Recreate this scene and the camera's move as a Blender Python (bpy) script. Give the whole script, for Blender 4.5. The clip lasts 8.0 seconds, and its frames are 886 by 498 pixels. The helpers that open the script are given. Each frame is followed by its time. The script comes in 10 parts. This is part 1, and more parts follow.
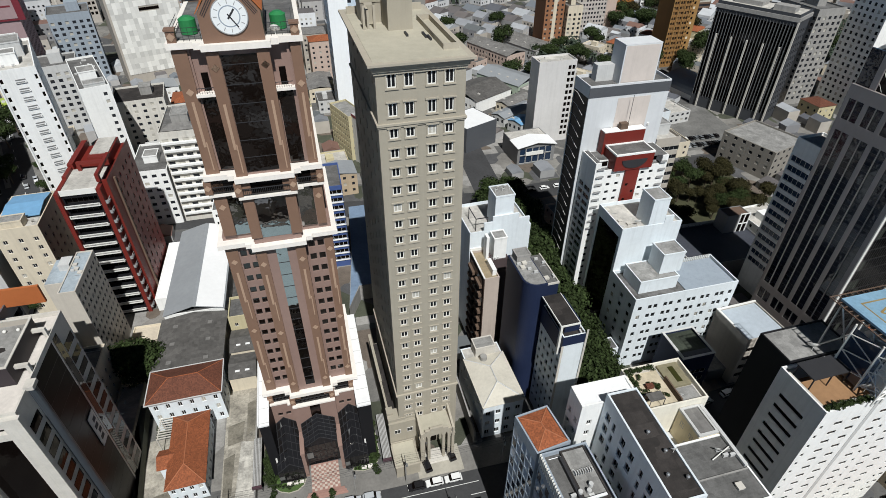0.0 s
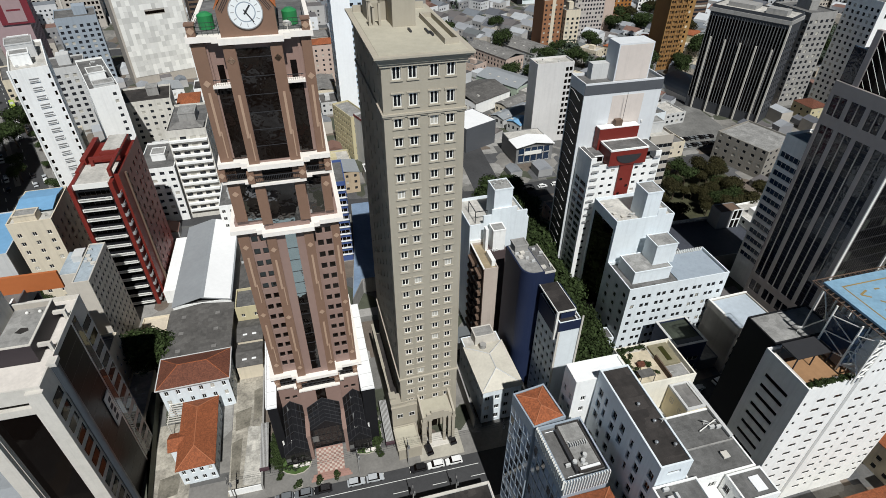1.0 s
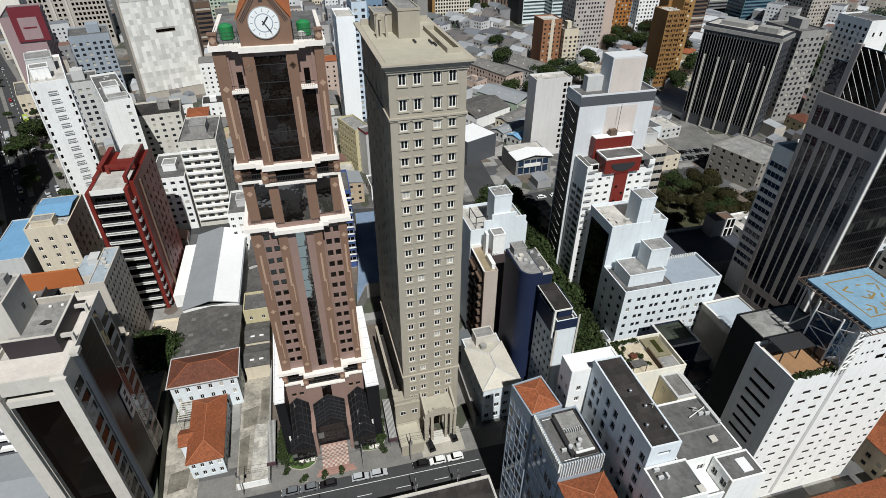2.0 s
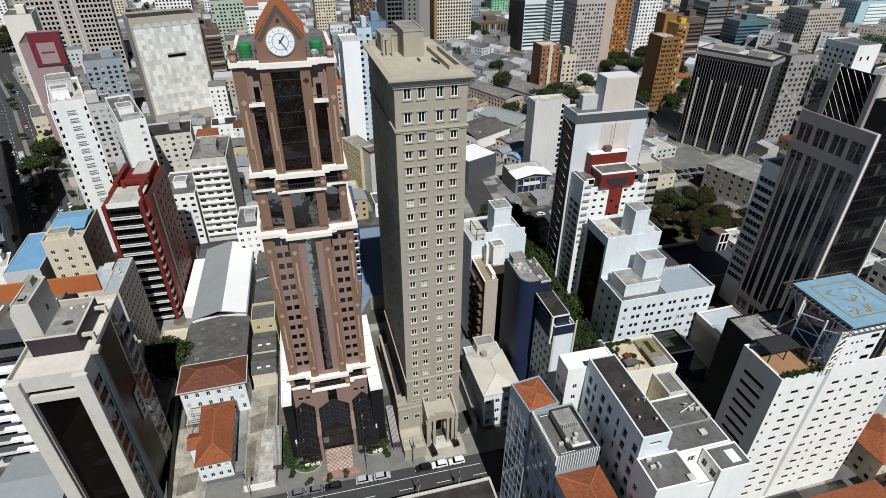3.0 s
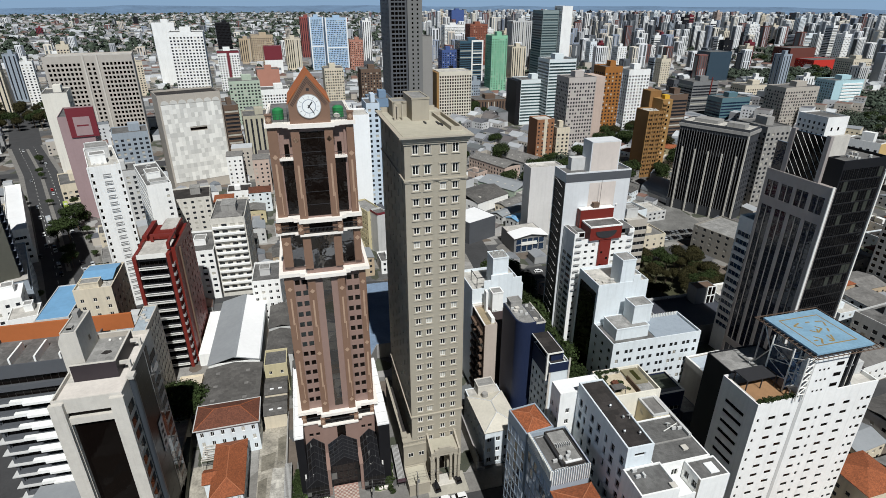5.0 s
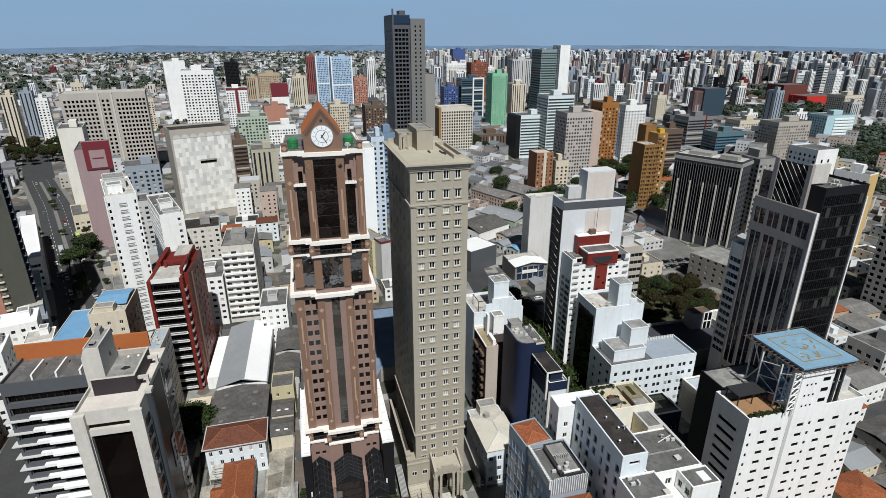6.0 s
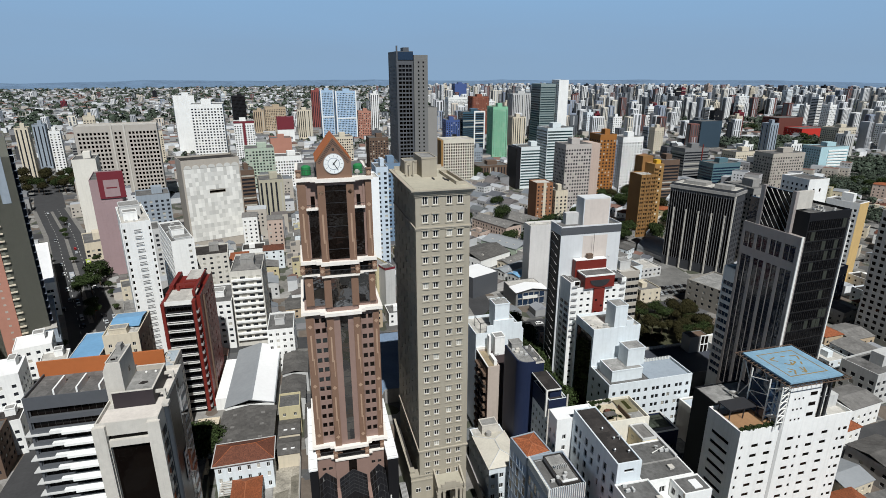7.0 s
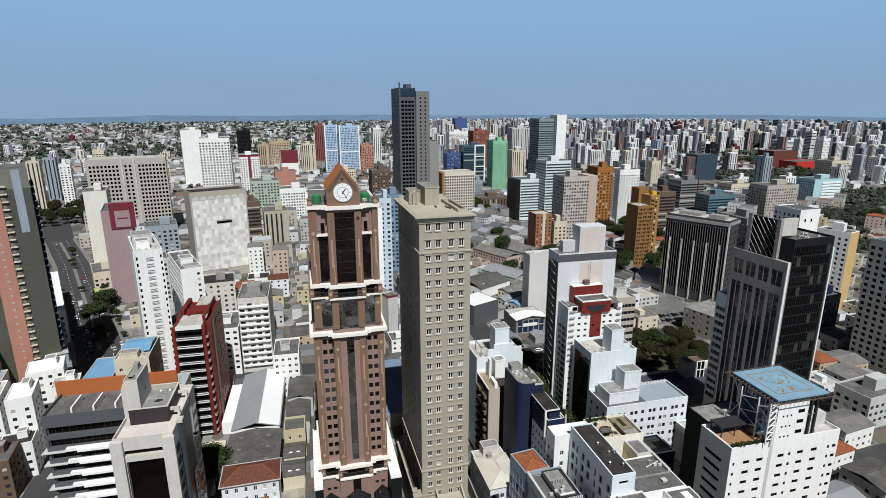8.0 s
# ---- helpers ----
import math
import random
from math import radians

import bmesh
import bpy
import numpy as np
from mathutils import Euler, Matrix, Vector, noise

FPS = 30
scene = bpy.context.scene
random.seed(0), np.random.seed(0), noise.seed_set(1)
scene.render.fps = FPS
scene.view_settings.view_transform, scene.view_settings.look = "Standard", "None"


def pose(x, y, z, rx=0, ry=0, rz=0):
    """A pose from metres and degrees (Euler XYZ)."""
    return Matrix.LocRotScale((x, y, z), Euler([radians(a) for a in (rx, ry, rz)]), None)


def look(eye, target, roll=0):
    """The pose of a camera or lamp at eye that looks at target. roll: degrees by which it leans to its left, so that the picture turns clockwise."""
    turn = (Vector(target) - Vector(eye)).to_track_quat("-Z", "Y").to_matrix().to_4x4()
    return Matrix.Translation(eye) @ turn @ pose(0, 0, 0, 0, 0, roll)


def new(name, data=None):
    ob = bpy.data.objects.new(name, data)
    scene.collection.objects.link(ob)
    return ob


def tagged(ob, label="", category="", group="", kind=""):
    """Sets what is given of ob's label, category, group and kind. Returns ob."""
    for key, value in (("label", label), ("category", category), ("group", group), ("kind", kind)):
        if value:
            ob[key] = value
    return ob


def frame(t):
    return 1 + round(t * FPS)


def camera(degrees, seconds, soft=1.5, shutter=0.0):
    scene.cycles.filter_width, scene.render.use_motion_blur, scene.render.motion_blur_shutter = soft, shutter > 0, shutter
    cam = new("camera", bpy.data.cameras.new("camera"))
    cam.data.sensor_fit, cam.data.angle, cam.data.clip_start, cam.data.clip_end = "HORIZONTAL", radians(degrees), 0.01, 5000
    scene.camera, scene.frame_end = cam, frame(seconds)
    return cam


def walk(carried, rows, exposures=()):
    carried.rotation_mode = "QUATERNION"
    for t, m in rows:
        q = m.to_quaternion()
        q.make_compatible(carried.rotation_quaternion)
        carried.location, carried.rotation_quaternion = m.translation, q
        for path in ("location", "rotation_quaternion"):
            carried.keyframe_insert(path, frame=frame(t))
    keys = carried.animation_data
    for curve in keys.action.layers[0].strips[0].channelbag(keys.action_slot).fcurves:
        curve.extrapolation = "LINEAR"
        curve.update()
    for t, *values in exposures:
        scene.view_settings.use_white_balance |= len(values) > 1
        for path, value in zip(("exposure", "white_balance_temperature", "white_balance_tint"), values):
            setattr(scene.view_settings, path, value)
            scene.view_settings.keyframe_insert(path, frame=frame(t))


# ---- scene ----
cam = camera(77.9, 8.0, soft=0.6)
METRES, EYE, TILT, LEAN, TURN = 60.0, 124.4, 0.0, 0.0, -14.0
ROWS = [
    (0.0, 0.0, 0.0, 0.0, 0.24, -37.31, -0.32),
    (0.5, -0.0026, -0.0546, 0.0011, 0.21, -37.27, -0.33),
    (1.0, -0.0046, -0.106, 0.0019, 0.21, -36.75, -0.34),
    (1.5, -0.0064, -0.1646, 0.0038, 0.26, -35.87, -0.35),
    (3.0, -0.009, -0.3402, 0.0045, 0.51, -32.34, -0.29),
    (3.5, -0.0094, -0.4045, 0.0064, 0.5, -30.73, -0.25),
    (4.0, -0.0098, -0.465, 0.007, 0.55, -28.99, -0.23),
    (4.5, -0.0099, -0.5321, 0.0082, 0.6, -26.84, -0.17),
    (6.0, -0.014, -0.7282, 0.0116, 0.83, -21.33, -0.03),
    (6.5, -0.0172, -0.7981, 0.0139, 0.93, -19.57, 0.01),
    (7.0, -0.0186, -0.8638, 0.016, 1.0, -18.08, 0.03),
    (7.5, -0.0208, -0.9342, 0.0186, 1.04, -16.35, 0.05),
    (8.0, -0.0221, -0.9994, 0.0195, 1.08, -14.69, 0.08),
]
walk(cam, [(t, pose(0, 0, EYE, TILT, LEAN, TURN) @ pose(METRES * x, METRES * y, METRES * z, 90 + pitch, roll, yaw)) for t, x, y, z, yaw, pitch, roll in ROWS])

# ---- light ----
SUN_EL, SUN_FROM = 54.0, Vector((0.04, -1.0, 0.0)).normalized()
world = bpy.data.worlds.new("sky")
scene.world = world
world.use_nodes = True
wn = world.node_tree
wn.nodes.clear()
sky = wn.nodes.new("ShaderNodeTexSky")
sky.sky_type = "NISHITA"
sky.sun_disc = False
sky.sun_elevation = radians(SUN_EL)
sky.sun_rotation = math.atan2(SUN_FROM.x, SUN_FROM.y)
sky.altitude = 900
sky.air_density, sky.dust_density, sky.ozone_density = 0.5, 0.0, 2.0
bgn = wn.nodes.new("ShaderNodeBackground")
bgn.inputs["Strength"].default_value = 0.035
won = wn.nodes.new("ShaderNodeOutputWorld")
tint = wn.nodes.new("ShaderNodeVectorMath")
tint.operation = "MULTIPLY"
tint.inputs[1].default_value = (0.13, 0.185, 0.265)
wn.links.new(sky.outputs["Color"], tint.inputs[0])
haze = wn.nodes.new("ShaderNodeMix")
haze.data_type = "RGBA"
# paler air towards the horizon, fading upwards
air = wn.nodes.new("ShaderNodeTexCoord")
up = wn.nodes.new("ShaderNodeSeparateXYZ")
wn.links.new(air.outputs["Generated"], up.inputs[0])
fade = wn.nodes.new("ShaderNodeMapRange")
fade.interpolation_type = "SMOOTHSTEP"
for key, val in (("From Min", 0.16), ("From Max", 0.34), ("To Min", 0.82), ("To Max", 0.0)):
    fade.inputs[key].default_value = val
wn.links.new(up.outputs["Z"], fade.inputs["Value"])
wn.links.new(fade.outputs["Result"], haze.inputs["Factor"])
low = wn.nodes.new("ShaderNodeMix")
low.data_type = "RGBA"
rise = wn.nodes.new("ShaderNodeMapRange")
rise.interpolation_type = "SMOOTHSTEP"
for key, val in (("From Min", 0.0), ("From Max", 0.17), ("To Min", 0.0), ("To Max", 1.0)):
    rise.inputs[key].default_value = val
wn.links.new(up.outputs["Z"], rise.inputs["Value"])
veil = wn.nodes.new("ShaderNodeTexNoise")
veil.inputs["Scale"].default_value, veil.inputs["Detail"].default_value = 3.0, 4
stretch = wn.nodes.new("ShaderNodeMapping")
stretch.inputs["Scale"].default_value = (1.0, 1.0, 7.0)
wn.links.new(air.outputs["Generated"], stretch.inputs["Vector"])
wn.links.new(stretch.outputs["Vector"], veil.inputs["Vector"])
wisp = wn.nodes.new("ShaderNodeMath")
wisp.operation = "MULTIPLY_ADD"
wisp.inputs[1].default_value, wisp.inputs[2].default_value = 0.5, -0.25
wn.links.new(veil.outputs["Fac"], wisp.inputs[0])
both = wn.nodes.new("ShaderNodeMath")
both.operation, both.use_clamp = "ADD", True
wn.links.new(rise.outputs["Result"], both.inputs[0])
wn.links.new(wisp.outputs[0], both.inputs[1])
wn.links.new(both.outputs[0], low.inputs["Factor"])
low.inputs["A"].default_value = (8.8, 13.5, 19.6, 1.0)
low.inputs["B"].default_value = (8.9, 15.6, 24.2, 1.0)
wn.links.new(low.outputs["Result"], haze.inputs["B"])
wn.links.new(tint.outputs[0], haze.inputs["A"])
wn.links.new(haze.outputs["Result"], bgn.inputs["Color"])
wn.links.new(bgn.outputs["Background"], won.inputs["Surface"])
sun_data = bpy.data.lights.new("sun", "SUN")
sun_data.energy, sun_data.angle, sun_data.color = 5.0, radians(0.53), (0.975, 0.985, 0.97)
sun = new("sun", sun_data)
sun_way = SUN_FROM * math.cos(radians(SUN_EL)) + Vector((0, 0, math.sin(radians(SUN_EL))))
sun.matrix_world = look(sun_way * 400, (0, 0, 0))
scene.view_settings.exposure = -0.05

# ---- materials ----


def surface(name, rgb, rough=0.85, metal=0.0, var=0.12, streak=0.0, bump=0.0, scale=1.0, rnd=0.0, island=0.0, spec=0.4, cells=()):
    """A worn surface: stains at two scales, run-off streaks, grain; rnd and island vary it from piece to piece."""
    m = bpy.data.materials.new(name)
    m.use_nodes = True
    nt = m.node_tree
    n, link = nt.nodes, nt.links.new
    bsdf = n["Principled BSDF"]
    bsdf.inputs["Roughness"].default_value = rough
    bsdf.inputs["Metallic"].default_value = metal
    bsdf.inputs["Specular IOR Level"].default_value = spec
    co = n.new("ShaderNodeTexCoord")

    def noise_at(sc, detail, stretch=None):
        tex = n.new("ShaderNodeTexNoise")
        tex.inputs["Scale"].default_value, tex.inputs["Detail"].default_value = sc, detail
        src = co.outputs["Object"]
        if stretch:
            mp = n.new("ShaderNodeMapping")
            mp.inputs["Scale"].default_value = stretch
            link(src, mp.inputs["Vector"])
            src = mp.outputs["Vector"]
        link(src, tex.inputs["Vector"])
        return tex.outputs["Fac"]

    def math_op(op, a, b):
        k = n.new("ShaderNodeMath")
        k.operation = op
        for i, v in enumerate((a, b)):
            if isinstance(v, (int, float)):
                k.inputs[i].default_value = v
            else:
                link(v, k.inputs[i])
        return k.outputs[0]

    big = noise_at(0.12 * scale, 5)
    fine = noise_at(4.0 * scale, 3)
    total = math_op("ADD", math_op("MULTIPLY", math_op("SUBTRACT", big, 0.5), 3.0 * var), math_op("MULTIPLY", math_op("SUBTRACT", fine, 0.5), 1.4 * var))
    mid = noise_at(0.75 * scale, 4)
    total = math_op("ADD", total, math_op("MULTIPLY", math_op("SUBTRACT", mid, 0.5), 2.2 * var))
    total = math_op("ADD", total, 1.0)
    if streak:
        run = noise_at(0.9 * scale, 3, (1.0, 1.0, 0.05))
        cut = math_op("MULTIPLY", math_op("MAXIMUM", math_op("SUBTRACT", run, 0.5), 0.0), 4.0 * streak)
        total = math_op("SUBTRACT", total, cut)
        thin = noise_at(2.6 * scale, 2, (1.0, 1.0, 0.035))
        total = math_op("SUBTRACT", total, math_op("MULTIPLY", math_op("MAXIMUM", math_op("SUBTRACT", thin, 0.56), 0.0), 3.0 * streak))
    if rnd:
        info = n.new("ShaderNodeObjectInfo")
        total = math_op("ADD", total, math_op("MULTIPLY", math_op("SUBTRACT", info.outputs["Random"], 0.5), 2 * rnd))
    if island:
        geo = n.new("ShaderNodeNewGeometry")
        total = math_op("ADD", total, math_op("MULTIPLY", math_op("SUBTRACT", geo.outputs["Random Per Island"], 0.5), 2 * island))
    if cells:
        size, amount = cells
        vor = n.new("ShaderNodeTexVoronoi")
        vor.distance = "CHEBYCHEV"
        vor.inputs["Scale"].default_value, vor.inputs["Randomness"].default_value = 1.0 / size, 0.55
        link(co.outputs["Object"], vor.inputs["Vector"])
        sep = n.new("ShaderNodeSeparateColor")
        link(vor.outputs["Color"], sep.inputs[0])
        total = math_op("MULTIPLY", total, math_op("ADD", math_op("MULTIPLY", sep.outputs[0], 2 * amount), 1 - amount))
    sc = n.new("ShaderNodeVectorMath")
    sc.operation = "SCALE"
    sc.inputs[0].default_value = rgb
    link(total, sc.inputs["Scale"])
    link(sc.outputs[0], bsdf.inputs["Base Color"])
    if bump:
        b = n.new("ShaderNodeBump")
        b.inputs["Strength"].default_value, b.inputs["Distance"].default_value = bump, 0.05
        link(fine, b.inputs["Height"])
        link(b.outputs["Normal"], bsdf.inputs["Normal"])
    return m


def glazing(name, rgb, rough=0.04, pale_panes=0.12, pale_rgb=(0.45, 0.43, 0.38), wave=0.06, island=False, spec=0.5):
    """Window glass seen from outside by day: dark, glossy, slightly wavy; some panes are paler, for drawn blinds and,
    on one hall, painted glints.
    """
    m = bpy.data.materials.new(name)
    m.use_nodes = True
    nt = m.node_tree
    n, link = nt.nodes, nt.links.new
    bsdf = n["Principled BSDF"]
    bsdf.inputs["Roughness"].default_value = rough
    bsdf.inputs["Specular IOR Level"].default_value = spec
    if island:
        src = n.new("ShaderNodeNewGeometry").outputs["Random Per Island"]
    else:
        src = n.new("ShaderNodeObjectInfo").outputs["Random"]
    gt = n.new("ShaderNodeMath")
    gt.operation = "GREATER_THAN"
    gt.inputs[1].default_value = 1.0 - pale_panes
    link(src, gt.inputs[0])
    mix = n.new("ShaderNodeMix")
    mix.data_type = "RGBA"
    mix.inputs["A"].default_value = (*rgb, 1)
    mix.inputs["B"].default_value = (*pale_rgb, 1)
    link(gt.outputs[0], mix.inputs["Factor"])
    link(mix.outputs["Result"], bsdf.inputs["Base Color"])
    co = n.new("ShaderNodeTexCoord")
    tex = n.new("ShaderNodeTexNoise")
    tex.inputs["Scale"].default_value, tex.inputs["Detail"].default_value = 0.5, 2
    link(co.outputs["Object"], tex.inputs["Vector"])
    b = n.new("ShaderNodeBump")
    b.inputs["Strength"].default_value, b.inputs["Distance"].default_value = wave, 1.0
    link(tex.outputs["Fac"], b.inputs["Height"])
    link(b.outputs["Normal"], bsdf.inputs["Normal"])
    return m


def patchwork(name, cols, rough=0.85, var=0.15):
    """Each island of the mesh takes one of the colours."""
    m = bpy.data.materials.new(name)
    m.use_nodes = True
    nt = m.node_tree
    n, link = nt.nodes, nt.links.new
    bsdf = n["Principled BSDF"]
    bsdf.inputs["Roughness"].default_value = rough
    geo = n.new("ShaderNodeNewGeometry")
    ramp = n.new("ShaderNodeValToRGB")
    ramp.color_ramp.interpolation = "CONSTANT"
    el = ramp.color_ramp.elements
    while len(el) < len(cols):
        el.new(0.5)
    for i, c in enumerate(cols):
        el[i].position = i / len(cols)
        el[i].color = (*c, 1)
    link(geo.outputs["Random Per Island"], ramp.inputs["Fac"])
    co = n.new("ShaderNodeTexCoord")
    tex = n.new("ShaderNodeTexNoise")
    tex.inputs["Scale"].default_value, tex.inputs["Detail"].default_value = 0.2, 5
    link(co.outputs["Object"], tex.inputs["Vector"])
    k = n.new("ShaderNodeMath")
    k.operation = "MULTIPLY_ADD"
    k.inputs[1].default_value, k.inputs[2].default_value = 3 * var, 1 - 1.5 * var
    link(tex.outputs["Fac"], k.inputs[0])
    sc = n.new("ShaderNodeVectorMath")
    sc.operation = "SCALE"
    link(ramp.outputs["Color"], sc.inputs[0])
    link(k.outputs[0], sc.inputs["Scale"])
    link(sc.outputs[0], bsdf.inputs["Base Color"])
    return m


BEIGE = surface("beige_render", (0.36, 0.325, 0.26), var=0.06, streak=0.06)
BEIGE_TRIM = surface("beige_trim", (0.40, 0.36, 0.29), var=0.06, streak=0.05)
BEIGE_ROOF = surface("beige_roof", (0.42, 0.39, 0.31), var=0.12)
GRANITE = surface("brown_granite", (0.268, 0.178, 0.149), rough=0.45, var=0.08, streak=0.03)
GRANITE_TAN = surface("tan_granite", (0.205, 0.122, 0.083), rough=0.5, var=0.08)
GRANITE_PALE = surface("pale_granite", (0.40, 0.27, 0.19), rough=0.5, var=0.08)
STONE_WHITE = surface("white_stone_band", (0.82, 0.77, 0.71), rough=0.6, var=0.06, streak=0.06)
WHITE = surface("white_paint", (0.82, 0.82, 0.80), var=0.07, streak=0.10)
WHITE_BLUE = surface("cool_white_paint", (0.69, 0.74, 0.77), var=0.07, streak=0.10)
PALE_GREY = surface("pale_grey_render", (0.52, 0.52, 0.51), var=0.08, streak=0.12)
CONCRETE = surface("weathered_concrete", (0.30, 0.29, 0.275), var=0.16, streak=0.18)
CONCRETE_LT = surface("light_concrete", (0.55, 0.52, 0.47), var=0.12, streak=0.10)
CREAM = surface("cream_render", (0.62, 0.55, 0.43), var=0.08, streak=0.12)
TAN = surface("tan_render", (0.46, 0.36, 0.25), var=0.08, streak=0.10)
PINK_BE = surface("pinkish_beige_render", (0.50, 0.39, 0.33), var=0.07, streak=0.08)
GREY_BE = surface("grey_beige_concrete", (0.42, 0.38, 0.33), var=0.07, streak=0.10)
OLIVE = surface("olive_grey_render", (0.17, 0.17, 0.14), var=0.06, streak=0.05)
DARK_GREY = surface("dark_grey_cladding", (0.085, 0.09, 0.10), rough=0.55, var=0.08)
MID_GREY = surface("mid_grey_cladding", (0.20, 0.20, 0.20), rough=0.6, var=0.08, streak=0.06)
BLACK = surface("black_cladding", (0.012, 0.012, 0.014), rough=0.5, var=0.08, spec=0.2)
RED = surface("dark_red_tile", (0.165, 0.02, 0.014), rough=0.5, var=0.08, streak=0.04)
MAROON = surface("maroon_paint", (0.16, 0.02, 0.03), rough=0.6, var=0.06)
PINK_BRICK = surface("pink_brick", (0.42, 0.20, 0.145), var=0.08)
RUST = surface("rust_orange_paint", (0.40, 0.12, 0.035), var=0.08)
GOLD = surface("ochre_render", (0.31, 0.175, 0.06), var=0.08, streak=0.06)
BROWN = surface("brown_render", (0.13, 0.085, 0.06), var=0.08, streak=0.05)
NAVY = surface("navy_tile", (0.017, 0.025, 0.058), rough=0.5, var=0.08, spec=0.15)
BLUE = surface("blue_paint", (0.06, 0.10, 0.26), rough=0.5, var=0.08)
GREEN_LT = surface("mint_green_render", (0.24, 0.52, 0.34), var=0.06, streak=0.05)
SAGE = surface("sage_green_render", (0.40, 0.47, 0.38), var=0.07, streak=0.08)
BLUE_GREY = surface("blue_grey_render", (0.29, 0.335, 0.385), var=0.07, streak=0.10)
YELLOW = surface("pale_yellow_render", (0.52, 0.46, 0.29), var=0.08, streak=0.1)
MAUVE = surface("mauve_render", (0.33, 0.235, 0.24), var=0.07, streak=0.06)
ROOF_GREY = surface("grey_bitumen_roof", (0.118, 0.115, 0.112), var=0.45, scale=1.6, bump=0.3, cells=(2.6, 0.16))
ROOF_DARK = surface("dark_bitumen_roof", (0.032, 0.0275, 0.0255), var=0.45, scale=1.6, bump=0.3, cells=(2.2, 0.3))
ROOF_PALE = surface("pale_screed_roof", (0.45, 0.43, 0.395), var=0.3, scale=1.5, cells=(3.0, 0.12))
ROOF_SLATE = surface("dark_slate_deck", (0.05, 0.054, 0.068), rough=0.7, var=0.2, scale=1.4)
ROOF_CAP = surface("stained_screed_cap", (0.25, 0.245, 0.235), var=0.35, scale=2.0, cells=(1.6, 0.14))
ROOF_BLUE = surface("blue_sheet_roof", (0.16, 0.33, 0.52), rough=0.5, var=0.12)
ROOF_WHITE = surface("white_sheet_roof", (0.80, 0.80, 0.80), rough=0.6, var=0.05)
FIBRE = surface("fibre_cement_sheet", (0.175, 0.168, 0.16), var=0.26, scale=1.4, bump=0.2, cells=(1.3, 0.15))
FIBRE_DK = surface("sooty_fibre_cement", (0.095, 0.09, 0.085), var=0.3, scale=1.4, bump=0.2, cells=(1.3, 0.18))
STEEL_SHEET = surface("light_steel_sheet", (0.27, 0.285, 0.30), rough=0.5, var=0.10)
TERRACOTTA = surface("terracotta_tiles", (0.25, 0.076, 0.030), var=0.14, scale=2.0, bump=0.4, rnd=0.08, cells=(0.3, 0.26))
TERRACOTTA_LT = surface("pale_terracotta_caps", (0.36, 0.13, 0.06), var=0.15)
TERRACOTTA_DK = surface("aged_terracotta_tiles", (0.12, 0.042, 0.024), var=0.16, scale=2.0, bump=0.4, rnd=0.08, cells=(0.3, 0.26))
METAL = surface("galvanised_steel", (0.55, 0.56, 0.57), rough=0.35, metal=0.8, var=0.1)
METAL_DK = surface("dark_metal", (0.03, 0.03, 0.033), rough=0.6, metal=0.0, var=0.1)
HELI_BLUE = surface("faded_blue_deck_paint", (0.20, 0.34, 0.455), rough=0.7, var=0.2, scale=2)
HELI_LINE = surface("worn_ochre_line_paint", (0.27, 0.19, 0.07), rough=0.8, var=0.2, scale=3)
FRAME_WHITE = surface("white_window_frame", (0.75, 0.74, 0.70), rough=0.6, var=0.04)
FRAME_GREY = surface("grey_window_frame", (0.32, 0.32, 0.32), rough=0.5, var=0.04)
FRAME_DARK = surface("dark_window_frame", (0.035, 0.033, 0.03), rough=0.4, var=0.04)
GLASS = glazing("dark_window_glass", (0.012, 0.013, 0.015), pale_panes=0.10, spec=0.25)
GLASS_BLACK = glazing("smoked_glass", (0.005, 0.0035, 0.003), rough=0.03, pale_panes=0.0, spec=0.12, wave=0.015)
GLASS_BLUE = glazing("blue_tinted_glass", (0.015, 0.03, 0.06), pale_panes=0.03)
GLASS_BROWN = glazing("bronze_glass", (0.007, 0.0045, 0.0035), rough=0.03, pale_panes=0.0, wave=0.025, spec=0.5)
COATED_GLASS = glazing("mirror_coated_bronze_glass", (0.008, 0.006, 0.005), rough=0.02, pale_panes=0.0, wave=0.02, spec=0.5)
COATED_GLASS.node_tree.nodes["Principled BSDF"].inputs["IOR"].default_value = 3.3
# paler panes put the glints of the hall roof into its colour
HALL_GLASS = glazing("entrance_hall_glass", (0.012, 0.011, 0.011), rough=0.05, pale_panes=0.2, pale_rgb=(0.14, 0.14, 0.135), wave=0.12, spec=0.35, island=True)
GLASS_FAR = glazing("distant_window_glass", (0.022, 0.024, 0.03), pale_panes=0.2, island=True, spec=0.25)
ASPHALT = surface("asphalt", (0.047, 0.047, 0.049), rough=0.9, var=0.22, scale=1.2, bump=0.2)
PAVING = surface("worn_paving", (0.18, 0.172, 0.16), var=0.22, scale=2.0, bump=0.2)
PAVING_LT = surface("pale_forecourt_concrete", (0.38, 0.355, 0.30), var=0.18, scale=1.5)
YARD = surface("stained_yard_concrete", (0.31, 0.285, 0.24), var=0.55, cells=(4.0, 0.16), scale=2.2, bump=0.2)
LINE = surface("road_line_paint", (0.62, 0.62, 0.60), var=0.2, scale=3)
URBAN = surface("urban_ground", (0.115, 0.11, 0.10), var=0.35, scale=0.5)
un = URBAN.node_tree
plots = un.nodes.new("ShaderNodeTexVoronoi")
plots.distance = "CHEBYCHEV"
plots.inputs["Scale"].default_value = 0.11
pcol = un.nodes.new("ShaderNodeValToRGB")
pcol.color_ramp.interpolation = "CONSTANT"
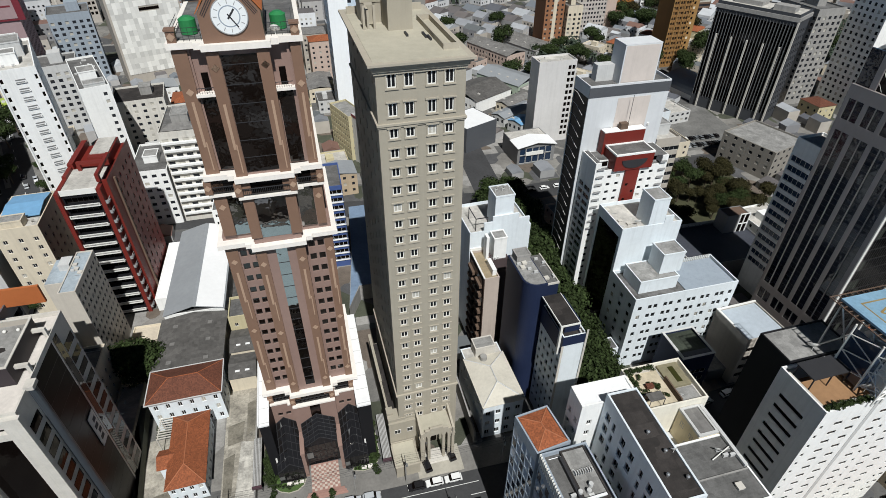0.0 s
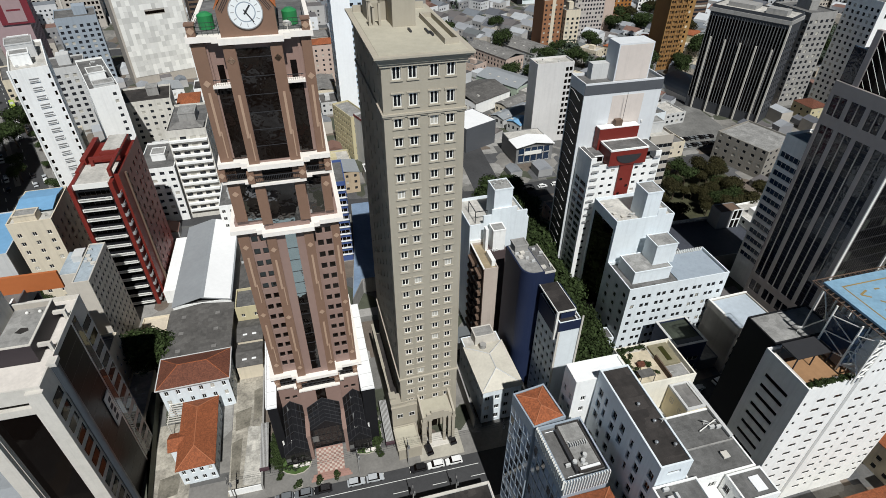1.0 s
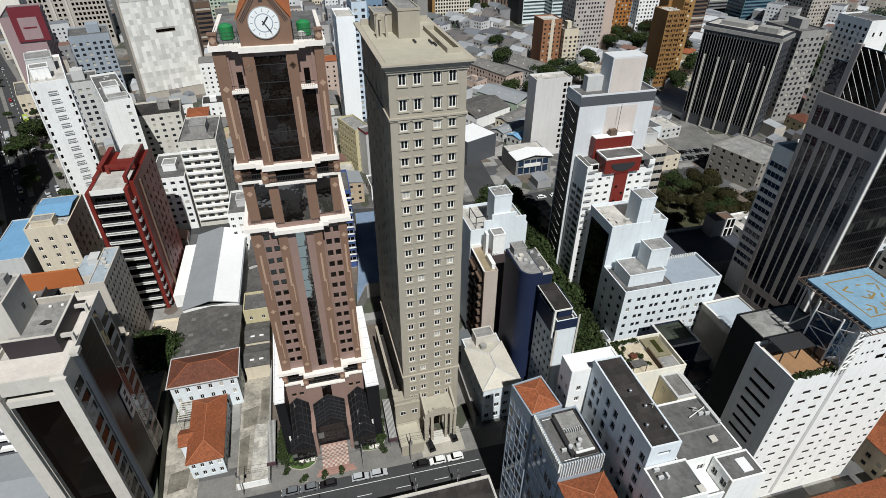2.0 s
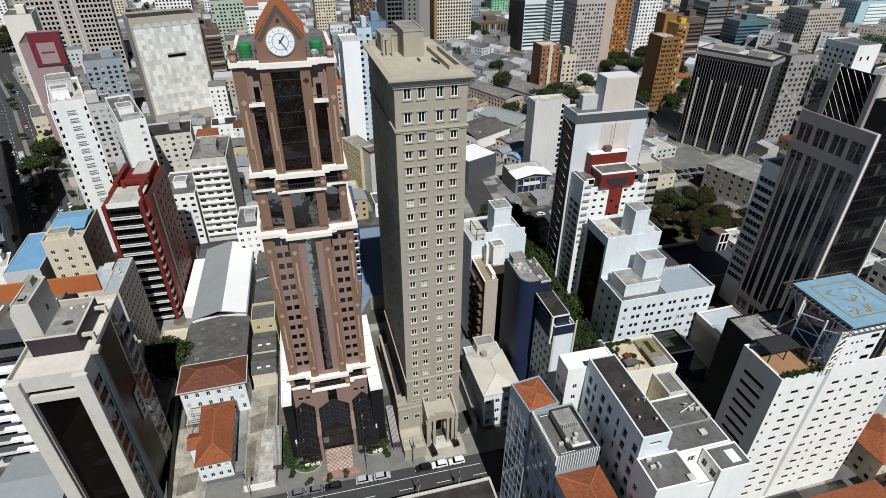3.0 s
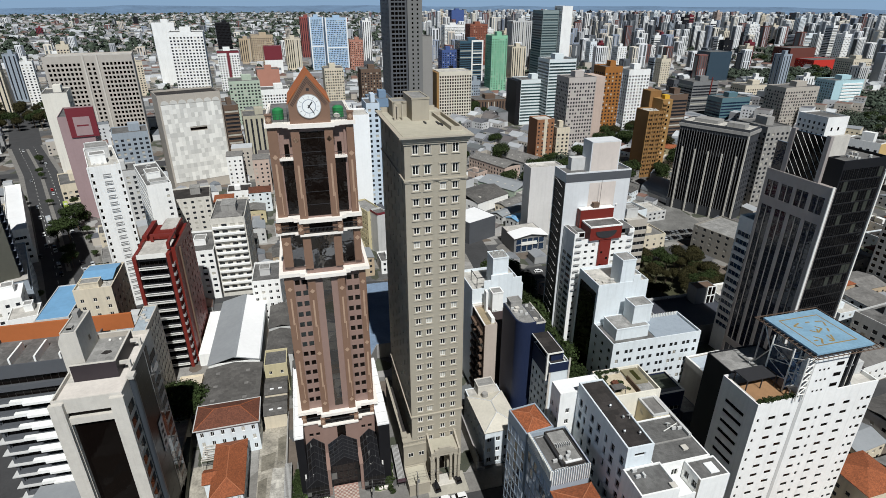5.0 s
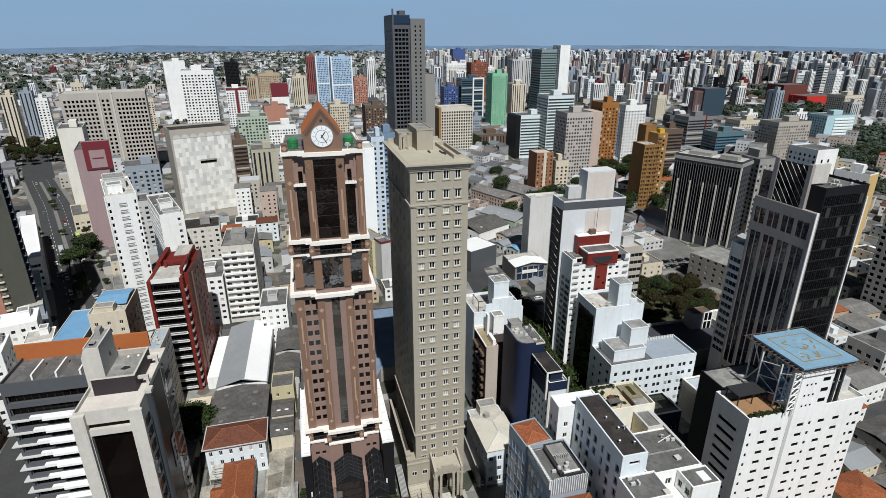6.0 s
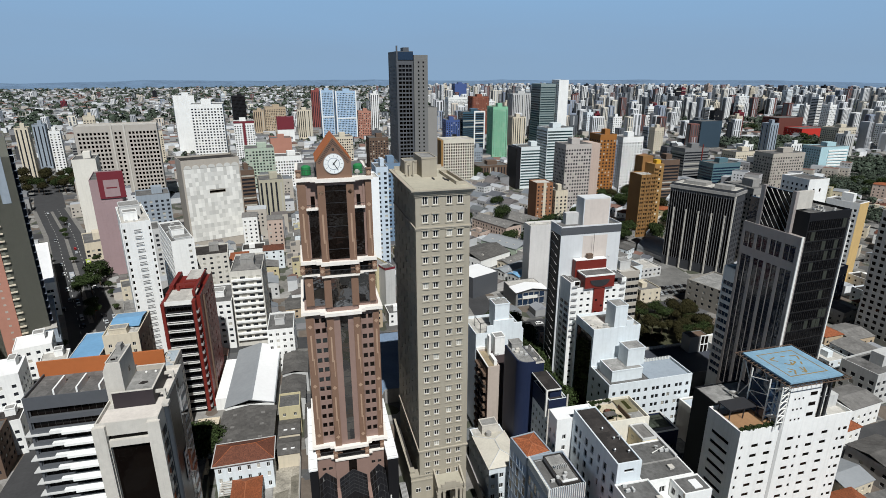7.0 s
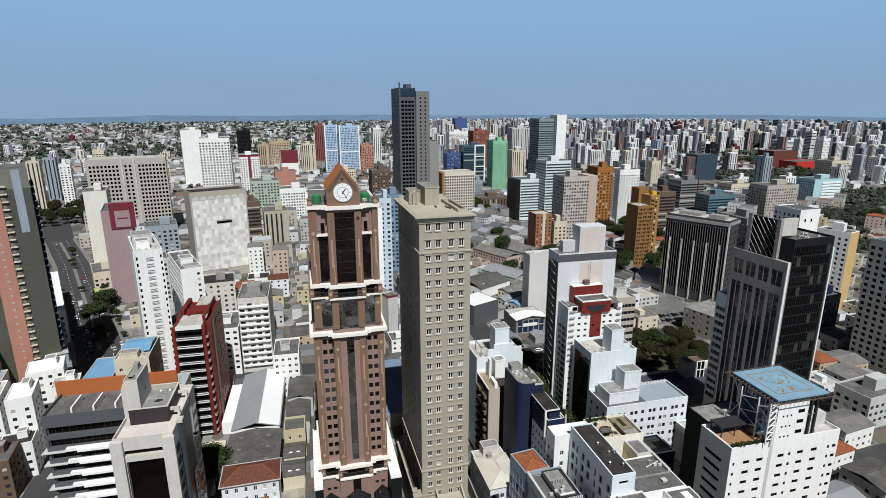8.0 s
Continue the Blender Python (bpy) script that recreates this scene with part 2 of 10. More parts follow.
for i, c in enumerate(((0.10, 0.098, 0.095), (0.20, 0.19, 0.175), (0.06, 0.065, 0.045), (0.13, 0.105, 0.085), (0.27, 0.26, 0.245), (0.085, 0.085, 0.088), (0.15, 0.145, 0.135))):
    e_ = pcol.color_ramp.elements[i] if i < 2 else pcol.color_ramp.elements.new(i / 7)
    e_.position, e_.color = i / 7, (*c, 1)
usp = un.nodes.new("ShaderNodeSeparateColor")
uco = un.nodes.new("ShaderNodeTexCoord")
un.links.new(uco.outputs["Object"], plots.inputs["Vector"])
un.links.new(plots.outputs["Color"], usp.inputs[0])
un.links.new(usp.outputs[0], pcol.inputs["Fac"])
for nd in un.nodes:
    if nd.type == "VECT_MATH":
        un.links.new(pcol.outputs["Color"], nd.inputs[0])
GRASS = surface("lawn", (0.06, 0.105, 0.025), var=0.3, scale=3)
BARK = surface("bark", (0.07, 0.05, 0.035), var=0.2, scale=4, bump=0.3)
UNDERGROWTH = surface("dry_undergrowth", (0.05, 0.05, 0.024), var=0.4, scale=3)
LEAF = surface("foliage", (0.029, 0.043, 0.015), rough=0.8, var=0.1, island=0.5, rnd=0.15, spec=0.1)
LEAF_DRY = surface("olive_foliage", (0.032, 0.029, 0.012), rough=0.8, var=0.1, island=0.5, rnd=0.15, spec=0.1)
TILE_PINK = surface("pink_paving_tile", (0.34, 0.20, 0.165), rough=0.6, var=0.1, rnd=0.12)
TILE_PALE = surface("pale_paving_tile", (0.50, 0.42, 0.36), rough=0.6, var=0.1, rnd=0.1)
GREEN_TANK = surface("green_painted_steel", (0.025, 0.20, 0.065), rough=0.45, var=0.1)
TYRE = surface("tyre_rubber", (0.02, 0.02, 0.02), rough=0.9)
CLOCK_FACE = surface("white_enamel", (0.80, 0.82, 0.82), rough=0.35, var=0.03)
DECK_SAND = surface("ochre_screed_roof", (0.30, 0.24, 0.155), var=0.25, scale=1.6)
DECK = surface("timber_deck", (0.30, 0.17, 0.085), var=0.15, scale=2)

# ---- building blocks ----


def add_box(bm, x0, y0, z0, x1, y1, z1):
    v = [bm.verts.new(p) for p in ((x0, y0, z0), (x1, y0, z0), (x1, y1, z0), (x0, y1, z0), (x0, y0, z1), (x1, y0, z1), (x1, y1, z1), (x0, y1, z1))]
    for q in ((3, 2, 1, 0), (4, 5, 6, 7), (0, 1, 5, 4), (1, 2, 6, 5), (2, 3, 7, 6), (3, 0, 4, 7)):
        bm.faces.new([v[i] for i in q])


def boxes(*dims):
    bm = bmesh.new()
    for q in dims:
        add_box(bm, *q)
    return bm


def prism(points, z0, z1):
    """An upright prism over a plan outline (counter-clockwise)."""
    bm = bmesh.new()
    lo = [bm.verts.new((x, y, z0)) for x, y in points]
    hi = [bm.verts.new((x, y, z1)) for x, y in points]
    bm.faces.new(list(reversed(lo)))
    bm.faces.new(hi)
    k = len(points)
    for i in range(k):
        bm.faces.new((lo[i], lo[(i + 1) % k], hi[(i + 1) % k], hi[i]))
    return bm


def rod(bm, a, b, r, sides=6):
    """A round bar from a to b."""
    a, b = Vector(a), Vector(b)
    turn = (b - a).to_track_quat("Z", "Y").to_matrix().to_4x4()
    m = Matrix.Translation((a + b) / 2) @ turn
    bmesh.ops.create_cone(bm, cap_ends=True, segments=sides, radius1=r, radius2=r, depth=(b - a).length, matrix=m)


def tube(bm, x, y, z0, z1, r0, r1=None, sides=16):
    bmesh.ops.create_cone(bm, cap_ends=True, segments=sides, radius1=r0, radius2=r0 if r1 is None else r1, depth=z1 - z0, matrix=Matrix.Translation((x, y, (z0 + z1) / 2)))


def mesh_of(name, bm, *materials):
    me = bpy.data.meshes.new(name)
    bm.to_mesh(me)
    bm.free()
    for m in materials:
        me.materials.append(m)
    return me


def part(name, bm, material, parent, label=""):
    """One mesh object under a thing or under a part."""
    ob = new(name, mesh_of(name, bm, material))
    ob.parent = parent
    return tagged(ob, label)


def placed(name, me, parent, m):
    ob = new(name, me)
    ob.parent = parent
    ob.matrix_basis = m
    return ob


def thing(name, m, label, category, group="", kind=""):
    root = new(name)
    root.empty_display_size = 0.5
    root.matrix_basis = m
    return tagged(root, label, category, group, kind)


def grid(n, width, ww, m0=None, m1=None):
    """n openings of width ww, evenly spread along a wall."""
    m0 = (width / n - ww) / 2 if m0 is None else m0
    m1 = m0 if m1 is None else m1
    step = (width - m0 - m1 - ww) / max(n - 1, 1)
    return [(m0 + i * step, m0 + i * step + ww) for i in range(n)]


def floors(z0, pitch, n, hh):
    return [(z0 + i * pitch, z0 + i * pitch + hh) for i in range(n)]


SIDES = {"S": (0, 0, 1, 0), "E": (1, 0, 0, 1), "N": (1, 1, -1, 0), "W": (0, 1, 0, -1)}
WINDOW_MESHES = {}
FOOT = [(-24.0, 74.0, 29.5, 40.0, 1.0, 0.0), (4.0, 70.0, 23.0, 45.0, 1.0, 0.0)]


def window_mesh(kind, w, h, frame_mat, glass_mat):
    """Frame and pane of one window, x along the wall, y inwards, origin at the middle of the sill."""
    key = (kind, round(w, 2), round(h, 2), frame_mat.name, glass_mat.name)
    if key in WINDOW_MESHES:
        return WINDOW_MESHES[key]
    a, t, dep = w / 2, min(0.09, w * 0.08), 0.06
    if kind == "fat":
        t = 0.17
    if kind in ("std", "fat"):
        bars = [0.0]
    elif kind == "rib":
        k = max(2, round(w / 1.6))
        bars = [-a + w * i / k for i in range(1, k)]
    else:
        bars = []
    bm = bmesh.new()
    add_box(bm, -a, 0, 0, a, dep, t)
    add_box(bm, -a, 0, h - t, a, dep, h)
    add_box(bm, -a, 0, t, -a + t, dep, h - t)
    add_box(bm, a - t, 0, t, a, dep, h - t)
    for x in bars:
        add_box(bm, x - t / 2, 0, t, x + t / 2, dep, h - t)
    if kind == "grid":
        for j in range(1, max(2, round(h / 1.7))):
            z = h * j / max(2, round(h / 1.7))
            add_box(bm, -a + t, 0, z - t / 2, a - t, dep, z + t / 2)
    for f in bm.faces:
        f.material_index = 0
    v = [bm.verts.new(p) for p in ((-a + t, dep * 0.7, t), (a - t, dep * 0.7, t), (a - t, dep * 0.7, h - t), (-a + t, dep * 0.7, h - t))]
    bm.faces.new(v).material_index = 1
    WINDOW_MESHES[key] = mesh_of("window", bm, frame_mat, glass_mat)
    return WINDOW_MESHES[key]


class Shell:
    """Vertices and faces of walls with recessed openings."""

    def __init__(self):
        self.v, self.f, self.panes = [], [], []
        self.skip, self.rng = 0.0, None

    def quad(self, a, b, c, d):
        i = len(self.v)
        self.v += [a, b, c, d]
        self.f.append((i, i + 1, i + 2, i + 3))

    def wall(self, o, u, n, zb, zt, width, specs, recess):
        """o: plan corner, u: direction along, n: outward normal; specs: (cols, rows, kind), bottom to top."""

        def pt(s, z, k=0.0):
            return (o[0] + u[0] * s - n[0] * k, o[1] + u[1] * s - n[1] * k, z)

        def flat(s0, s1, z0, z1):
            if s1 - s0 > 1e-4 and z1 - z0 > 1e-4:
                self.quad(pt(s0, z0), pt(s1, z0), pt(s1, z1), pt(s0, z1))

        z = zb
        for cols, rows, kind in specs:
            for r0, r1 in rows:
                flat(0, width, z, r0)
                s = 0.0
                for c0, c1 in cols:
                    if self.skip and self.rng.random() < self.skip:
                        continue
                    flat(s, c0, r0, r1)
                    self.quad(pt(c0, r0), pt(c0, r0, recess), pt(c0, r1, recess), pt(c0, r1))
                    self.quad(pt(c1, r0, recess), pt(c1, r0), pt(c1, r1), pt(c1, r1, recess))
                    self.quad(pt(c0, r0), pt(c1, r0), pt(c1, r0, recess), pt(c0, r0, recess))
                    self.quad(pt(c0, r1, recess), pt(c1, r1, recess), pt(c1, r1), pt(c0, r1))
                    self.panes.append((pt((c0 + c1) / 2, r0, recess - 0.05), math.degrees(math.atan2(u[1], u[0])), c1 - c0, r1 - r0, kind))
                    s = c1
                flat(s, width, r0, r1)
                z = r1
        flat(0, width, z, zt)

    def mesh(self, name, material):
        me = bpy.data.meshes.new(name)
        me.from_pydata(self.v, [], self.f)
        me.materials.append(material)
        me.validate()
        return me


def building(name, x, y, w, d, h, rot=0.0, wall=WHITE, roof=ROOF_GREY, S=(), E=(), W=(), N=(), glass=GLASS, frame=FRAME_WHITE, parapet=0.8, recess=0.22,
             label="", category="building", z0=0.0, far=False, group="", edge=None, skip=0.0):
    """A block with its front left corner at x, y: walls with recessed openings, a parapet, a roof slab and windows."""
    root = thing(name, pose(x, y, z0, 0, 0, rot), label, category, group)
    FOOT.append((x, y, w, d, math.cos(radians(rot)), math.sin(radians(rot))))
    sh = Shell()
    sh.skip, sh.rng = skip, random.Random(int(abs(x * 31 + y * 17)))
    dims = {"S": w, "N": w, "E": d, "W": d}
    for key, specs in (("S", S), ("E", E), ("N", N), ("W", W)):
        cx, cy, ux, uy = SIDES[key]
        sh.wall((cx * w, cy * d), (ux, uy), (uy, -ux), 0.0, h, dims[key], specs, recess)
    t = min(0.3, w * 0.1)
    hr = h - parapet
    ring = [(0, 0), (w, 0), (w, d), (0, d)]
    inner = [(t, t), (w - t, t), (w - t, d - t), (t, d - t)]
    for i in range(4):
        j = (i + 1) % 4
        sh.quad((*ring[i], h), (*ring[j], h), (*inner[j], h), (*inner[i], h))
        sh.quad((*inner[i], h), (*inner[j], h), (*inner[j], hr), (*inner[i], hr))
    placed("wall", sh.mesh("wall", wall), root, Matrix())
    part("roof", boxes((t, t, hr - 0.3, w - t, d - t, hr)), roof, root)
    if edge:
        o = 0.35
        part("cornice", boxes((-o, -o, h - 0.35, w + o, 0.0, h + 0.1), (-o, d, h - 0.35, w + o, d + o, h + 0.1), (-o, 0.0, h - 0.35, 0.0, d, h + 0.1), (w, 0.0, h - 0.35, w + o, d, h + 0.1)), edge, root)
    if far:
        fv, ff = [], []
        for p, turn, ww, hh, kind in sh.panes:
            cu, su = math.cos(radians(turn)) * ww / 2, math.sin(radians(turn)) * ww / 2
            i = len(fv)
            fv += [(p[0] - cu, p[1] - su, p[2]), (p[0] + cu, p[1] + su, p[2]), (p[0] + cu, p[1] + su, p[2] + hh), (p[0] - cu, p[1] - su, p[2] + hh)]
            ff.append((i, i + 1, i + 2, i + 3))
        if fv:
            me = bpy.data.meshes.new("window_glass")
            me.from_pydata(fv, [], ff)
            me.materials.append(glass)
            tagged(placed("window_glass", me, root, Matrix()), kind="stuff")
    else:
        for p, turn, ww, hh, kind in sh.panes:
            placed("window", window_mesh(kind, ww, hh, frame, glass), root, pose(p[0], p[1], p[2], 0, 0, turn))
    return root


def roof_box(root, name, x0, y0, z0, x1, y1, z1, material, label=""):
    """A lift house, tank room or plant box: rendered walls, a low rim and a weathered flat top."""
    o, e = 0.12, 0.18
    bm = boxes((x0, y0, z0, x1, y1, z1), (x0 - o, y0 - o, z1 - 0.2, x1 + o, y0 + e, z1 + 0.2), (x0 - o, y1 - e, z1 - 0.2, x1 + o, y1 + o, z1 + 0.2),
               (x0 - o, y0 + e, z1 - 0.2, x0 + e, y1 - e, z1 + 0.2), (x1 - e, y0 + e, z1 - 0.2, x1 + o, y1 - e, z1 + 0.2))
    bm.normal_update()
    for f in bm.faces:
        if f.normal.z > 0.9 and abs(f.calc_center_median().z - z1) < 0.01:
            f.material_index = 1
    ob = new(name, mesh_of(name, bm, material, ROOF_CAP))
    ob.parent = root
    return tagged(ob, label)


def dish(root, x, y, z, r=0.7, turn=0.0):
    """A satellite dish on a short mast."""
    bm = bmesh.new()
    tube(bm, 0, 0, 0, r * 0.9, 0.05, sides=6)
    ring, rings = [], 5
    m = pose(0, 0, r * 1.1, 55, 0, turn)
    for i in range(rings + 1):
        q = i / rings
        ring.append([bm.verts.new(m @ Vector((math.cos(a * math.tau / 12) * r * q, math.sin(a * math.tau / 12) * r * q, 0.35 * r * q * q))) for a in range(12)] if i else [bm.verts.new(m @ Vector((0, 0, 0)))])
    for a in range(12):
        bm.faces.new((ring[0][0], ring[1][a], ring[1][(a + 1) % 12]))
        for i in range(1, rings):
            bm.faces.new((ring[i][a], ring[i + 1][a], ring[i + 1][(a + 1) % 12], ring[i][(a + 1) % 12]))
    me = mesh_of("satellite_dish", bm, FRAME_WHITE)
    return placed("satellite_dish", me, root, pose(x, y, z))


AC_MESH = mesh_of("air_conditioner", boxes((-0.45, -0.2, 0.08, 0.45, 0.2, 0.7), (-0.4, -0.23, 0.15, 0.1, -0.2, 0.62), (-0.4, -0.15, 0.0, -0.3, 0.15, 0.08), (0.3, -0.15, 0.0, 0.4, 0.15, 0.08)), PALE_GREY)


def clutter(root, x0, y0, x1, y1, z, n, seed):
    """Air conditioners, hatches and pipes lying on a flat roof."""
    rng = random.Random(seed)
    for i in range(n):
        px, py = rng.uniform(x0, x1), rng.uniform(y0, y1)
        k = rng.random()
        if k < 0.5:
            placed("air_conditioner", AC_MESH, root, pose(px, py, z, 0, 0, rng.choice((0, 90, 180))))
        elif k < 0.75:
            part("roof_hatch", boxes((px - 0.5, py - 0.5, z, px + 0.5, py + 0.5, z + 0.4), (px - 0.58, py - 0.58, z + 0.4, px + 0.58, py + 0.58, z + 0.48)), CONCRETE_LT, root)
        else:
            bm = bmesh.new()
            rod(bm, (px, py, z + 0.15), (min(px + rng.uniform(1, 4), x1), py, z + 0.15), 0.08)
            part("pipe", bm, METAL, root)


def hip_caps(x0, y0, x1, y1, z, rise, over=0.4):
    """Half-round cap tiles along the hips and the ridge of a hipped roof."""
    bm = bmesh.new()
    x0, y0, x1, y1 = x0 - over, y0 - over, x1 + over, y1 + over
    k = min(x1 - x0, y1 - y0) / 2
    if x1 - x0 > y1 - y0:
        ends = [((x0 + k, (y0 + y1) / 2), ((x0, y0), (x0, y1))), ((x1 - k, (y0 + y1) / 2), ((x1, y0), (x1, y1)))]
    else:
        ends = [(((x0 + x1) / 2, y0 + k), ((x0, y0), (x1, y0))), (((x0 + x1) / 2, y1 - k), ((x0, y1), (x1, y1)))]
    rod(bm, (*ends[0][0], z + rise), (*ends[1][0], z + rise), 0.13, 6)
    for top, feet in ends:
        for f in feet:
            rod(bm, (*f, z), (*top, z + rise), 0.12, 6)
    return bm


def hip_roof(x0, y0, x1, y1, z, rise, over=0.4):
    """A hipped roof with eaves; the ridge runs along the longer side."""
    bm = bmesh.new()
    x0, y0, x1, y1 = x0 - over, y0 - over, x1 + over, y1 + over
    k = min(x1 - x0, y1 - y0) / 2
    if x1 - x0 > y1 - y0:
        ridge = [(x0 + k, (y0 + y1) / 2), (x1 - k, (y0 + y1) / 2)]
    else:
        ridge = [((x0 + x1) / 2, y0 + k), ((x0 + x1) / 2, y1 - k)]
    b = [bm.verts.new((x, y, z)) for x, y in ((x0, y0), (x1, y0), (x1, y1), (x0, y1))]
    r = [bm.verts.new((x, y, z + rise)) for x, y in ridge]
    if x1 - x0 > y1 - y0:
        sides = ((b[0], b[1], r[1], r[0]), (b[1], b[2], r[1]), (b[2], b[3], r[0], r[1]), (b[3], b[0], r[0]))
    else:
        sides = ((b[0], b[1], r[0]), (b[1], b[2], r[1], r[0]), (b[2], b[3], r[1]), (b[3], b[0], r[0], r[1]))
    for q in sides:
        bm.faces.new(q)
    lo = [bm.verts.new((v.co.x, v.co.y, z - 0.15)) for v in b]
    for i in range(4):
        bm.faces.new((lo[i], lo[(i + 1) % 4], b[(i + 1) % 4], b[i]))
    bm.faces.new(list(reversed(lo)))
    return bm


def gable_roof(x0, y0, x1, y1, z, rise, over=0.3, along="y"):
    """A saddle roof with thickness; the ridge runs along x or y."""
    bm = bmesh.new()
    x0, y0, x1, y1 = x0 - over, y0 - over, x1 + over, y1 + over
    if along == "y":
        prof = [((x0, y, z), ((x0 + x1) / 2, y, z + rise), (x1, y, z)) for y in (y0, y1)]
    else:
        prof = [((x, y1, z), (x, (y0 + y1) / 2, z + rise), (x, y0, z)) for x in (x0, x1)]
    top = [[bm.verts.new(p) for p in row] for row in prof]
    low = [[bm.verts.new((p[0], p[1], p[2] - 0.2)) for p in row] for row in prof]
    for i in range(2):
        bm.faces.new((top[0][i], top[0][i + 1], top[1][i + 1], top[1][i]))
        bm.faces.new((low[0][i + 1], low[0][i], low[1][i], low[1][i + 1]))
    for a in range(2):
        bm.faces.new((low[a][0], low[a][1], low[a][2], top[a][2], top[a][1], top[a][0]))
    bm.faces.new((low[0][0], top[0][0], top[1][0], low[1][0]))
    bm.faces.new((top[0][2], low[0][2], low[1][2], top[1][2]))
    bmesh.ops.recalc_face_normals(bm, faces=bm.faces[:])
    return bm

# ---- ground, roads and pavements ----


def sheet(name, points, z0, z1, material, label, category):
    ob = new(name, mesh_of(name, prism(points, z0, z1), material))
    return tagged(ob, label, category, kind="structure")


def ribbon(points, half):
    """The outline of a road of constant width along a plan line."""
    left, right = [], []
    for i, p in enumerate(points):
        a, b = Vector(points[max(i - 1, 0)]), Vector(points[min(i + 1, len(points) - 1)])
        way = (b - a).normalized()
        n = Vector((-way.y, way.x)) * half
        left.append((p[0] + n.x, p[1] + n.y))
        right.append((p[0] - n.x, p[1] - n.y))
    return right + left[::-1]


def road_mesh(name, points, half, z, material, label):
    out = ribbon(points, half)
    k = len(points)
    bm = bmesh.new()
    vs = [bm.verts.new((x, y, z)) for x, y in out]
    for i in range(k - 1):
        bm.faces.new((vs[i], vs[i + 1], vs[2 * k - 2 - i], vs[2 * k - 1 - i]))
    bmesh.ops.recalc_face_normals(bm, faces=bm.faces[:])
    if bm.faces[:][0].normal.z < 0:
        bmesh.ops.reverse_faces(bm, faces=bm.faces[:])
    return tagged(new(name, mesh_of(name, bm, material)), label, "road", kind="structure")


gb = bmesh.new()
bmesh.ops.create_grid(gb, x_segments=2, y_segments=2, size=6500)
tagged(new("ground", mesh_of("ground", gb, URBAN)), "grey-brown city ground between the buildings", "ground", kind="structure")

road_mesh("road", [(-420, 64.0), (58, 64.0), (100, 71.5), (420, 95)], 6.0, 0.02, ASPHALT, "grey asphalt street with parked cars and white lane lines")
road_mesh("road", [(62, -60), (64, 80), (72, 260), (86, 520), (110, 900)], 6.5, 0.028, ASPHALT, "tree-lined asphalt side street between the towers")
AVENUE = [(-103, 96), (-107, 150), (-112, 192), (-132, 240), (-163, 312), (-215, 430), (-262, 525), (-310, 640), (-430, 880), (-640, 1330)]
road_mesh("road", AVENUE, 12.5, 0.036, ASPHALT, "wide dark asphalt avenue with a planted median")
for i, (a, b) in enumerate(zip(AVENUE[1:6], AVENUE[2:7])):
    va, vb = Vector(a), Vector(b)
    n_ = Vector((va.y - vb.y, vb.x - va.x)).normalized()
    u0, u1 = va.lerp(vb, 0.06), va.lerp(vb, 0.90)
    sheet("median", [(u0 - n_ * 1.1)[:], (u1 - n_ * 1.1)[:], (u1 + n_ * 1.1)[:], (u0 + n_ * 1.1)[:]], 0.0, 0.2, PAVING, "raised paved median strip of the avenue", "median")
    for off in (-12.4, 12.4):
        c0, c1 = va + n_ * off, vb + n_ * off
        sheet("pavement", [(c0 - n_ * 1.6)[:], (c1 - n_ * 1.6)[:], (c1 + n_ * 1.6)[:], (c0 + n_ * 1.6)[:]], 0.0, 0.16 + 0.006 * i, PAVING, "grey pavement along the wide avenue", "pavement")
    for off in (-5.4, 5.4):
        k = int((vb - va).length / 9)
        for q in range(k):
            c = va.lerp(vb, (q + 0.3) / k) + n_ * off
            w_ = (vb - va).normalized()
            ob = new("lane_line", mesh_of("lane_line", prism([(c - n_ * 0.12)[:], (c + w_ * 3.5 - n_ * 0.12)[:], (c + w_ * 3.5 + n_ * 0.12)[:], (c + n_ * 0.12)[:]], 0.037, 0.05), LINE))
            tagged(ob, "worn white dashed lane line on asphalt", "road marking", "lane lines", "structure")
road_mesh("road", [(-420, 262), (-135, 208), (66, 188), (300, 205), (700, 240)], 6.0, 0.024, ASPHALT, "asphalt cross street behind the towers")
road_mesh("road", [(-300, 420), (92, 470), (600, 560), (1200, 700)], 8.0, 0.032, ASPHALT, "asphalt avenue between distant blocks")
sheet("pavement", [(-100, 70.0), (56.5, 70.0), (56.5, 76.8), (-100, 76.8)], 0.0, 0.15, PAVING, "worn grey concrete pavement with a kerb", "pavement")
sheet("pavement", [(-100, 55.5), (-5, 55.5), (-5, 58.0), (-100, 58.0)], 0.0, 0.15, PAVING, "narrow grey pavement with a kerb", "pavement")
sheet("pavement", [(72.5, 78.5), (130, 83.5), (130, 87.5), (72.5, 82.5)], 0.0, 0.15, PAVING, "grey pavement with a kerb beside the white hotel", "pavement")
for i in range(15):
    a = -92 + i * 9.6
    ob = new("lane_line", mesh_of("lane_line", boxes((a, 63.9, 0.022, a + 3.6, 64.05, 0.036)), LINE))
    tagged(ob, "worn white dashed lane line on asphalt", "road marking", "lane lines", "structure")
tagged(new("parking_line", mesh_of("parking_line", boxes((-60, 66.9, 0.022, 26, 67.05, 0.034)), LINE)), "long white parking line along the kerb", "road marking", kind="structure")

# ---- beige tower ----


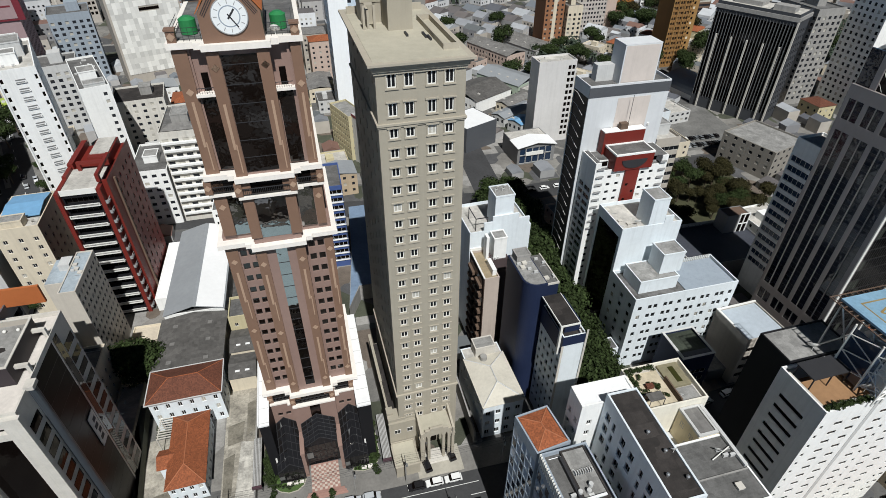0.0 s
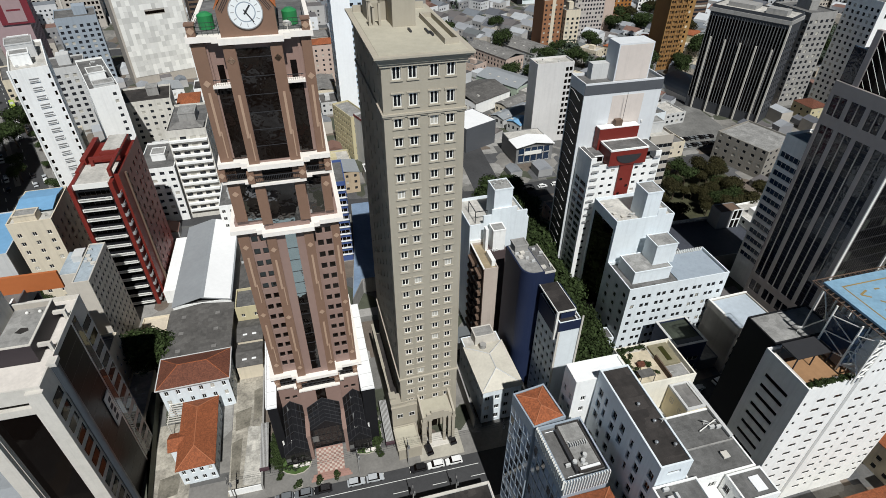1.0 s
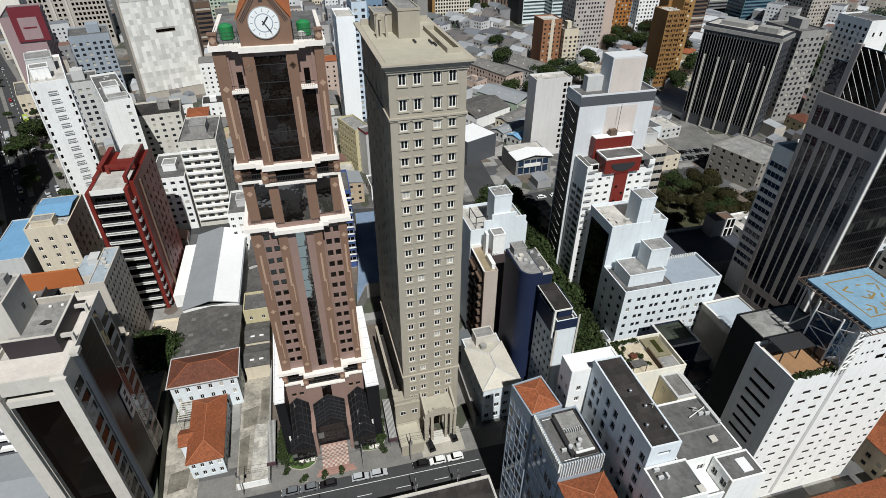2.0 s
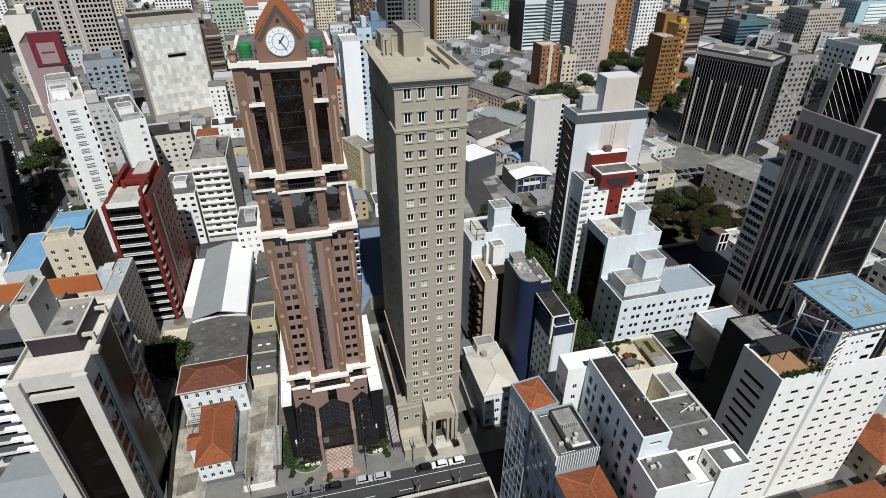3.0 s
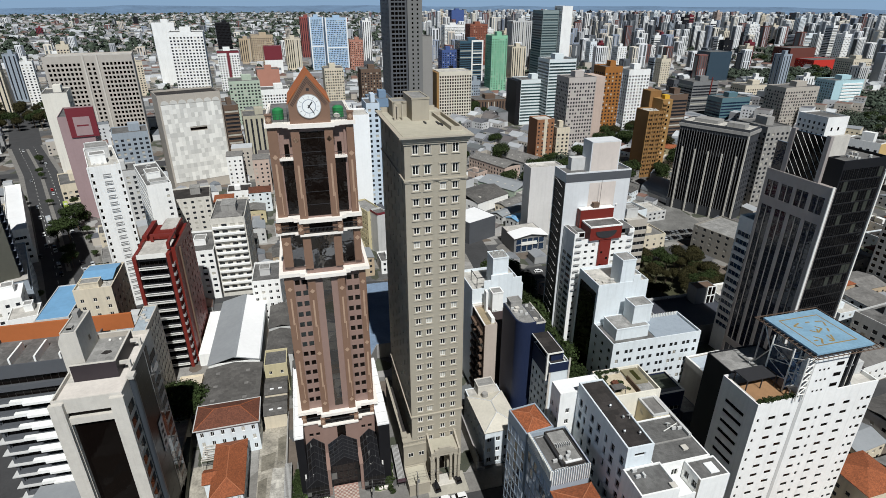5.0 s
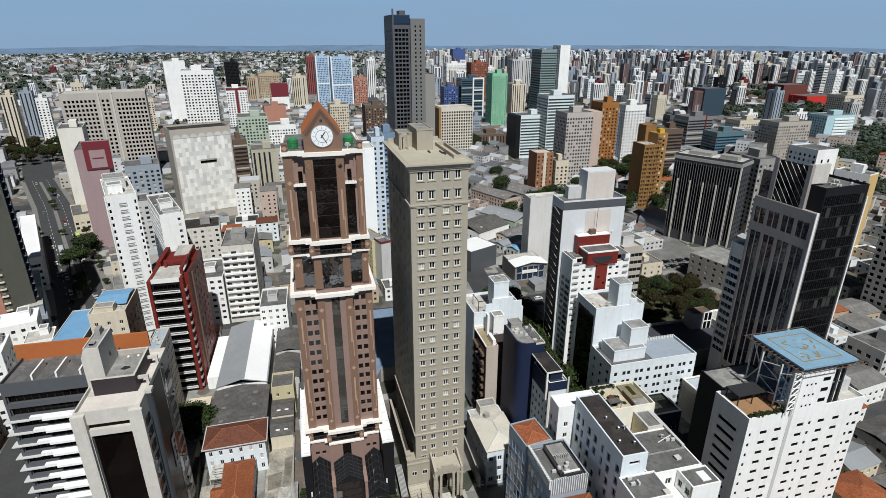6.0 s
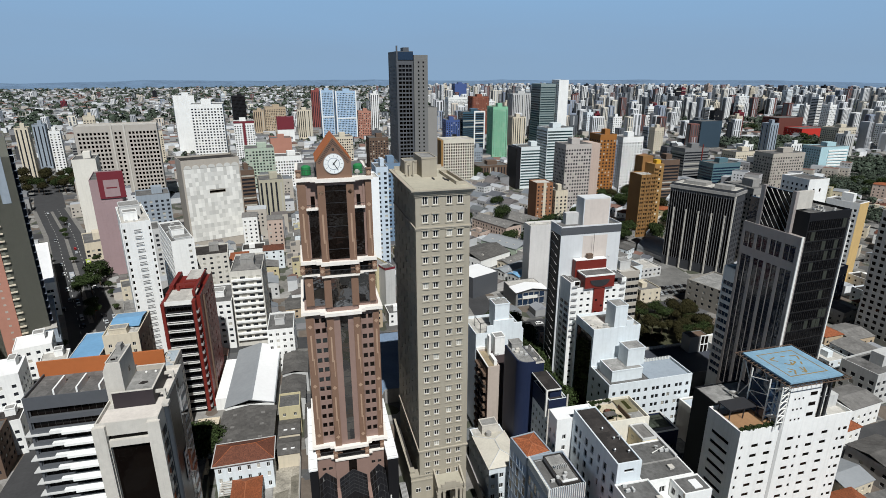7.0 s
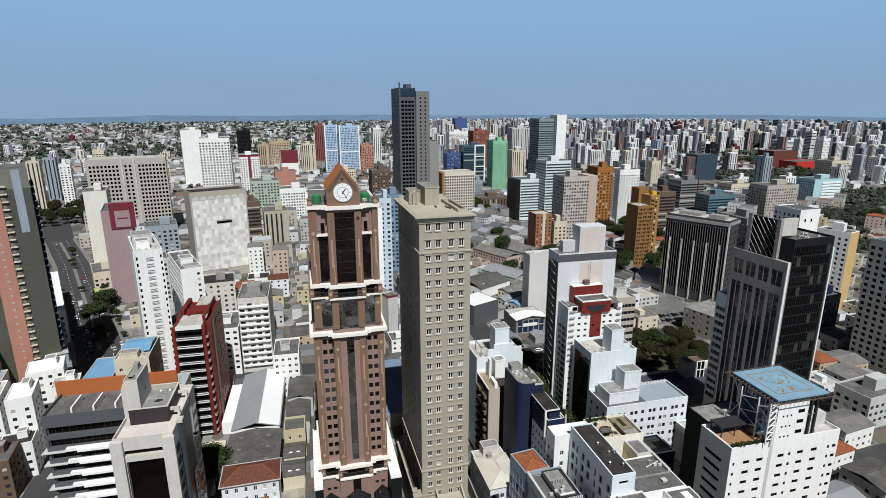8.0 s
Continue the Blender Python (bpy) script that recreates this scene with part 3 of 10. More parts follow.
def beige_tower():
    w, d, h = 14.2, 30.0, 97.2
    cs = [(c - 0.72, c + 0.72) for c in (2.45, 5.15, 8.75, 11.6)]
    low = floors(11.65, 3.5, 22, 1.75)
    top = [(88.9, 91.1), (93.5, 95.8)]
    side = grid(6, d, 1.0, 2.5)
    root = building("beige_tower", 9.35, 79.9, w, d, h, 2.2, BEIGE, BEIGE_ROOF, S=[(cs, low, "fat"), (cs, top, "fat")], W=[(side, low, "std"), (side, top, "std")],
                    parapet=0.15, recess=0.25, glass=GLASS, label="tall slim beige rendered tower with four columns of white-framed windows", category="tower")
    head = mesh_of("surround", boxes((-0.98, -0.30, 0, -0.74, -0.245, 1.8), (0.74, -0.30, 0, 0.98, -0.245, 1.8), (-1.1, -0.42, 1.8, 1.1, -0.245, 2.05), (-1.05, -0.38, -0.22, 1.05, -0.245, 0.0)), BEIGE_TRIM)
    head_tall = mesh_of("surround", boxes((-0.98, -0.30, 0, -0.74, -0.245, 2.3), (0.74, -0.30, 0, 0.98, -0.245, 2.3), (-1.1, -0.42, 2.3, 1.1, -0.245, 2.55), (-1.05, -0.38, -0.22, 1.05, -0.245, 0.0)), BEIGE_TRIM)
    for c0, c1 in cs:
        for r0, r1 in low + top:
            placed("surround", head_tall if r1 - r0 > 2 else head, root, pose((c0 + c1) / 2, 0.20, r0))
    for zz, name in ((87.5, "string_course"), (20.8, "string_course")):
        part(name, boxes((-0.3, -0.35, zz, w + 0.3, 0, zz + 0.35), (-0.18, -0.2, zz - 0.3, w + 0.18, 0, zz), (-0.3, 0, zz, 0, d, zz + 0.35), (w, 0, zz, w + 0.3, d, zz + 0.35)), BEIGE_TRIM, root)
    steps = []
    for o, za, zb in ((0.25, h - 1.5, h - 1.0), (0.5, h - 1.0, h - 0.4), (0.9, h - 0.4, h), (1.2, h, h + 0.35)):
        steps = [(-o, -o, za, w + o, 0, zb), (-o, d, za, w + o, d + o, zb), (-o, 0, za, 0, d, zb), (w, 0, za, w + o, d, zb)]
        part("cornice_tier", boxes(*steps), BEIGE_TRIM, root)
    zr = h - 0.15
    part("roof_deck", boxes((-0.2, -0.2, zr + 0.005, w + 0.2, d + 0.2, h + 0.42)), BEIGE_ROOF, root)
    z = h + 0.42
    roof_box(root, "lift_house", 5.2, 15.0, z, 9.4, 25.0, z + 5.2, BEIGE)
    roof_box(root, "tank_room", 1.6, 20.5, z, 5.2, 26.0, z + 3.6, BEIGE)
    part("roof_frame", boxes((1.2, 16.5, z, 1.6, 17.0, z + 4.2), (3.0, 16.5, z, 3.4, 17.0, z + 4.2), (1.2, 16.5, z + 3.9, 3.4, 17.0, z + 4.2), (2.0, 17.0, z, 2.4, 20.5, z + 3.0)), BEIGE_TRIM, root)
    part("roof_kerb", boxes((11.4, 3.0, z, 11.7, 20.5, z + 0.9), (13.6, 3.0, z, 13.9, 20.5, z + 0.9), (11.7, 3.0, z, 13.6, 3.3, z + 0.9), (11.7, 20.2, z, 13.6, 20.5, z + 0.9)), BEIGE_TRIM, root)
    part("parapet_stub", boxes((-0.1, 27.5, z, 14.0, 27.9, z + 1.2)), BEIGE_TRIM, root)
    for i, (px, py, ln) in enumerate(((7.4, 11.0, 2.0), (10.2, 9.5, 2.6), (10.6, 8.0, 2.2))):
        part("roof_pipe", boxes((px, py, z, px + 0.35, py + ln, z + 0.35)), METAL_DK, root)
    # base wing, porch and forecourt
    part("base_wing", boxes((-2.4, 3.0, 0, -0.005, 29.0, 8.6), (-2.4, 1.8, 8.6, -1.9, 29.0, 12.4), (-2.5, 12.0, 12.4, -1.8, 29.1, 12.7)), BEIGE, root, "narrow side wing behind a parapet wall")
    part("wing_roof", boxes((-1.88, 3.0, 8.604, -0.005, 28.8, 8.7)), ROOF_DARK, root)
    part("wing_pier", boxes((-2.6, 1.2, 0, -1.2, 2.99, 13.2), (-2.7, 1.1, 13.2, -1.1, 3.1, 13.5)), BEIGE, root)
    part("base_front", boxes((-2.6, 1.0, 0, 3.9, 3.0, 12.2), (-2.6, -0.02, 0, -0.01, 1.0, 12.2), (-2.7, -0.2, 12.2, 3.9, 3.0, 12.6)), BEIGE, root)
    part("base_front", boxes((-2.6, -0.4, 0, 3.9, -0.02, 11.0), (-2.7, -0.55, 11.0, 3.9, -0.02, 11.4)), BEIGE, root)
    for px, pz in ((-0.6, 7.2), (2.45, 7.2)):
        placed("window", window_mesh("std", 1.5, 1.4, FRAME_WHITE, GLASS), root, pose(px, -0.46, pz))
    porch = part("porch", boxes((4.0, -5.6, 11.3, 11.6, -0.41, 12.1), (4.2, -5.4, 10.4, 11.4, -0.41, 11.3), (5.0, -5.75, 12.1, 10.6, -5.2, 13.0), (6.2, -5.75, 13.0, 9.4, -5.2, 13.6)), BEIGE_TRIM, root)
    part("porch_deck", boxes((4.3, -5.1, 12.105, 11.3, -0.42, 12.2)), BEIGE_ROOF, root)
    col = mesh_of("column", boxes((-0.35, -0.35, 0.4, 0.35, 0.35, 10.4), (-0.5, -0.5, 0, 0.5, 0.5, 0.4), (-0.5, -0.5, 9.9, 0.5, 0.5, 10.4)), BEIGE_TRIM)
    for px in (4.7, 6.0, 9.7, 11.0):
        placed("column", col, root, pose(px, -4.9, 0.0))
    for a in (3.92, 11.65):
        bm = bmesh.new()
        prof = [(-5.9, 9.6), (-0.05, 9.6), (-0.05, 14.2), (-0.9, 14.2), (-5.9, 12.4)]
        lo = [bm.verts.new((a, y, z)) for y, z in prof]
        hi = [bm.verts.new((a + 0.5, y, z)) for y, z in prof]
        bm.faces.new(lo)
        bm.faces.new(hi[::-1])
        for k in range(5):
            bm.faces.new((lo[k], hi[k], hi[(k + 1) % 5], lo[(k + 1) % 5]))
        bmesh.ops.recalc_face_normals(bm, faces=bm.faces[:])
        part("fin_wall", bm, BEIGE_TRIM, root, "sloping side wall of the porch")
        placed("column", col, root, pose(a + 0.25, -5.3, 0.0))
        part("fin_base", boxes((a, -1.2, 0, a + 0.5, -0.41, 9.6)), BEIGE_TRIM, root)
    part("door", boxes((6.6, -0.10, 0.2, 9.2, -0.03, 5.2)), GLASS_BLACK, root)
    part("doorway", boxes((5.4, -0.20, 5.4, 10.4, -0.03, 8.6)), GLASS_BLACK, root)
    part("porch_steps", boxes((5.0, -6.4, 0, 10.8, -2.6, 0.25), (5.6, -6.0, 0.25, 10.2, -2.6, 0.5)), CONCRETE_LT, root)
    return root


beige_tower()
forecourt = tagged(new("forecourt", mesh_of("forecourt", boxes((12.2, 70.6, 0.155, 23.4, 77.9, 0.22)), PAVING_LT)), "pale concrete forecourt in front of the beige tower", "forecourt", kind="structure")
low = building("porter_lodge", 7.0, 72.2, 5.8, 7.0, 4.2, 2.0, BEIGE, BEIGE_ROOF, parapet=0.3, label="low beige flat-roofed block beside the tower forecourt", category="outbuilding")
part("wall_cap", boxes((-0.15, -0.15, 4.2, 5.95, 0.25, 4.35), (-0.15, 0.25, 4.2, 0.25, 6.2, 4.35)), BEIGE_TRIM, low)

# ---- clock tower ----


def clock_tower():
    root = thing("clock_tower", pose(-19.4, 86.6, 0, 0, 0, 1.0), "brown granite clock tower with white stone bands and dark glass", "tower")

    def panel_wall(name, x0, x1, y, za, zb, specs, material, frame=FRAME_DARK, glass=GLASS_BROWN, recess=0.3, label=""):
        sh = Shell()
        sh.wall((x0, y), (1, 0), (0, -1), za, zb, x1 - x0, specs, recess)
        body = placed(name, sh.mesh(name, material), root, Matrix())
        for p, turn, ww, hh, kind in sh.panes:
            placed("window", window_mesh(kind, ww, hh, frame, glass), root, pose(p[0], p[1], p[2], 0, 0, turn))
        return tagged(body, label)

    W, D = 19.4, 24.0
    # cores behind the fronts
    part("core", boxes((0, 0.45, 0, W, D, 66), (0.9, 0.45, 66, W - 0.9, D, 99.6)), GRANITE, root)
    rows = floors(25.7, 2.95, 12, 1.5) + [(61.2, 62.6)]
    for a in (2.1, 14.5):
        panel_wall("wing_front", a, a + 3.3, 0.0, 23.5, 64.0, [([(0.25, 1.45), (1.95, 3.15)], rows, "gl")], GRANITE)
    # bay
    part("bay", boxes((5.6, -1.95, 0, 13.9, 0.44, 64.0), (5.6, -1.95, 64.0, 13.9, 0.44, 99.6)), GRANITE, root)
    part("bay_glass", boxes((8.9, -2.02, 25, 10.9, -1.951, 63.6)), COATED_GLASS, root, "bronze glass strip up the central bay")
    for k in range(12):
        part("glass_bar", boxes((8.9, -2.06, 27.6 + k * 2.95, 10.9, -2.021, 27.72 + k * 2.95)), METAL_DK, root)
    # pilasters
    pil = [(0.0, 2.1, -0.35, 0.445), (5.4, 7.2, -2.35, -1.955), (12.4, 14.2, -2.35, -1.955), (17.8, 19.4, -0.35, 0.445)]
    inlay = mesh_of("inlay", boxes((-0.2, -0.05, 0, 0.2, 0, 7.5)), GRANITE_PALE)
    inlay_thin = mesh_of("inlay", boxes((-0.09, -0.05, 0, 0.09, 0, 5.0)), GRANITE_PALE)
    dia = bmesh.new()
    add_box(dia, -0.42, -0.06, -0.42, 0.42, 0, 0.42)
    bmesh.ops.rotate(dia, verts=dia.verts[:], cent=(0, 0, 0), matrix=Matrix.Rotation(radians(45), 3, "Y"))
    diamond = mesh_of("diamond", dia, GRANITE_PALE)
    for x0, x1, y0, y1 in pil:
        part("pilaster", boxes((x0, y0, 21, x1, y1, 63.8)), GRANITE_TAN, root, "tan granite pilaster")
        part("pilaster", boxes((x0 + (0.6 if x0 < 1 else -0.6 if x0 > 17 else 0), y0, 66.5, x1 + (0.6 if x0 < 1 else -0.6 if x0 > 17 else 0), y1, 99.2)), GRANITE_TAN, root, "tan granite pilaster")
        m = (x0 + x1) / 2
        s = 0.6 if x0 < 1 else -0.6 if x0 > 17 else 0
        for zz in (60.5, 42.5, 26.5):
            placed("diamond", diamond, root, pose(m, y0 - 0.005, zz))
        for zz in (97.0, 93.0 if x0 in (0.0, 17.8) else 97.0):
            placed("diamond", diamond, root, pose(m + s, y0 - 0.005, zz if zz < 97 or x0 not in (0.0, 17.8) else 72.5))
        for zz in (50.5, 32.0):
            placed("inlay", inlay, root, pose(m, y0 - 0.005, zz))
            placed("inlay", inlay_thin, root, pose(m + 0.35, y0 - 0.005, zz - 4.5))
        placed("inlay", inlay, root, pose(m + s, y0 - 0.005, 84.0))
        placed("inlay", inlay_thin, root, pose(m + s + 0.35, y0 - 0.005, 79.8))
    # belt storey and upper shaft
    for a, b, y in ((2.4, 5.3, -0.02), (7.25, 12.35, -2.02), (14.3, 17.1, -0.02)):
        part("belt_glass", boxes((a, y, 66.3, b, y + 0.45, 74.6)), COATED_GLASS, root, "bronze glass of the belt storey")
    part("bay_glass", boxes((7.25, -2.04, 79.6, 12.35, -1.952, 98.6)), GLASS_BROWN, root, "tall bronze glass of the upper bay")
    for k in range(6):
        part("glass_bar", boxes((7.25, -2.08, 82.2 + k * 3, 12.35, -2.041, 82.3 + k * 3)), METAL_DK, root)
    for a, b in ((3.0, 5.3), (14.3, 16.6)):
        part("wing_glass", boxes((a, -0.05, 79.6, b, 0.44, 92.2)), GLASS_BROWN, root, "bronze glass in the upper wing")
        part("balcony", boxes((a - 0.5, -1.0, 92.3, b + 0.4, 0.445, 92.75)), STONE_WHITE, root, "small white balcony slab")
        bars = [(a - 0.3, -0.85, 93.6, b + 0.2, -0.8, 93.7)] + [(a - 0.3 + i * 0.35, -0.85, 92.76, a - 0.26 + i * 0.35, -0.81, 93.6) for i in range(8)]
        part("railing", boxes(*bars), METAL_DK, root)
        part("balcony_door", boxes((a + 0.7, 0.40, 92.8, a + 1.7, 0.444, 95.6)), GLASS_BLACK, root)
    part("wing_panel", boxes((2.7, 0.0, 79.6, 3.0, 0.44, 99.2)), GRANITE, root)
    part("wing_panel", boxes((16.6, 0.0, 79.6, 17.0, 0.44, 99.2)), GRANITE, root)
    # white bands, stepped round the bay
    for zz, hh, o in ((22.6, 0.9, 1.3), (19.3, 0.4, 1.6), (64.2, 0.9, 1.2), (75.0, 0.45, 1.0), (78.2, 0.9, 1.1), (99.5, 0.9, 0.9)):
        e = 0.9 if zz > 66 else 0.0
        part("white_band", boxes((e - o * 0.8, -o, zz, 5.0, 0.449, zz + hh), (14.6, -o, zz, W - e + o * 0.8, 0.449, zz + hh), (5.0, -2.0 - o, zz, 14.6, 0.449, zz + hh), (3.9, -o - 0.7, zz, 5.0, -o, zz + hh), (14.6, -o - 0.7, zz, 15.7, -o, zz + hh),
                                 (e - o * 0.8, 0.449, zz, e, D, zz + hh), (W - e, 0.449, zz, W - e + o * 0.8, D, zz + hh)), STONE_WHITE, root, "white stone band")
    # balustrades between the double bands
    for zz in (19.75, 75.65):
        for a, b, y in ((0.8, 4.8, -0.9), (5.6, 14.0, -2.7), (14.8, 18.6, -0.9)):
            bars = [(a, y, zz + 1.1, b, y + 0.08, zz + 1.25)]
            k = int((b - a) / 0.3)
            bars += [(a + i * (b - a) / k, y, zz, a + i * (b - a) / k + 0.06, y + 0.06, zz + 1.1) for i in range(k + 1)]
            tagged(part("balustrade", boxes(*bars), METAL_DK, root), kind="stuff")
            part("gutter_floor", boxes((a, y + 0.09, zz - 0.045, b, y + 0.54, zz - 0.012)), ROOF_DARK, root)
            # black glass for the windows, also carrying the shade of the recess
            part("shadow_window", boxes((a + 0.2, y + 0.55, zz - 0.1, b - 0.2, y + 0.6, zz + 2.5)), GLASS_BLACK, root)
        for px, y in ((0.3, -1.1), (5.2, -2.95), (14.1, -2.95), (18.7, -1.1)):
            part("post", boxes((px - 0.55, y, zz, px + 0.65, y + 0.9, zz + 2.2)), GRANITE_TAN, root)
            placed("diamond", diamond, root, pose(px, y - 0.005, zz + 1.2))
    # gabled clock house
    g0, g1, yb = 5.55, 13.95, 12.0
    bm = bmesh.new()
    xm = (g0 + g1) / 2
    prof = [(g0, 100.4), (g1, 100.4), (g1, 104.4), (xm, 110.2), (g0, 104.4)]
    for yy in (-2.1, yb):
        for px, pz in prof:
            bm.verts.new((px, yy, pz))
    bm.verts.ensure_lookup_table()
    v = bm.verts[:]
    bm.faces.new(v[:5])
    bm.faces.new(list(reversed(v[5:])))
    for i in range(5):
        bm.faces.new((v[i], v[i + 5], v[(i + 1) % 5 + 5], v[(i + 1) % 5]))
    bmesh.ops.recalc_face_normals(bm, faces=bm.faces[:])
    part("gable_house", bm, GRANITE_TAN, root)
    part("gable_roof", gable_roof(g0, -1.8, g1, yb, 104.5, 5.9, 0.25), RUST, root, "rust-orange saddle roof")
    for k, o in enumerate((0.35, 0.8, 1.25)):
        for s in (-1, 1):
            bm = bmesh.new()
            ex = (g1 - xm - 0.2)
            a = Vector((xm, 0, 110.0 - o))
            b = Vector((xm + s * ex, 0, 104.25 - o))
            b = a + (b - a) * (0.95 - 0.05 * k)
            q = [(a.x, a.z), (b.x, b.z), (b.x, b.z + 0.16), (a.x, a.z + 0.16)]
            lo = [bm.verts.new((px, -2.16, pz)) for px, pz in q]
            hi = [bm.verts.new((px, -2.101, pz)) for px, pz in q]
            bm.faces.new(lo)
            for i in range(4):
                bm.faces.new((lo[i], lo[(i + 1) % 4], hi[(i + 1) % 4], hi[i]))
            part("gable_moulding", bm, METAL_DK, root)
    part("gable_vent", boxes((xm - 0.3, -2.16, 107.0, xm + 0.3, -2.101, 107.6)), METAL_DK, root)

    def disc(r, y0, y1, sides=48):
        b = bmesh.new()
        bmesh.ops.create_cone(b, cap_ends=True, segments=sides, radius1=r, radius2=r, depth=y1 - y0, matrix=Matrix.Translation((xm, (y0 + y1) / 2, 103.9)) @ Matrix.Rotation(radians(90), 4, "X"))
        return b

    clock = part("clock", disc(2.5, -2.3, -2.102), FRAME_GREY, root, "white round clock with dark hands")
    part("dial", disc(2.36, -2.33, -2.301), CLOCK_FACE, clock)
    part("inner_ring", disc(1.45, -2.345, -2.331), BLUE_GREY, clock, "blue-grey inner ring")
    part("inner_dial", disc(1.3, -2.352, -2.346), CLOCK_FACE, clock)
    for i in range(12):
        a = i * math.tau / 12
        b = boxes((-0.05, -2.352, 1.65, 0.05, -2.332, 2.15))
        bmesh.ops.rotate(b, verts=b.verts[:], cent=(0, 0, 0), matrix=Matrix.Rotation(a, 3, "Y"))
        bmesh.ops.translate(b, verts=b.verts[:], vec=(xm, 0, 103.9))
        part("hour_mark", b, FRAME_GREY, clock)
    for ang, ln, wd in ((38, 1.2, 0.12), (147, 1.75, 0.09)):
        b = boxes((-wd, -2.385, -0.4, wd, -2.36, ln))
        bmesh.ops.rotate(b, verts=b.verts[:], cent=(0, 0, 0), matrix=Matrix.Rotation(radians(ang), 3, "Y"))
        bmesh.ops.translate(b, verts=b.verts[:], vec=(xm, 0, 103.9))
        part("clock_hand", b, METAL_DK, clock)
    # green tanks and railings on the wing roofs
    for px in (3.1, 16.0):
        bm = bmesh.new()
        tube(bm, px, 4.0, 100.4, 102.4, 1.2, sides=18)
        tube(bm, px, 4.0, 102.4, 102.8, 1.2, 0.6, sides=18)
        part("tank", bm, GREEN_TANK, root, "green painted steel tank")
        bars = []
        for zz in (101.0, 101.6, 102.2):
            bars += [(px - 2.0, -0.3, zz, px + 2.0, -0.24, zz + 0.06), (px - 2.0, -0.3, zz, px - 1.94, 8, zz + 0.06), (px + 1.94, -0.3, zz, px + 2.0, 8, zz + 0.06)]
        for k in range(6):
            bars.append((px - 2.0 + k * 0.79, -0.3, 100.4, px - 1.95 + k * 0.79, -0.25, 102.26))
        part("railing", boxes(*bars), METAL_DK, root)
    for px in (0.6, 17.6):
        part("post", boxes((px, -0.8, 100.4, px + 1.2, 0.4, 102.0), (px - 0.15, -0.95, 102.0, px + 1.35, 0.55, 102.3)), GRANITE_TAN, root)
        placed("diamond", diamond, root, pose(px + 0.6, -0.81, 101.2))
    dish(root, 15.4, -0.1, 100.4, 0.75, 170)
    part("roof", boxes((0.9, 0.45, 99.605, 18.5, D, 100.3)), ROOF_GREY, root)
    # podium: white side roofs, brown front, arches
    for a, b in ((-2.2, -0.005), (19.405, 22.4)):
        part("side_wing", boxes((a, -7.6, 0, b, 22.0, 20.6)), BLACK, root)
        for q_ in (-7.72, -7.3):
            part("white_strip", boxes((b - 0.9 if a < 0 else a + 0.4, q_ - 0.02, 4.0 if q_ < -7.5 else 9.5, b - 0.5 if a < 0 else a + 0.8, q_ + 0.1, 8.0 if q_ < -7.5 else 13.0)), FRAME_WHITE, root)
        part("side_roof", boxes((a - 0.2, -7.8, 20.6, b, 22.2, 21.0)), ROOF_WHITE, root, "white side roof terrace")
        part("side_kerb", boxes((a - 0.2, -7.8, 21.0, a + 0.1, 22.2, 21.6)), ROOF_WHITE, root)
    sh_rows = [(14.8, 15.9)]
    for a in (0.4, 14.6):
        panel_wall("podium_front", a, a + 4.6, -1.2, 0, 19.2, [([(0.8, 1.9), (2.6, 3.7)], sh_rows, "gl")], GRANITE)
    part("podium_mass", boxes((0.0, -0.75, 0, 19.4, 0.44, 19.2), (5.0, -3.2, 0, 8.7, -0.751, 19.2), (11.0, -3.2, 0, 14.6, -0.751, 19.2)), GRANITE, root)
    part("podium_glass", boxes((8.705, -2.9, 4, 10.995, -0.76, 19.0)), GLASS_BROWN, root)
    # glass hall in front: three gabled bays that step down to the garden
    prng = random.Random(8)
    for a, b, zt, zf, yf in ((-0.8, 5.0, 14.2, 7.5, -9.6), (5.9, 13.7, 15.6, 10.5, -6.2), (14.6, 20.2, 14.2, 7.5, -9.6)):
        m = (a + b) / 2
        yb2 = -3.22 if a > 5 and b < 14 else -1.22
        bm = bmesh.new()
        front = [bm.verts.new((px, yf, pz)) for px, pz in ((a, 0.15), (b, 0.15), (b, zf - 2.6), (m, zf), (a, zf - 2.6))]
        back = [bm.verts.new((px, yb2, pz)) for px, pz in ((a, 0.15), (b, 0.15), (b, zt - 2.8), (m, zt), (a, zt - 2.8))]
        bm.faces.new(front)
        for i in range(5):
            bm.faces.new((front[i], back[i], back[(i + 1) % 5], front[(i + 1) % 5]))
        bmesh.ops.recalc_face_normals(bm, faces=bm.faces[:])
        # solid black core carries the darkness inside the hall, behind the panes
        part("glass_hall", bm, BLACK, root, "black core standing for the unlit inside of the entrance hall")
        bm = bmesh.new()

        def pane_at(p, q, r, s4):
            c = (p + q + r + s4) / 4
            n_ = (q - p).cross(s4 - p).normalized()
            tilt = Vector((prng.uniform(-1, 1), prng.uniform(-1, 1), prng.uniform(-1, 1))) * 0.05
            bm.faces.new([bm.verts.new(v + (c - v) * 0.05 + n_ * (0.05 + tilt.dot(v - c))) for v in (p, q, r, s4)])

        for side in (0, 1):
            e = a if side == 0 else b
            for i in range(6):
                for j in range(3):
                    def at(u, v):
                        y_ = yf + (yb2 - yf) * u
                        z_ = zf + (zt - zf) * u
                        return Vector((e + (m - e) * v, y_, z_ - 2.6 + 2.6 * v))
                    k4 = [at(i / 6, j / 3), at(i / 6, (j + 1) / 3), at((i + 1) / 6, (j + 1) / 3), at((i + 1) / 6, j / 3)]
                    pane_at(*(k4[::-1] if side == 0 else k4))
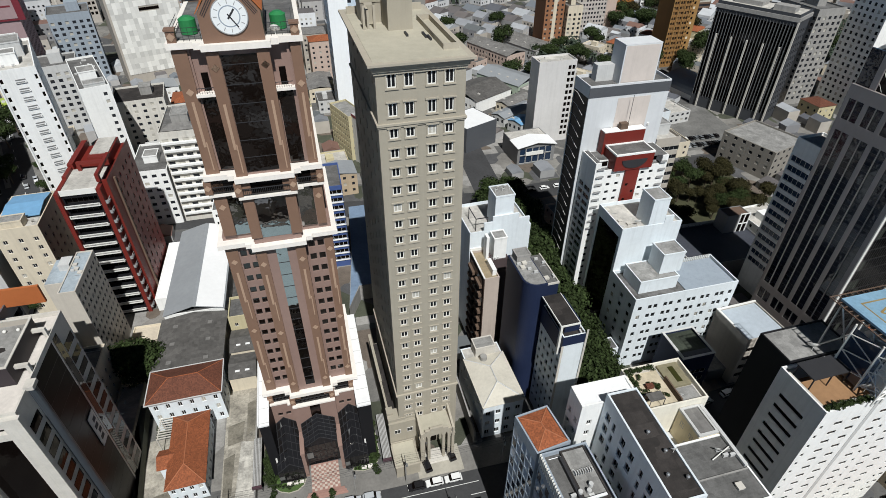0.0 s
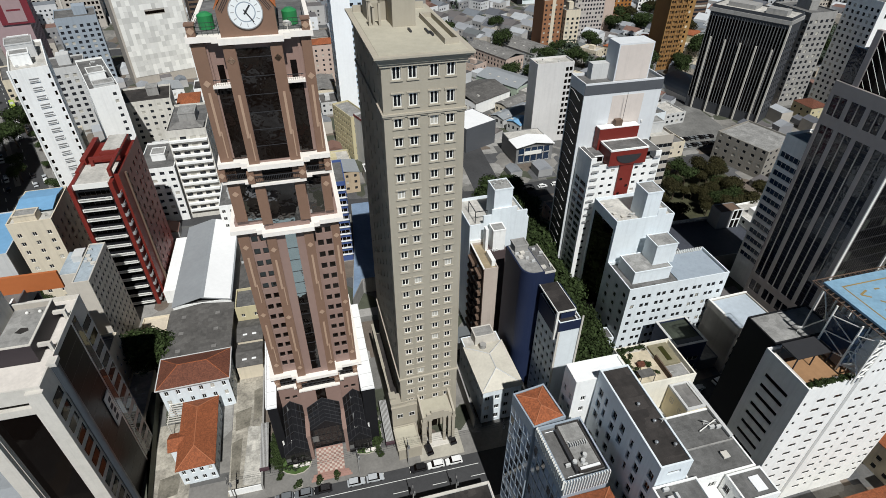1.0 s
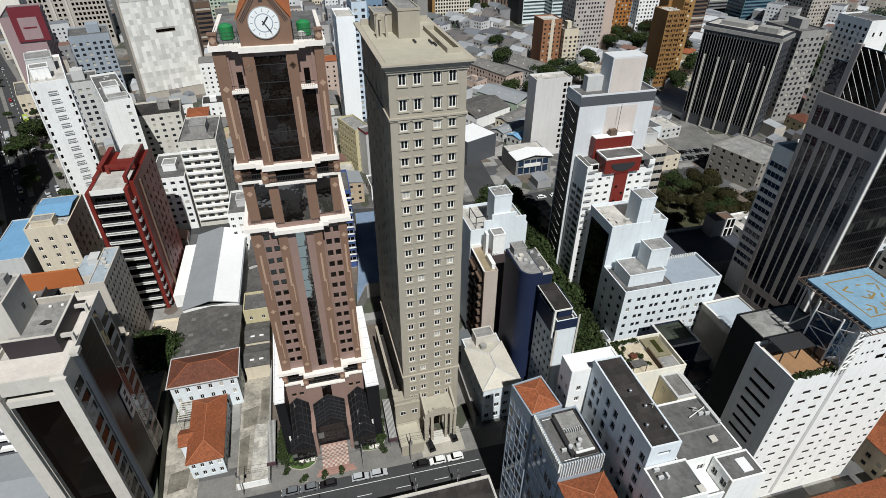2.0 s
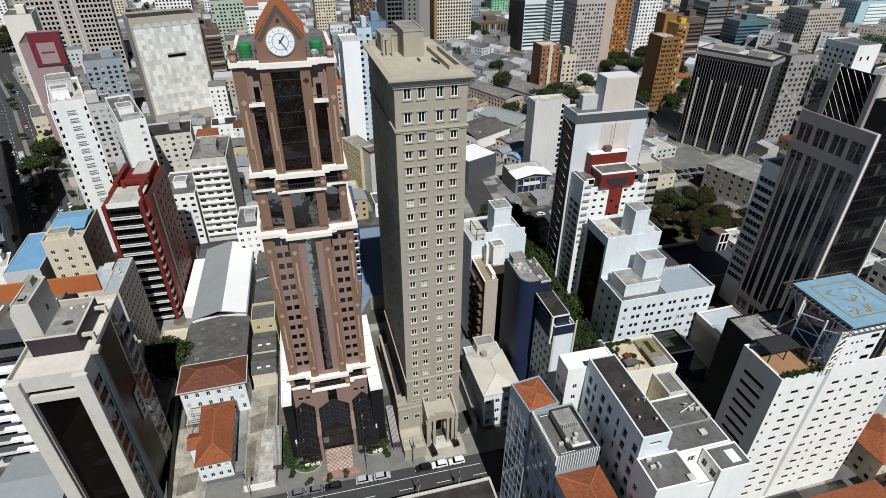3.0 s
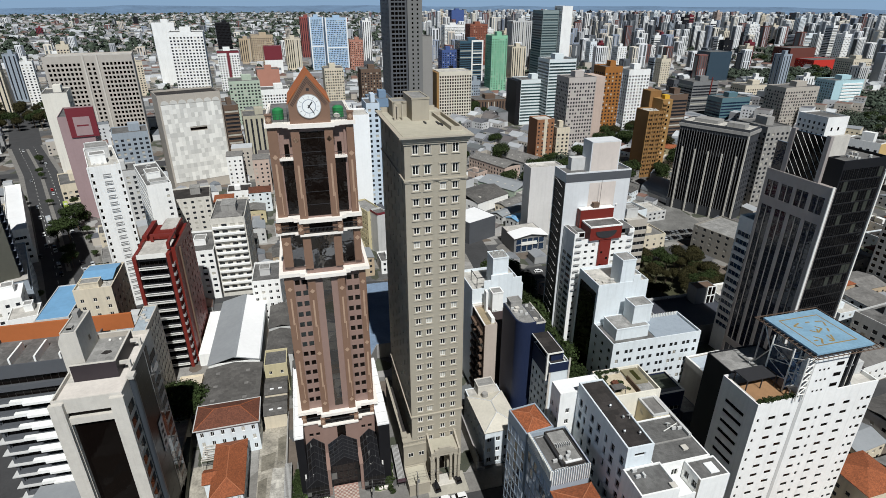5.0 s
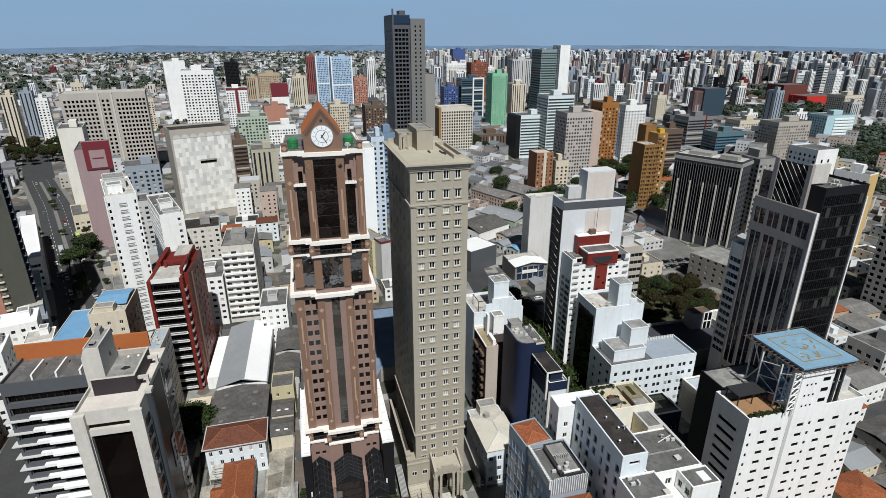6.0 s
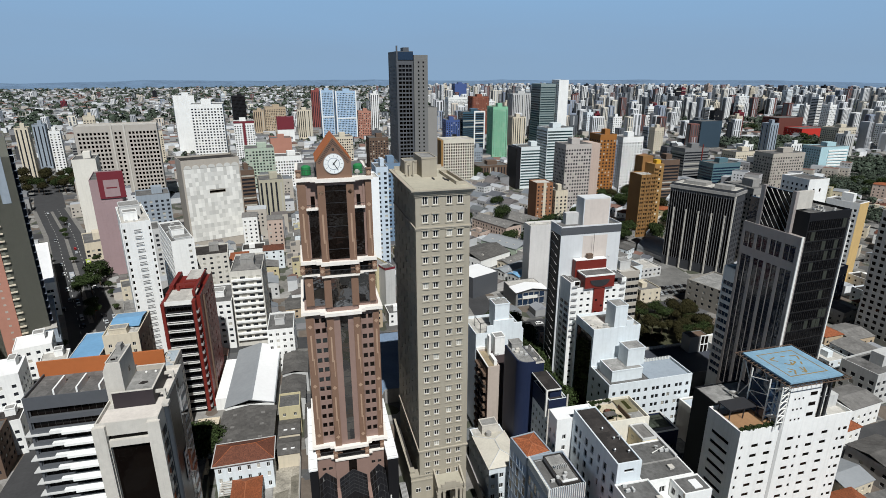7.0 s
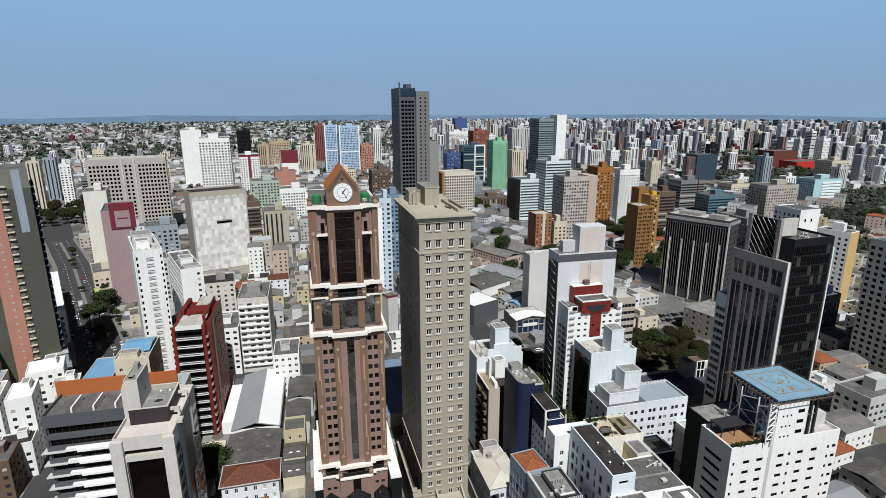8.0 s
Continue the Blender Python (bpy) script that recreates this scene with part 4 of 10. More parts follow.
        for i in range(5):
            for j in range(3):
                x_, w_, h_ = a + (b - a) * i / 5, (b - a) / 5, (zf - 2.9) / 3
                pane_at(*(Vector((x_ + w_ * du, yf, 0.2 + h_ * (j + dv))) for du, dv in ((0, 0), (1, 0), (1, 1), (0, 1))))
        part("hall_glazing", bm, HALL_GLASS, root, "dark glass panes of the gabled hall roof")
        bm = bmesh.new()
        for k in range(7):
            q = k / 6
            yy, zz = yf + (yb2 - 0.1 - yf) * q, zf + (zt - zf) * q
            for s in (a, b):
                rod(bm, (s, yy, zz - 2.65), (m, yy, zz + 0.06), 0.08, 4)
                rod(bm, (s, yy, 0.15), (s, yy, zz - 2.6), 0.07, 4)
        for q in (0.0, 0.33, 0.66, 1.0):
            for s in (a, b):
                px, dz = s + (m - s) * q, -2.65 + 2.7 * q
                rod(bm, (px, yf, zf + dz), (px, yb2, zt + dz), 0.06, 4)
        for k in range(1, 5):
            rod(bm, (a + (b - a) * k / 5, yf - 0.03, 0.15), (a + (b - a) * k / 5, yf - 0.03, zf - 2.0), 0.05, 4)
        tagged(part("hall_frame", bm, METAL_DK, root, "thin grey steel glazing bars"), kind="")
        # white strip added to each hall roof as bright clutter
        sk = boxes((m - 0.9, yf + 1.5, zf + 0.4, m - 0.2, yf + 3.4, zf + 0.5))
        part("roof_light", sk, FRAME_WHITE, root)
    for a in (5.05, 13.75):
        part("wall_fin", boxes((a, -9.2, 0, a + 0.8, -3.3, 9.6), (a - 0.1, -9.4, 9.6, a + 0.9, -3.3, 10.0)), GRANITE, root)
    for a, b in ((-2.4, -0.1), (19.5, 22.3)):
        for k in range(7):
            part("roof_seam", boxes((a, -7.2 + k * 4.0, 21.0, b, -7.05 + k * 4.0, 21.06)), PALE_GREY, root)
    return root


clock_tower()
# blocks across the street, mirrored in the coated glass
opp = building("street_hall", -33.9, 6.0, 24.0, 43.0, 17.5, 0, MID_GREY, surface("pale_teal_sheet", (0.46, 0.62, 0.66), rough=0.6, var=0.12), N=[(grid(6, 24, 2.6), [(1.0, 4.0), (6.0, 8.0), (10.0, 12.0), (14.0, 16.0)], "std")], parapet=0.3, label="hall across the street with a pale teal sheet roof", category="hall")
clutter(opp, 2, 2, 22, 40, 17.2, 8, 27)
for x0 in (-26.2, 4.4):
    ramp = thing("ramp_canopy", pose(x0, 76.0, 0.15), "grey slatted canopy over a garage ramp", "canopy", "garage canopies")
    part("canopy_roof", boxes((0, 0, 3.0, 2.0, 13.0, 3.15)), FIBRE, ramp)
    part("canopy_front", boxes((-0.1, -0.4, 2.2, 2.1, 0.0, 3.2)), surface("plum_fascia", (0.07, 0.035, 0.045), var=0.06), ramp, "plum fascia board")
    for k in range(6):
        part("roof_slat", boxes((0.1 + k * 0.33, 0.1, 3.151, 0.2 + k * 0.33, 12.9, 3.25)), PALE_GREY, ramp)
    for py in (0.2, 6.4, 12.6):
        for px in (0.05, 1.85):
            part("canopy_post", boxes((px, py, 0, px + 0.12, py + 0.12, 3.0)), METAL_DK, ramp)

# ---- buildings round the two towers ----


def courtyard_hall():
    """White L-shaped house with hipped tile roofs, and its yard."""
    a = building("white_house", -50.4, 99.3, 17.0, 9.9, 11.3, 1.5, WHITE_BLUE, ROOF_GREY, S=[(grid(6, 17, 1.0), [(1.0, 2.8), (4.7, 6.4), (8.2, 9.9)], "std")], E=[(grid(4, 9.9, 1.0), [(1.0, 2.8), (4.7, 6.4), (8.2, 9.9)], "std")],
                 parapet=0.05, frame=FRAME_WHITE, label="pale blue-white three-storey house with brown tiled hip roof", category="house")
    part("tile_roof", hip_roof(0, 0, 17.0, 9.9, 11.35, 2.6, 0.5), TERRACOTTA_DK, a, "aged brown-red tiled hip roof")
    part("ridge_cap", hip_caps(0, 0, 17.0, 9.9, 11.35, 2.6, 0.5), TERRACOTTA, a)
    part("gutter", boxes((-0.75, -0.75, 11.2, 17.75, -0.5, 11.45), (-0.75, 10.4, 11.2, 17.75, 10.65, 11.45), (-0.75, -0.5, 11.2, -0.5, 10.4, 11.45), (17.5, -0.5, 11.2, 17.75, 10.4, 11.45)), PALE_GREY, a, "pale gutter round the eaves")
    part("eaves_band", boxes((-0.15, -0.15, 10.7, 17.15, 0, 11.2), (17.0, 0, 10.7, 17.15, 9.9, 11.2)), WHITE, a)
    b = building("white_house", -44.2, 77.9, 7.9, 19.4, 6.5, 2.0, WHITE_BLUE, ROOF_GREY, S=[(grid(4, 7.9, 0.9), [(0.9, 2.5), (4.0, 5.5)], "std")], E=[(grid(8, 19.4, 0.9), [(0.9, 2.5), (4.0, 5.5)], "std")],
                 parapet=0.05, label="white two-storey wing with orange tiled hip roof", category="house")
    part("tile_roof", hip_roof(0, 0, 7.9, 19.4, 6.55, 2.4, 0.5), TERRACOTTA, b, "orange-red tiled hip roof")
    part("ridge_cap", hip_caps(0, 0, 7.9, 19.4, 6.55, 2.4, 0.5), TERRACOTTA_LT, b)
    part("side_roof", gable_roof(-2.6, 6.0, 2.0, 10.8, 6.0, 1.5, 0.3, "x"), TERRACOTTA, b, "orange-red tiled side gable")
    part("side_wing", boxes((-2.4, 6.2, 0, -0.01, 10.6, 5.8)), WHITE_BLUE, b)


courtyard_hall()
tagged(new("yard", mesh_of("yard", boxes((-34.0, 72.2, 0.155, -26.0, 112.0, 0.2)), YARD)), "stained pale concrete yard beside the white house", "yard", kind="structure")
tagged(new("yard", mesh_of("yard", boxes((-52.4, 72.2, 0.155, -43.0, 96.5, 0.2)), YARD)), "stained pale concrete back yard", "yard", kind="structure")
tagged(new("passage_roof", mesh_of("passage_roof", prism([(-52.5, 72.3), (-50.7, 72.3), (-54.0, 106), (-56.6, 106), (-52.55, 91.7)], 0, 3.6), surface("mossy_render", (0.10, 0.105, 0.08), var=0.3, scale=1.5))), "mossy grey-green passage wall along the yard", "wall", kind="structure")
tagged(new("street_wall", mesh_of("street_wall", boxes((-33.4, 72.25, 0.15, -26.05, 72.5, 2.3)), WHITE)), "low white painted wall at the yard gate", "wall", kind="structure")
tagged(new("yard_patch", mesh_of("yard_patch", prism([(-30.8, 74.6), (-26.2, 73.4), (-26.4, 90.6), (-29.9, 91.2)], 0.204, 0.225), surface("pale_patched_concrete", (0.42, 0.40, 0.36), var=0.45, scale=2.6, cells=(1.5, 0.2)))), "newer pale concrete patch in the yard", "yard", kind="structure")
for a, b, c, d in ((-33.6, 76.0, -31.6, 88.0), (-33.2, 90.5, -29.6, 97.5), (-28.6, 93.0, -26.6, 104.0), (-50.0, 75.0, -45.6, 81.5)):
    tagged(new("yard_patch", mesh_of("yard_patch", prism([(a, b), (c, b + 0.8), (c + 0.3, d), (a - 0.2, d - 1.0)], 0.204, 0.22), surface("damp_yard_concrete", (0.17, 0.155, 0.125), var=0.5, scale=2.6))), "damp stained patch of yard concrete", "yard", kind="structure")
pale = building("low_block", -61.2, 96.6, 6.0, 16.8, 4.6, 0, CREAM, ROOF_PALE, parapet=0.4, E=[(grid(3, 16.8, 1.2), [(1.2, 2.6)], "std")], label="low pale flat-roofed outbuilding behind the offices", category="building")
clutter(pale, 0.8, 1, 5, 15, 4.2, 5, 61)
perg = thing("pergola", pose(-48.8, 92.2, 0.2), "pale timber pergola between the two white houses", "pergola")
for k in range(9):
    part("slat", boxes((0, 0.2 + k * 0.72, 5.6, 3.9, 0.36 + k * 0.72, 5.85)), CONCRETE_LT, perg)
for x in (0.1, 3.6):
    part("beam", boxes((x, 0, 5.35, x + 0.18, 6.4, 5.6)), CONCRETE_LT, perg)
    for y in (0.1, 6.1):
        part("post", boxes((x, y, 0, x + 0.18, y + 0.18, 5.35)), CONCRETE_LT, perg)
tagged(new("garden_wall", mesh_of("garden_wall", boxes((-26.0, 72.2, 0, -25.6, 112, 2.6)), CONCRETE)), "mossy grey boundary wall", "wall", kind="structure")

hall = building("warehouse", -52.3, 110.5, 18.0, 22.0, 8.6, 0, PALE_GREY, ROOF_GREY, parapet=0.05, label="low warehouse with dark fibre-cement roof and skylights", category="warehouse")
part("sheet_roof", gable_roof(0, 0, 18, 22, 8.6, 1.4, 0.3, "y"), FIBRE_DK, hall, "dark grey corrugated roof")
for i in range(6):
    part("skylight", boxes((3.6 + (i % 2) * 9.6, 3 + (i // 2) * 7, 9.35, 4.9 + (i % 2) * 9.6, 4.2 + (i // 2) * 7, 9.45)), FIBRE, hall)
hall = building("warehouse", -52.0, 133.5, 17.0, 44.0, 9.5, 0, WHITE, ROOF_GREY, parapet=0.05, label="long warehouse with light metal saddle roof, one side white", category="warehouse")
part("sheet_roof", gable_roof(0, 0, 17, 44, 9.5, 2.4, 0.3, "y"), STEEL_SHEET, hall, "grey-white metal saddle roof")
part("roof_sheeting", prism([(9.6, -0.25), (17.2, -0.25), (17.2, 44.2), (9.6, 44.2)], 0, 0.05), ROOF_WHITE, hall).matrix_basis = Matrix.Translation((8.6, 0, 12.02)) @ Matrix.Rotation(math.atan2(2.4, 8.8), 4, "Y") @ Matrix.Translation((-8.6, 0, 0))
for yy, mt, zz in ((108.0, FIBRE_DK, 5.5), (117.0, FIBRE_DK, 6.5)):
    hall = building("shed", -32.8, yy, 7.0, 8.6, zz, 0, CREAM, ROOF_GREY, parapet=0.05, label="small shed with grey curved roof and skylights", category="shed")
    part("sheet_roof", gable_roof(0, 0, 7, 8.6, zz, 1.2, 0.2, "x"), mt, hall)
    for k in (1.6, 4.2):
        part("skylight", boxes((k, 1.6, zz + 0.55, k + 1.2, 2.4, zz + 0.65)), ROOF_WHITE, hall)
building("shed", -33.0, 126.2, 7.5, 9.0, 11.5, 0, YELLOW, ROOF_GREY, label="pale yellow gable-ended outbuilding", category="shed", S=[(grid(2, 7.5, 1.0), [(7.5, 8.8)], "std")])
ap = building("apartment_block", -39.2, 172.0, 11.0, 18.0, 20.3, 0, WHITE, ROOF_GREY, S=[(grid(4, 11, 1.3), floors(2.2, 3.0, 6, 1.3), "std")], E=[(grid(5, 18, 1.2), floors(2.2, 3.0, 6, 1.3), "std")], label="small white apartment block with grey roof", category="building")
roof_box(ap, "tank_room", 3, 6, 19.5, 7, 11, 22.5, PALE_GREY)
for i, (xx, yy, ww, dd, hh) in enumerate(((-33, 136.5, 9, 16, 8), (-33, 153.5, 10, 17, 9), (-24, 113, 4, 20, 7))):
    hb = building("shed", xx, yy, ww, dd, hh, 0, PALE_GREY, ROOF_DARK, parapet=0.05, label="sooty low backyard shed", category="shed")
    part("sheet_roof", gable_roof(0, 0, ww, dd, hh, 1.3, 0.2, "y"), FIBRE_DK, hb)

bt = building("blue_banded_block", -6.0, 157.0, 11.2, 16.0, 33.0, 0, BLUE, ROOF_GREY, S=[([(0.3, 10.9)], floors(3.0, 3.0, 10, 1.5), "rib")], glass=GLASS_BLACK, frame=FRAME_WHITE, label="blue block with white window bands", category="building")
for k in range(10):
    part("window_sill", boxes((0.2, -0.35, 2.7 + 3.0 * k, 11.3, -0.005, 3.0 + 3.0 * k)), WHITE, bt)
deck = thing("blue_deck_hall", pose(0, 0, 0), "low hall with a faded blue flat roof", "hall")
FOOT.append((1.0, 126.0, 17.0, 60.0, 1.0, 0.0))
part("wall", prism([(2.0, 128), (6.3, 137.6), (19.0, 137.6), (19.0, 156.5), (19.0, 186), (7.7, 186), (5.6, 156.5)], 0, 6.0), CONCRETE, deck)
part("roof", prism([(2.2, 128.6), (6.2, 137.9), (18.8, 137.9), (18.8, 185.8), (7.8, 185.8), (5.8, 156.4)], 6.004, 6.2), surface("faded_blue_roof_paint", (0.17, 0.235, 0.33), var=0.2, scale=1.3), deck, "faded blue roof deck")
part("roof_wall", boxes((18.4, 138.0, 6.204, 18.8, 185.6, 7.2)), PALE_GREY, deck)

# concrete and black glass block by the street
mc = building("office_block", -65.6, 67.6, 13.0, 24.0, 51.0, 0.0, CONCRETE_LT, ROOF_PALE, recess=0.9,
              S=[([(2.3, 10.6)], [(1.0, 44.6)], "gl"), ([(2.0, 10.9)], [(46.2, 47.6)], "gl")],
              glass=GLASS_BLACK, frame=FRAME_DARK, parapet=0.9,
              label="office block with pale concrete frame and black glass front", category="building")
head = bmesh.new()
prof = [(0.0, 50.1), (3.9, 50.1), (3.9, 60.6), (0.9, 60.6), (0.0, 58.5)]
near, rear = ([head.verts.new((px, py, pz)) for px, pz in prof] for py in (9.7, 18.6))
head.faces.new(near)
head.faces.new(rear[::-1])
for k in range(5):
    head.faces.new((near[k], rear[k], rear[(k + 1) % 5], near[(k + 1) % 5]))
bmesh.ops.recalc_face_normals(head, faces=head.faces[:])
part("lift_house", head, CONCRETE_LT, mc, "weathered concrete lift house with a sloped corner")
part("lift_roof", boxes((1.1, 10.1, 60.604, 3.6, 18.3, 60.64)), ROOF_CAP, mc)
part("lift_rim", boxes((0.85, 9.65, 60.604, 1.1, 18.65, 60.95), (3.6, 9.65, 60.604, 3.95, 18.65, 60.95), (1.1, 18.3, 60.604, 3.6, 18.65, 60.95)), CONCRETE_LT, mc)
part("roof_hatch", boxes((1.6, 11.0, 60.644, 2.8, 12.2, 61.2)), CONCRETE, mc)
part("vent_box", boxes((1.5, 15.6, 60.644, 2.6, 17.6, 62.2)), CONCRETE, mc)
part("hatch_door", boxes((1.7, 10.94, 60.7, 2.7, 10.995, 61.15)), GLASS_BLACK, mc)
part("side_vent", boxes((3.905, 14.4, 55.6, 3.95, 15.2, 56.8)), GLASS_BLACK, mc)
PLUM = surface("dark_plum_panel", (0.03, 0.022, 0.026), rough=0.6, var=0.1)
part("plant_screen", boxes((1.9, 7.0, 50.1, 10.7, 7.25, 54.2)), PLUM, mc, "dark plum metal screen")
part("plant_screen", boxes((10.45, 7.255, 50.1, 10.7, 19.2, 54.2)), PLUM, mc)
part("screen_cap", boxes((1.8, 6.9, 54.204, 10.8, 7.35, 54.36), (10.4, 7.35, 54.204, 10.8, 19.3, 54.36), (3.95, 18.9, 54.204, 10.4, 19.3, 54.36)), CONCRETE_LT, mc)
part("plant_roof", boxes((1.9, 7.26, 50.1, 3.89, 9.6, 53.0), (3.91, 7.26, 50.1, 10.44, 19.2, 53.0)), ROOF_CAP, mc)
part("plant_wall", boxes((3.95, 18.95, 53.004, 10.4, 19.2, 54.2)), GREY_BE, mc)
part("oil_stain", prism([(6.0, 12.4), (7.2, 11.9), (8.3, 12.6), (7.9, 13.4), (6.7, 13.6)], 53.004, 53.012), ROOF_DARK, mc)
for k in (6.6, 8.8):
    bm = bmesh.new()
    bmesh.ops.create_uvsphere(bm, u_segments=10, v_segments=6, radius=0.32, matrix=Matrix.Translation((k, 17.4, 53.25)))
    part("vent", bm, FRAME_WHITE, mc)
part("roof_screed", boxes((0.4, 0.4, 50.105, 12.6, 6.9, 50.14), (10.9, 6.9, 50.105, 12.6, 23.6, 50.14), (0.4, 19.4, 50.105, 10.9, 23.6, 50.14)), surface("warm_pale_screed", (0.60, 0.555, 0.51), var=0.14, scale=2.0), mc, "pale pinkish screed round the roof plant")
SIDE_GLASS = glazing("dull_smoked_glass", (0.006, 0.005, 0.004), rough=0.32, pale_panes=0.0, spec=0.1, wave=0.02)
part("side_glass", boxes((13.004, 6.7, 0.4, 13.06, 16.6, 49.8)), SIDE_GLASS, mc, "black glass side wall")
part("side_glass", boxes((13.004, 17.2, 0.4, 13.06, 19.0, 49.8)), GLASS_BROWN, mc)
part("glass_rail", boxes((13.062, 6.7, 0.4, 13.14, 6.85, 49.8)), METAL, mc)
part("glass_rail", boxes((13.062, 16.5, 0.4, 13.14, 16.75, 49.8)), METAL, mc)
for k in range(13):
    part("side_window", boxes((13.004, 0.7, 1.0 + 3.6 * k, 13.05, 4.3, 3.2 + 3.6 * k)), GLASS_BLACK, mc)
    part("side_window", boxes((13.004, 19.4, 1.0 + 3.6 * k, 13.05, 23.4, 3.0 + 3.6 * k)), GLASS_BLACK, mc)
    part("glass_line", boxes((13.061, 6.86, 3.4 + 3.6 * k, 13.08, 16.5, 3.48 + 3.6 * k)), FRAME_DARK, mc)
part("corner_fin", boxes((-0.4, -0.9, 0, 2.2, -0.005, 50.4), (10.7, -0.9, 0, 13.4, -0.005, 50.4)), CONCRETE_LT, mc)
bm = bmesh.new()
tube(bm, 13.35, 5.6, 2.0, 50.6, 0.75, sides=14)
part("glass_drum", bm, surface("slate_drum", (0.045, 0.052, 0.062), rough=0.35, var=0.08), mc, "dark half-round shaft up the side wall")
part("drum_cap", boxes((12.7, 4.6, 50.605, 14.2, 6.6, 51.4)), CONCRETE_LT, mc)
part("signboard", boxes((13.15, 13.2, 22.0, 13.3, 16.0, 31.0)), FRAME_WHITE, mc, "white signboard on the glass")
for k in range(4):
    part("sign_bar", boxes((13.302, 13.8 + 0.5 * (k % 2), 23.4 + 1.7 * k, 13.33, 15.2 + 0.3 * (k % 2), 24.5 + 1.7 * k)), METAL_DK, mc)
for k in (8.5, 17.0):
    part("roof_beam", boxes((10.21, k, 52.2, 12.9, k + 0.6, 52.9), (12.3, k, 50.1, 12.9, k + 0.6, 52.2)), CONCRETE_LT, mc)
st = building("office_block", -88.5, 87.0, 22.8, 16.0, 48.5, 0.0, DARK_GREY, ROOF_GREY, recess=0.9, S=[([(0.6, 22.2)], floors(3.2, 3.6, 12, 2.2), "rib")], E=[([(0.5, 15.5)], floors(3.2, 3.6, 12, 2.2), "rib")], W=[([(0.5, 15.5)], floors(3.2, 3.6, 12, 2.2), "rib")],
              glass=GLASS_BLACK, frame=FRAME_DARK, label="office block with white stepped sun-shade bands over black glass", category="building")
for k in range(11):
    z = 2.0 + k * 3.6
    part("shade_band", boxes((4.6, -1.0, z + 0.15, 22.6, -0.005, z + 1.05), (7.4, -1.5, z - 0.05, 22.6, -1.0, z + 0.62)), WHITE, st)
part("top_wall", boxes((-1.0, 12.0, 47.7, 30.0, 12.6, 52.0)), RUST, st, "rust-orange parapet wall")
for k in range(4):
    part("fin", boxes((6.5 + k * 5.2, 1.0, 47.7, 6.9 + k * 5.2, 8.0, 49.6)), WHITE, st)
for k in range(10):
    part("balcony_slab", boxes((-1.2, -0.8, 5.45 + 3.6 * k, 4.4, -0.005, 5.7 + 3.6 * k), (-1.2, -0.005, 5.45 + 3.6 * k, -0.005, 15.0, 5.7 + 3.6 * k)), PALE_GREY, st)

bg = building("apartment_block", -69.3, 122.6, 4.2, 17.8, 31.5, 0, surface("grey_cream_render", (0.52, 0.48, 0.42), var=0.08, streak=0.12), surface("blue_grey_roof", (0.33, 0.38, 0.42), var=0.25, scale=2.0), E=[(grid(9, 17.8, 1.1), floors(3, 2.55, 11, 1.3), "std")], frame=FRAME_GREY, parapet=0.3, label="slim cream apartment block with a gridded side facade", category="building")
clutter(bg, 0.6, 1, 3.6, 16, 31.2, 6, 3)
part("west_wing", boxes((-5.8, 7.0, 0, -0.005, 17.8, 29.5)), bpy.data.materials["grey_cream_render"], bg)
part("wing_roof", boxes((-5.6, 7.2, 29.505, -0.01, 17.6, 29.7)), bpy.data.materials["blue_grey_roof"], bg)
part("wing_tank", boxes((-3.2, 12.0, 29.705, -0.4, 16.0, 31.6)), PALE_GREY, bg)
cy = building("cream_outbuilding", -62.4, 126.0, 7.6, 11.0, 4.0, 0, CREAM, surface("cream_screed", (0.55, 0.48, 0.38), var=0.15, scale=2), parapet=0.5, label="low cream outbuilding with a flat cream roof", category="outbuilding")
building("white_yard_roof", -58.0, 147.5, 5.4, 31.0, 5.0, 0, WHITE, ROOF_WHITE, parapet=0.15, label="long low outbuilding with a white roof", category="outbuilding")
FOOT.append((-71.4, 146.9, 13.4, 30.6, 1.0, 0.0))
lb = building("low_block", -74.0, 103.5, 12.0, 14.0, 17.0, 0, CREAM, ROOF_GREY, E=[(grid(4, 14, 1.1), floors(3, 3.0, 4, 1.3), "std")], label="low cream block squeezed behind the offices", category="building")
clutter(lb, 1, 1, 11, 13, 16.2, 6, 43)

red = thing("red_building", pose(-71.4, 147.5, 0), "dark red apartment tower with black and white balcony bands", "building")
sh = Shell()
sh.wall((1.2, 0.6), (1, 0), (0, -1), 0, 45.0, 9.8, [([(0.5, 9.3)], floors(2.4, 3.3, 13, 2.0), "rib")], 1.1)
placed("front_wall", sh.mesh("front_wall", BLACK), red, Matrix())
for p, turn, ww, hh, kind in sh.panes:
    placed("window", window_mesh(kind, ww, hh, FRAME_DARK, GLASS_BLACK), red, pose(*p, 0, 0, turn))
rail = mesh_of("balcony_rail", boxes((1.4, -0.4, 0, 10.8, -0.25, 0.25), (1.4, -0.4, 0.75, 10.8, -0.25, 1.0), (1.4, -0.4, 0.25, 1.65, -0.25, 0.75), (10.55, -0.4, 0.25, 10.8, -0.25, 0.75), (1.4, -0.25, -0.15, 10.8, 0.59, 0.02)), FRAME_WHITE)
for k in range(13):
    placed("balcony_rail", rail, red, pose(0, 0, 1.6 + 3.3 * k))
sh = Shell()
sh.wall((13.6, 4.0), (0, 1), (1, 0), 0, 47.0, 26.0, [([(5.6, 7.2), (9.6, 10.8), (14.0, 15.2), (17.6, 18.8), (22, 23.2)], floors(2.4, 3.3, 13, 1.5), "std")], 0.25)
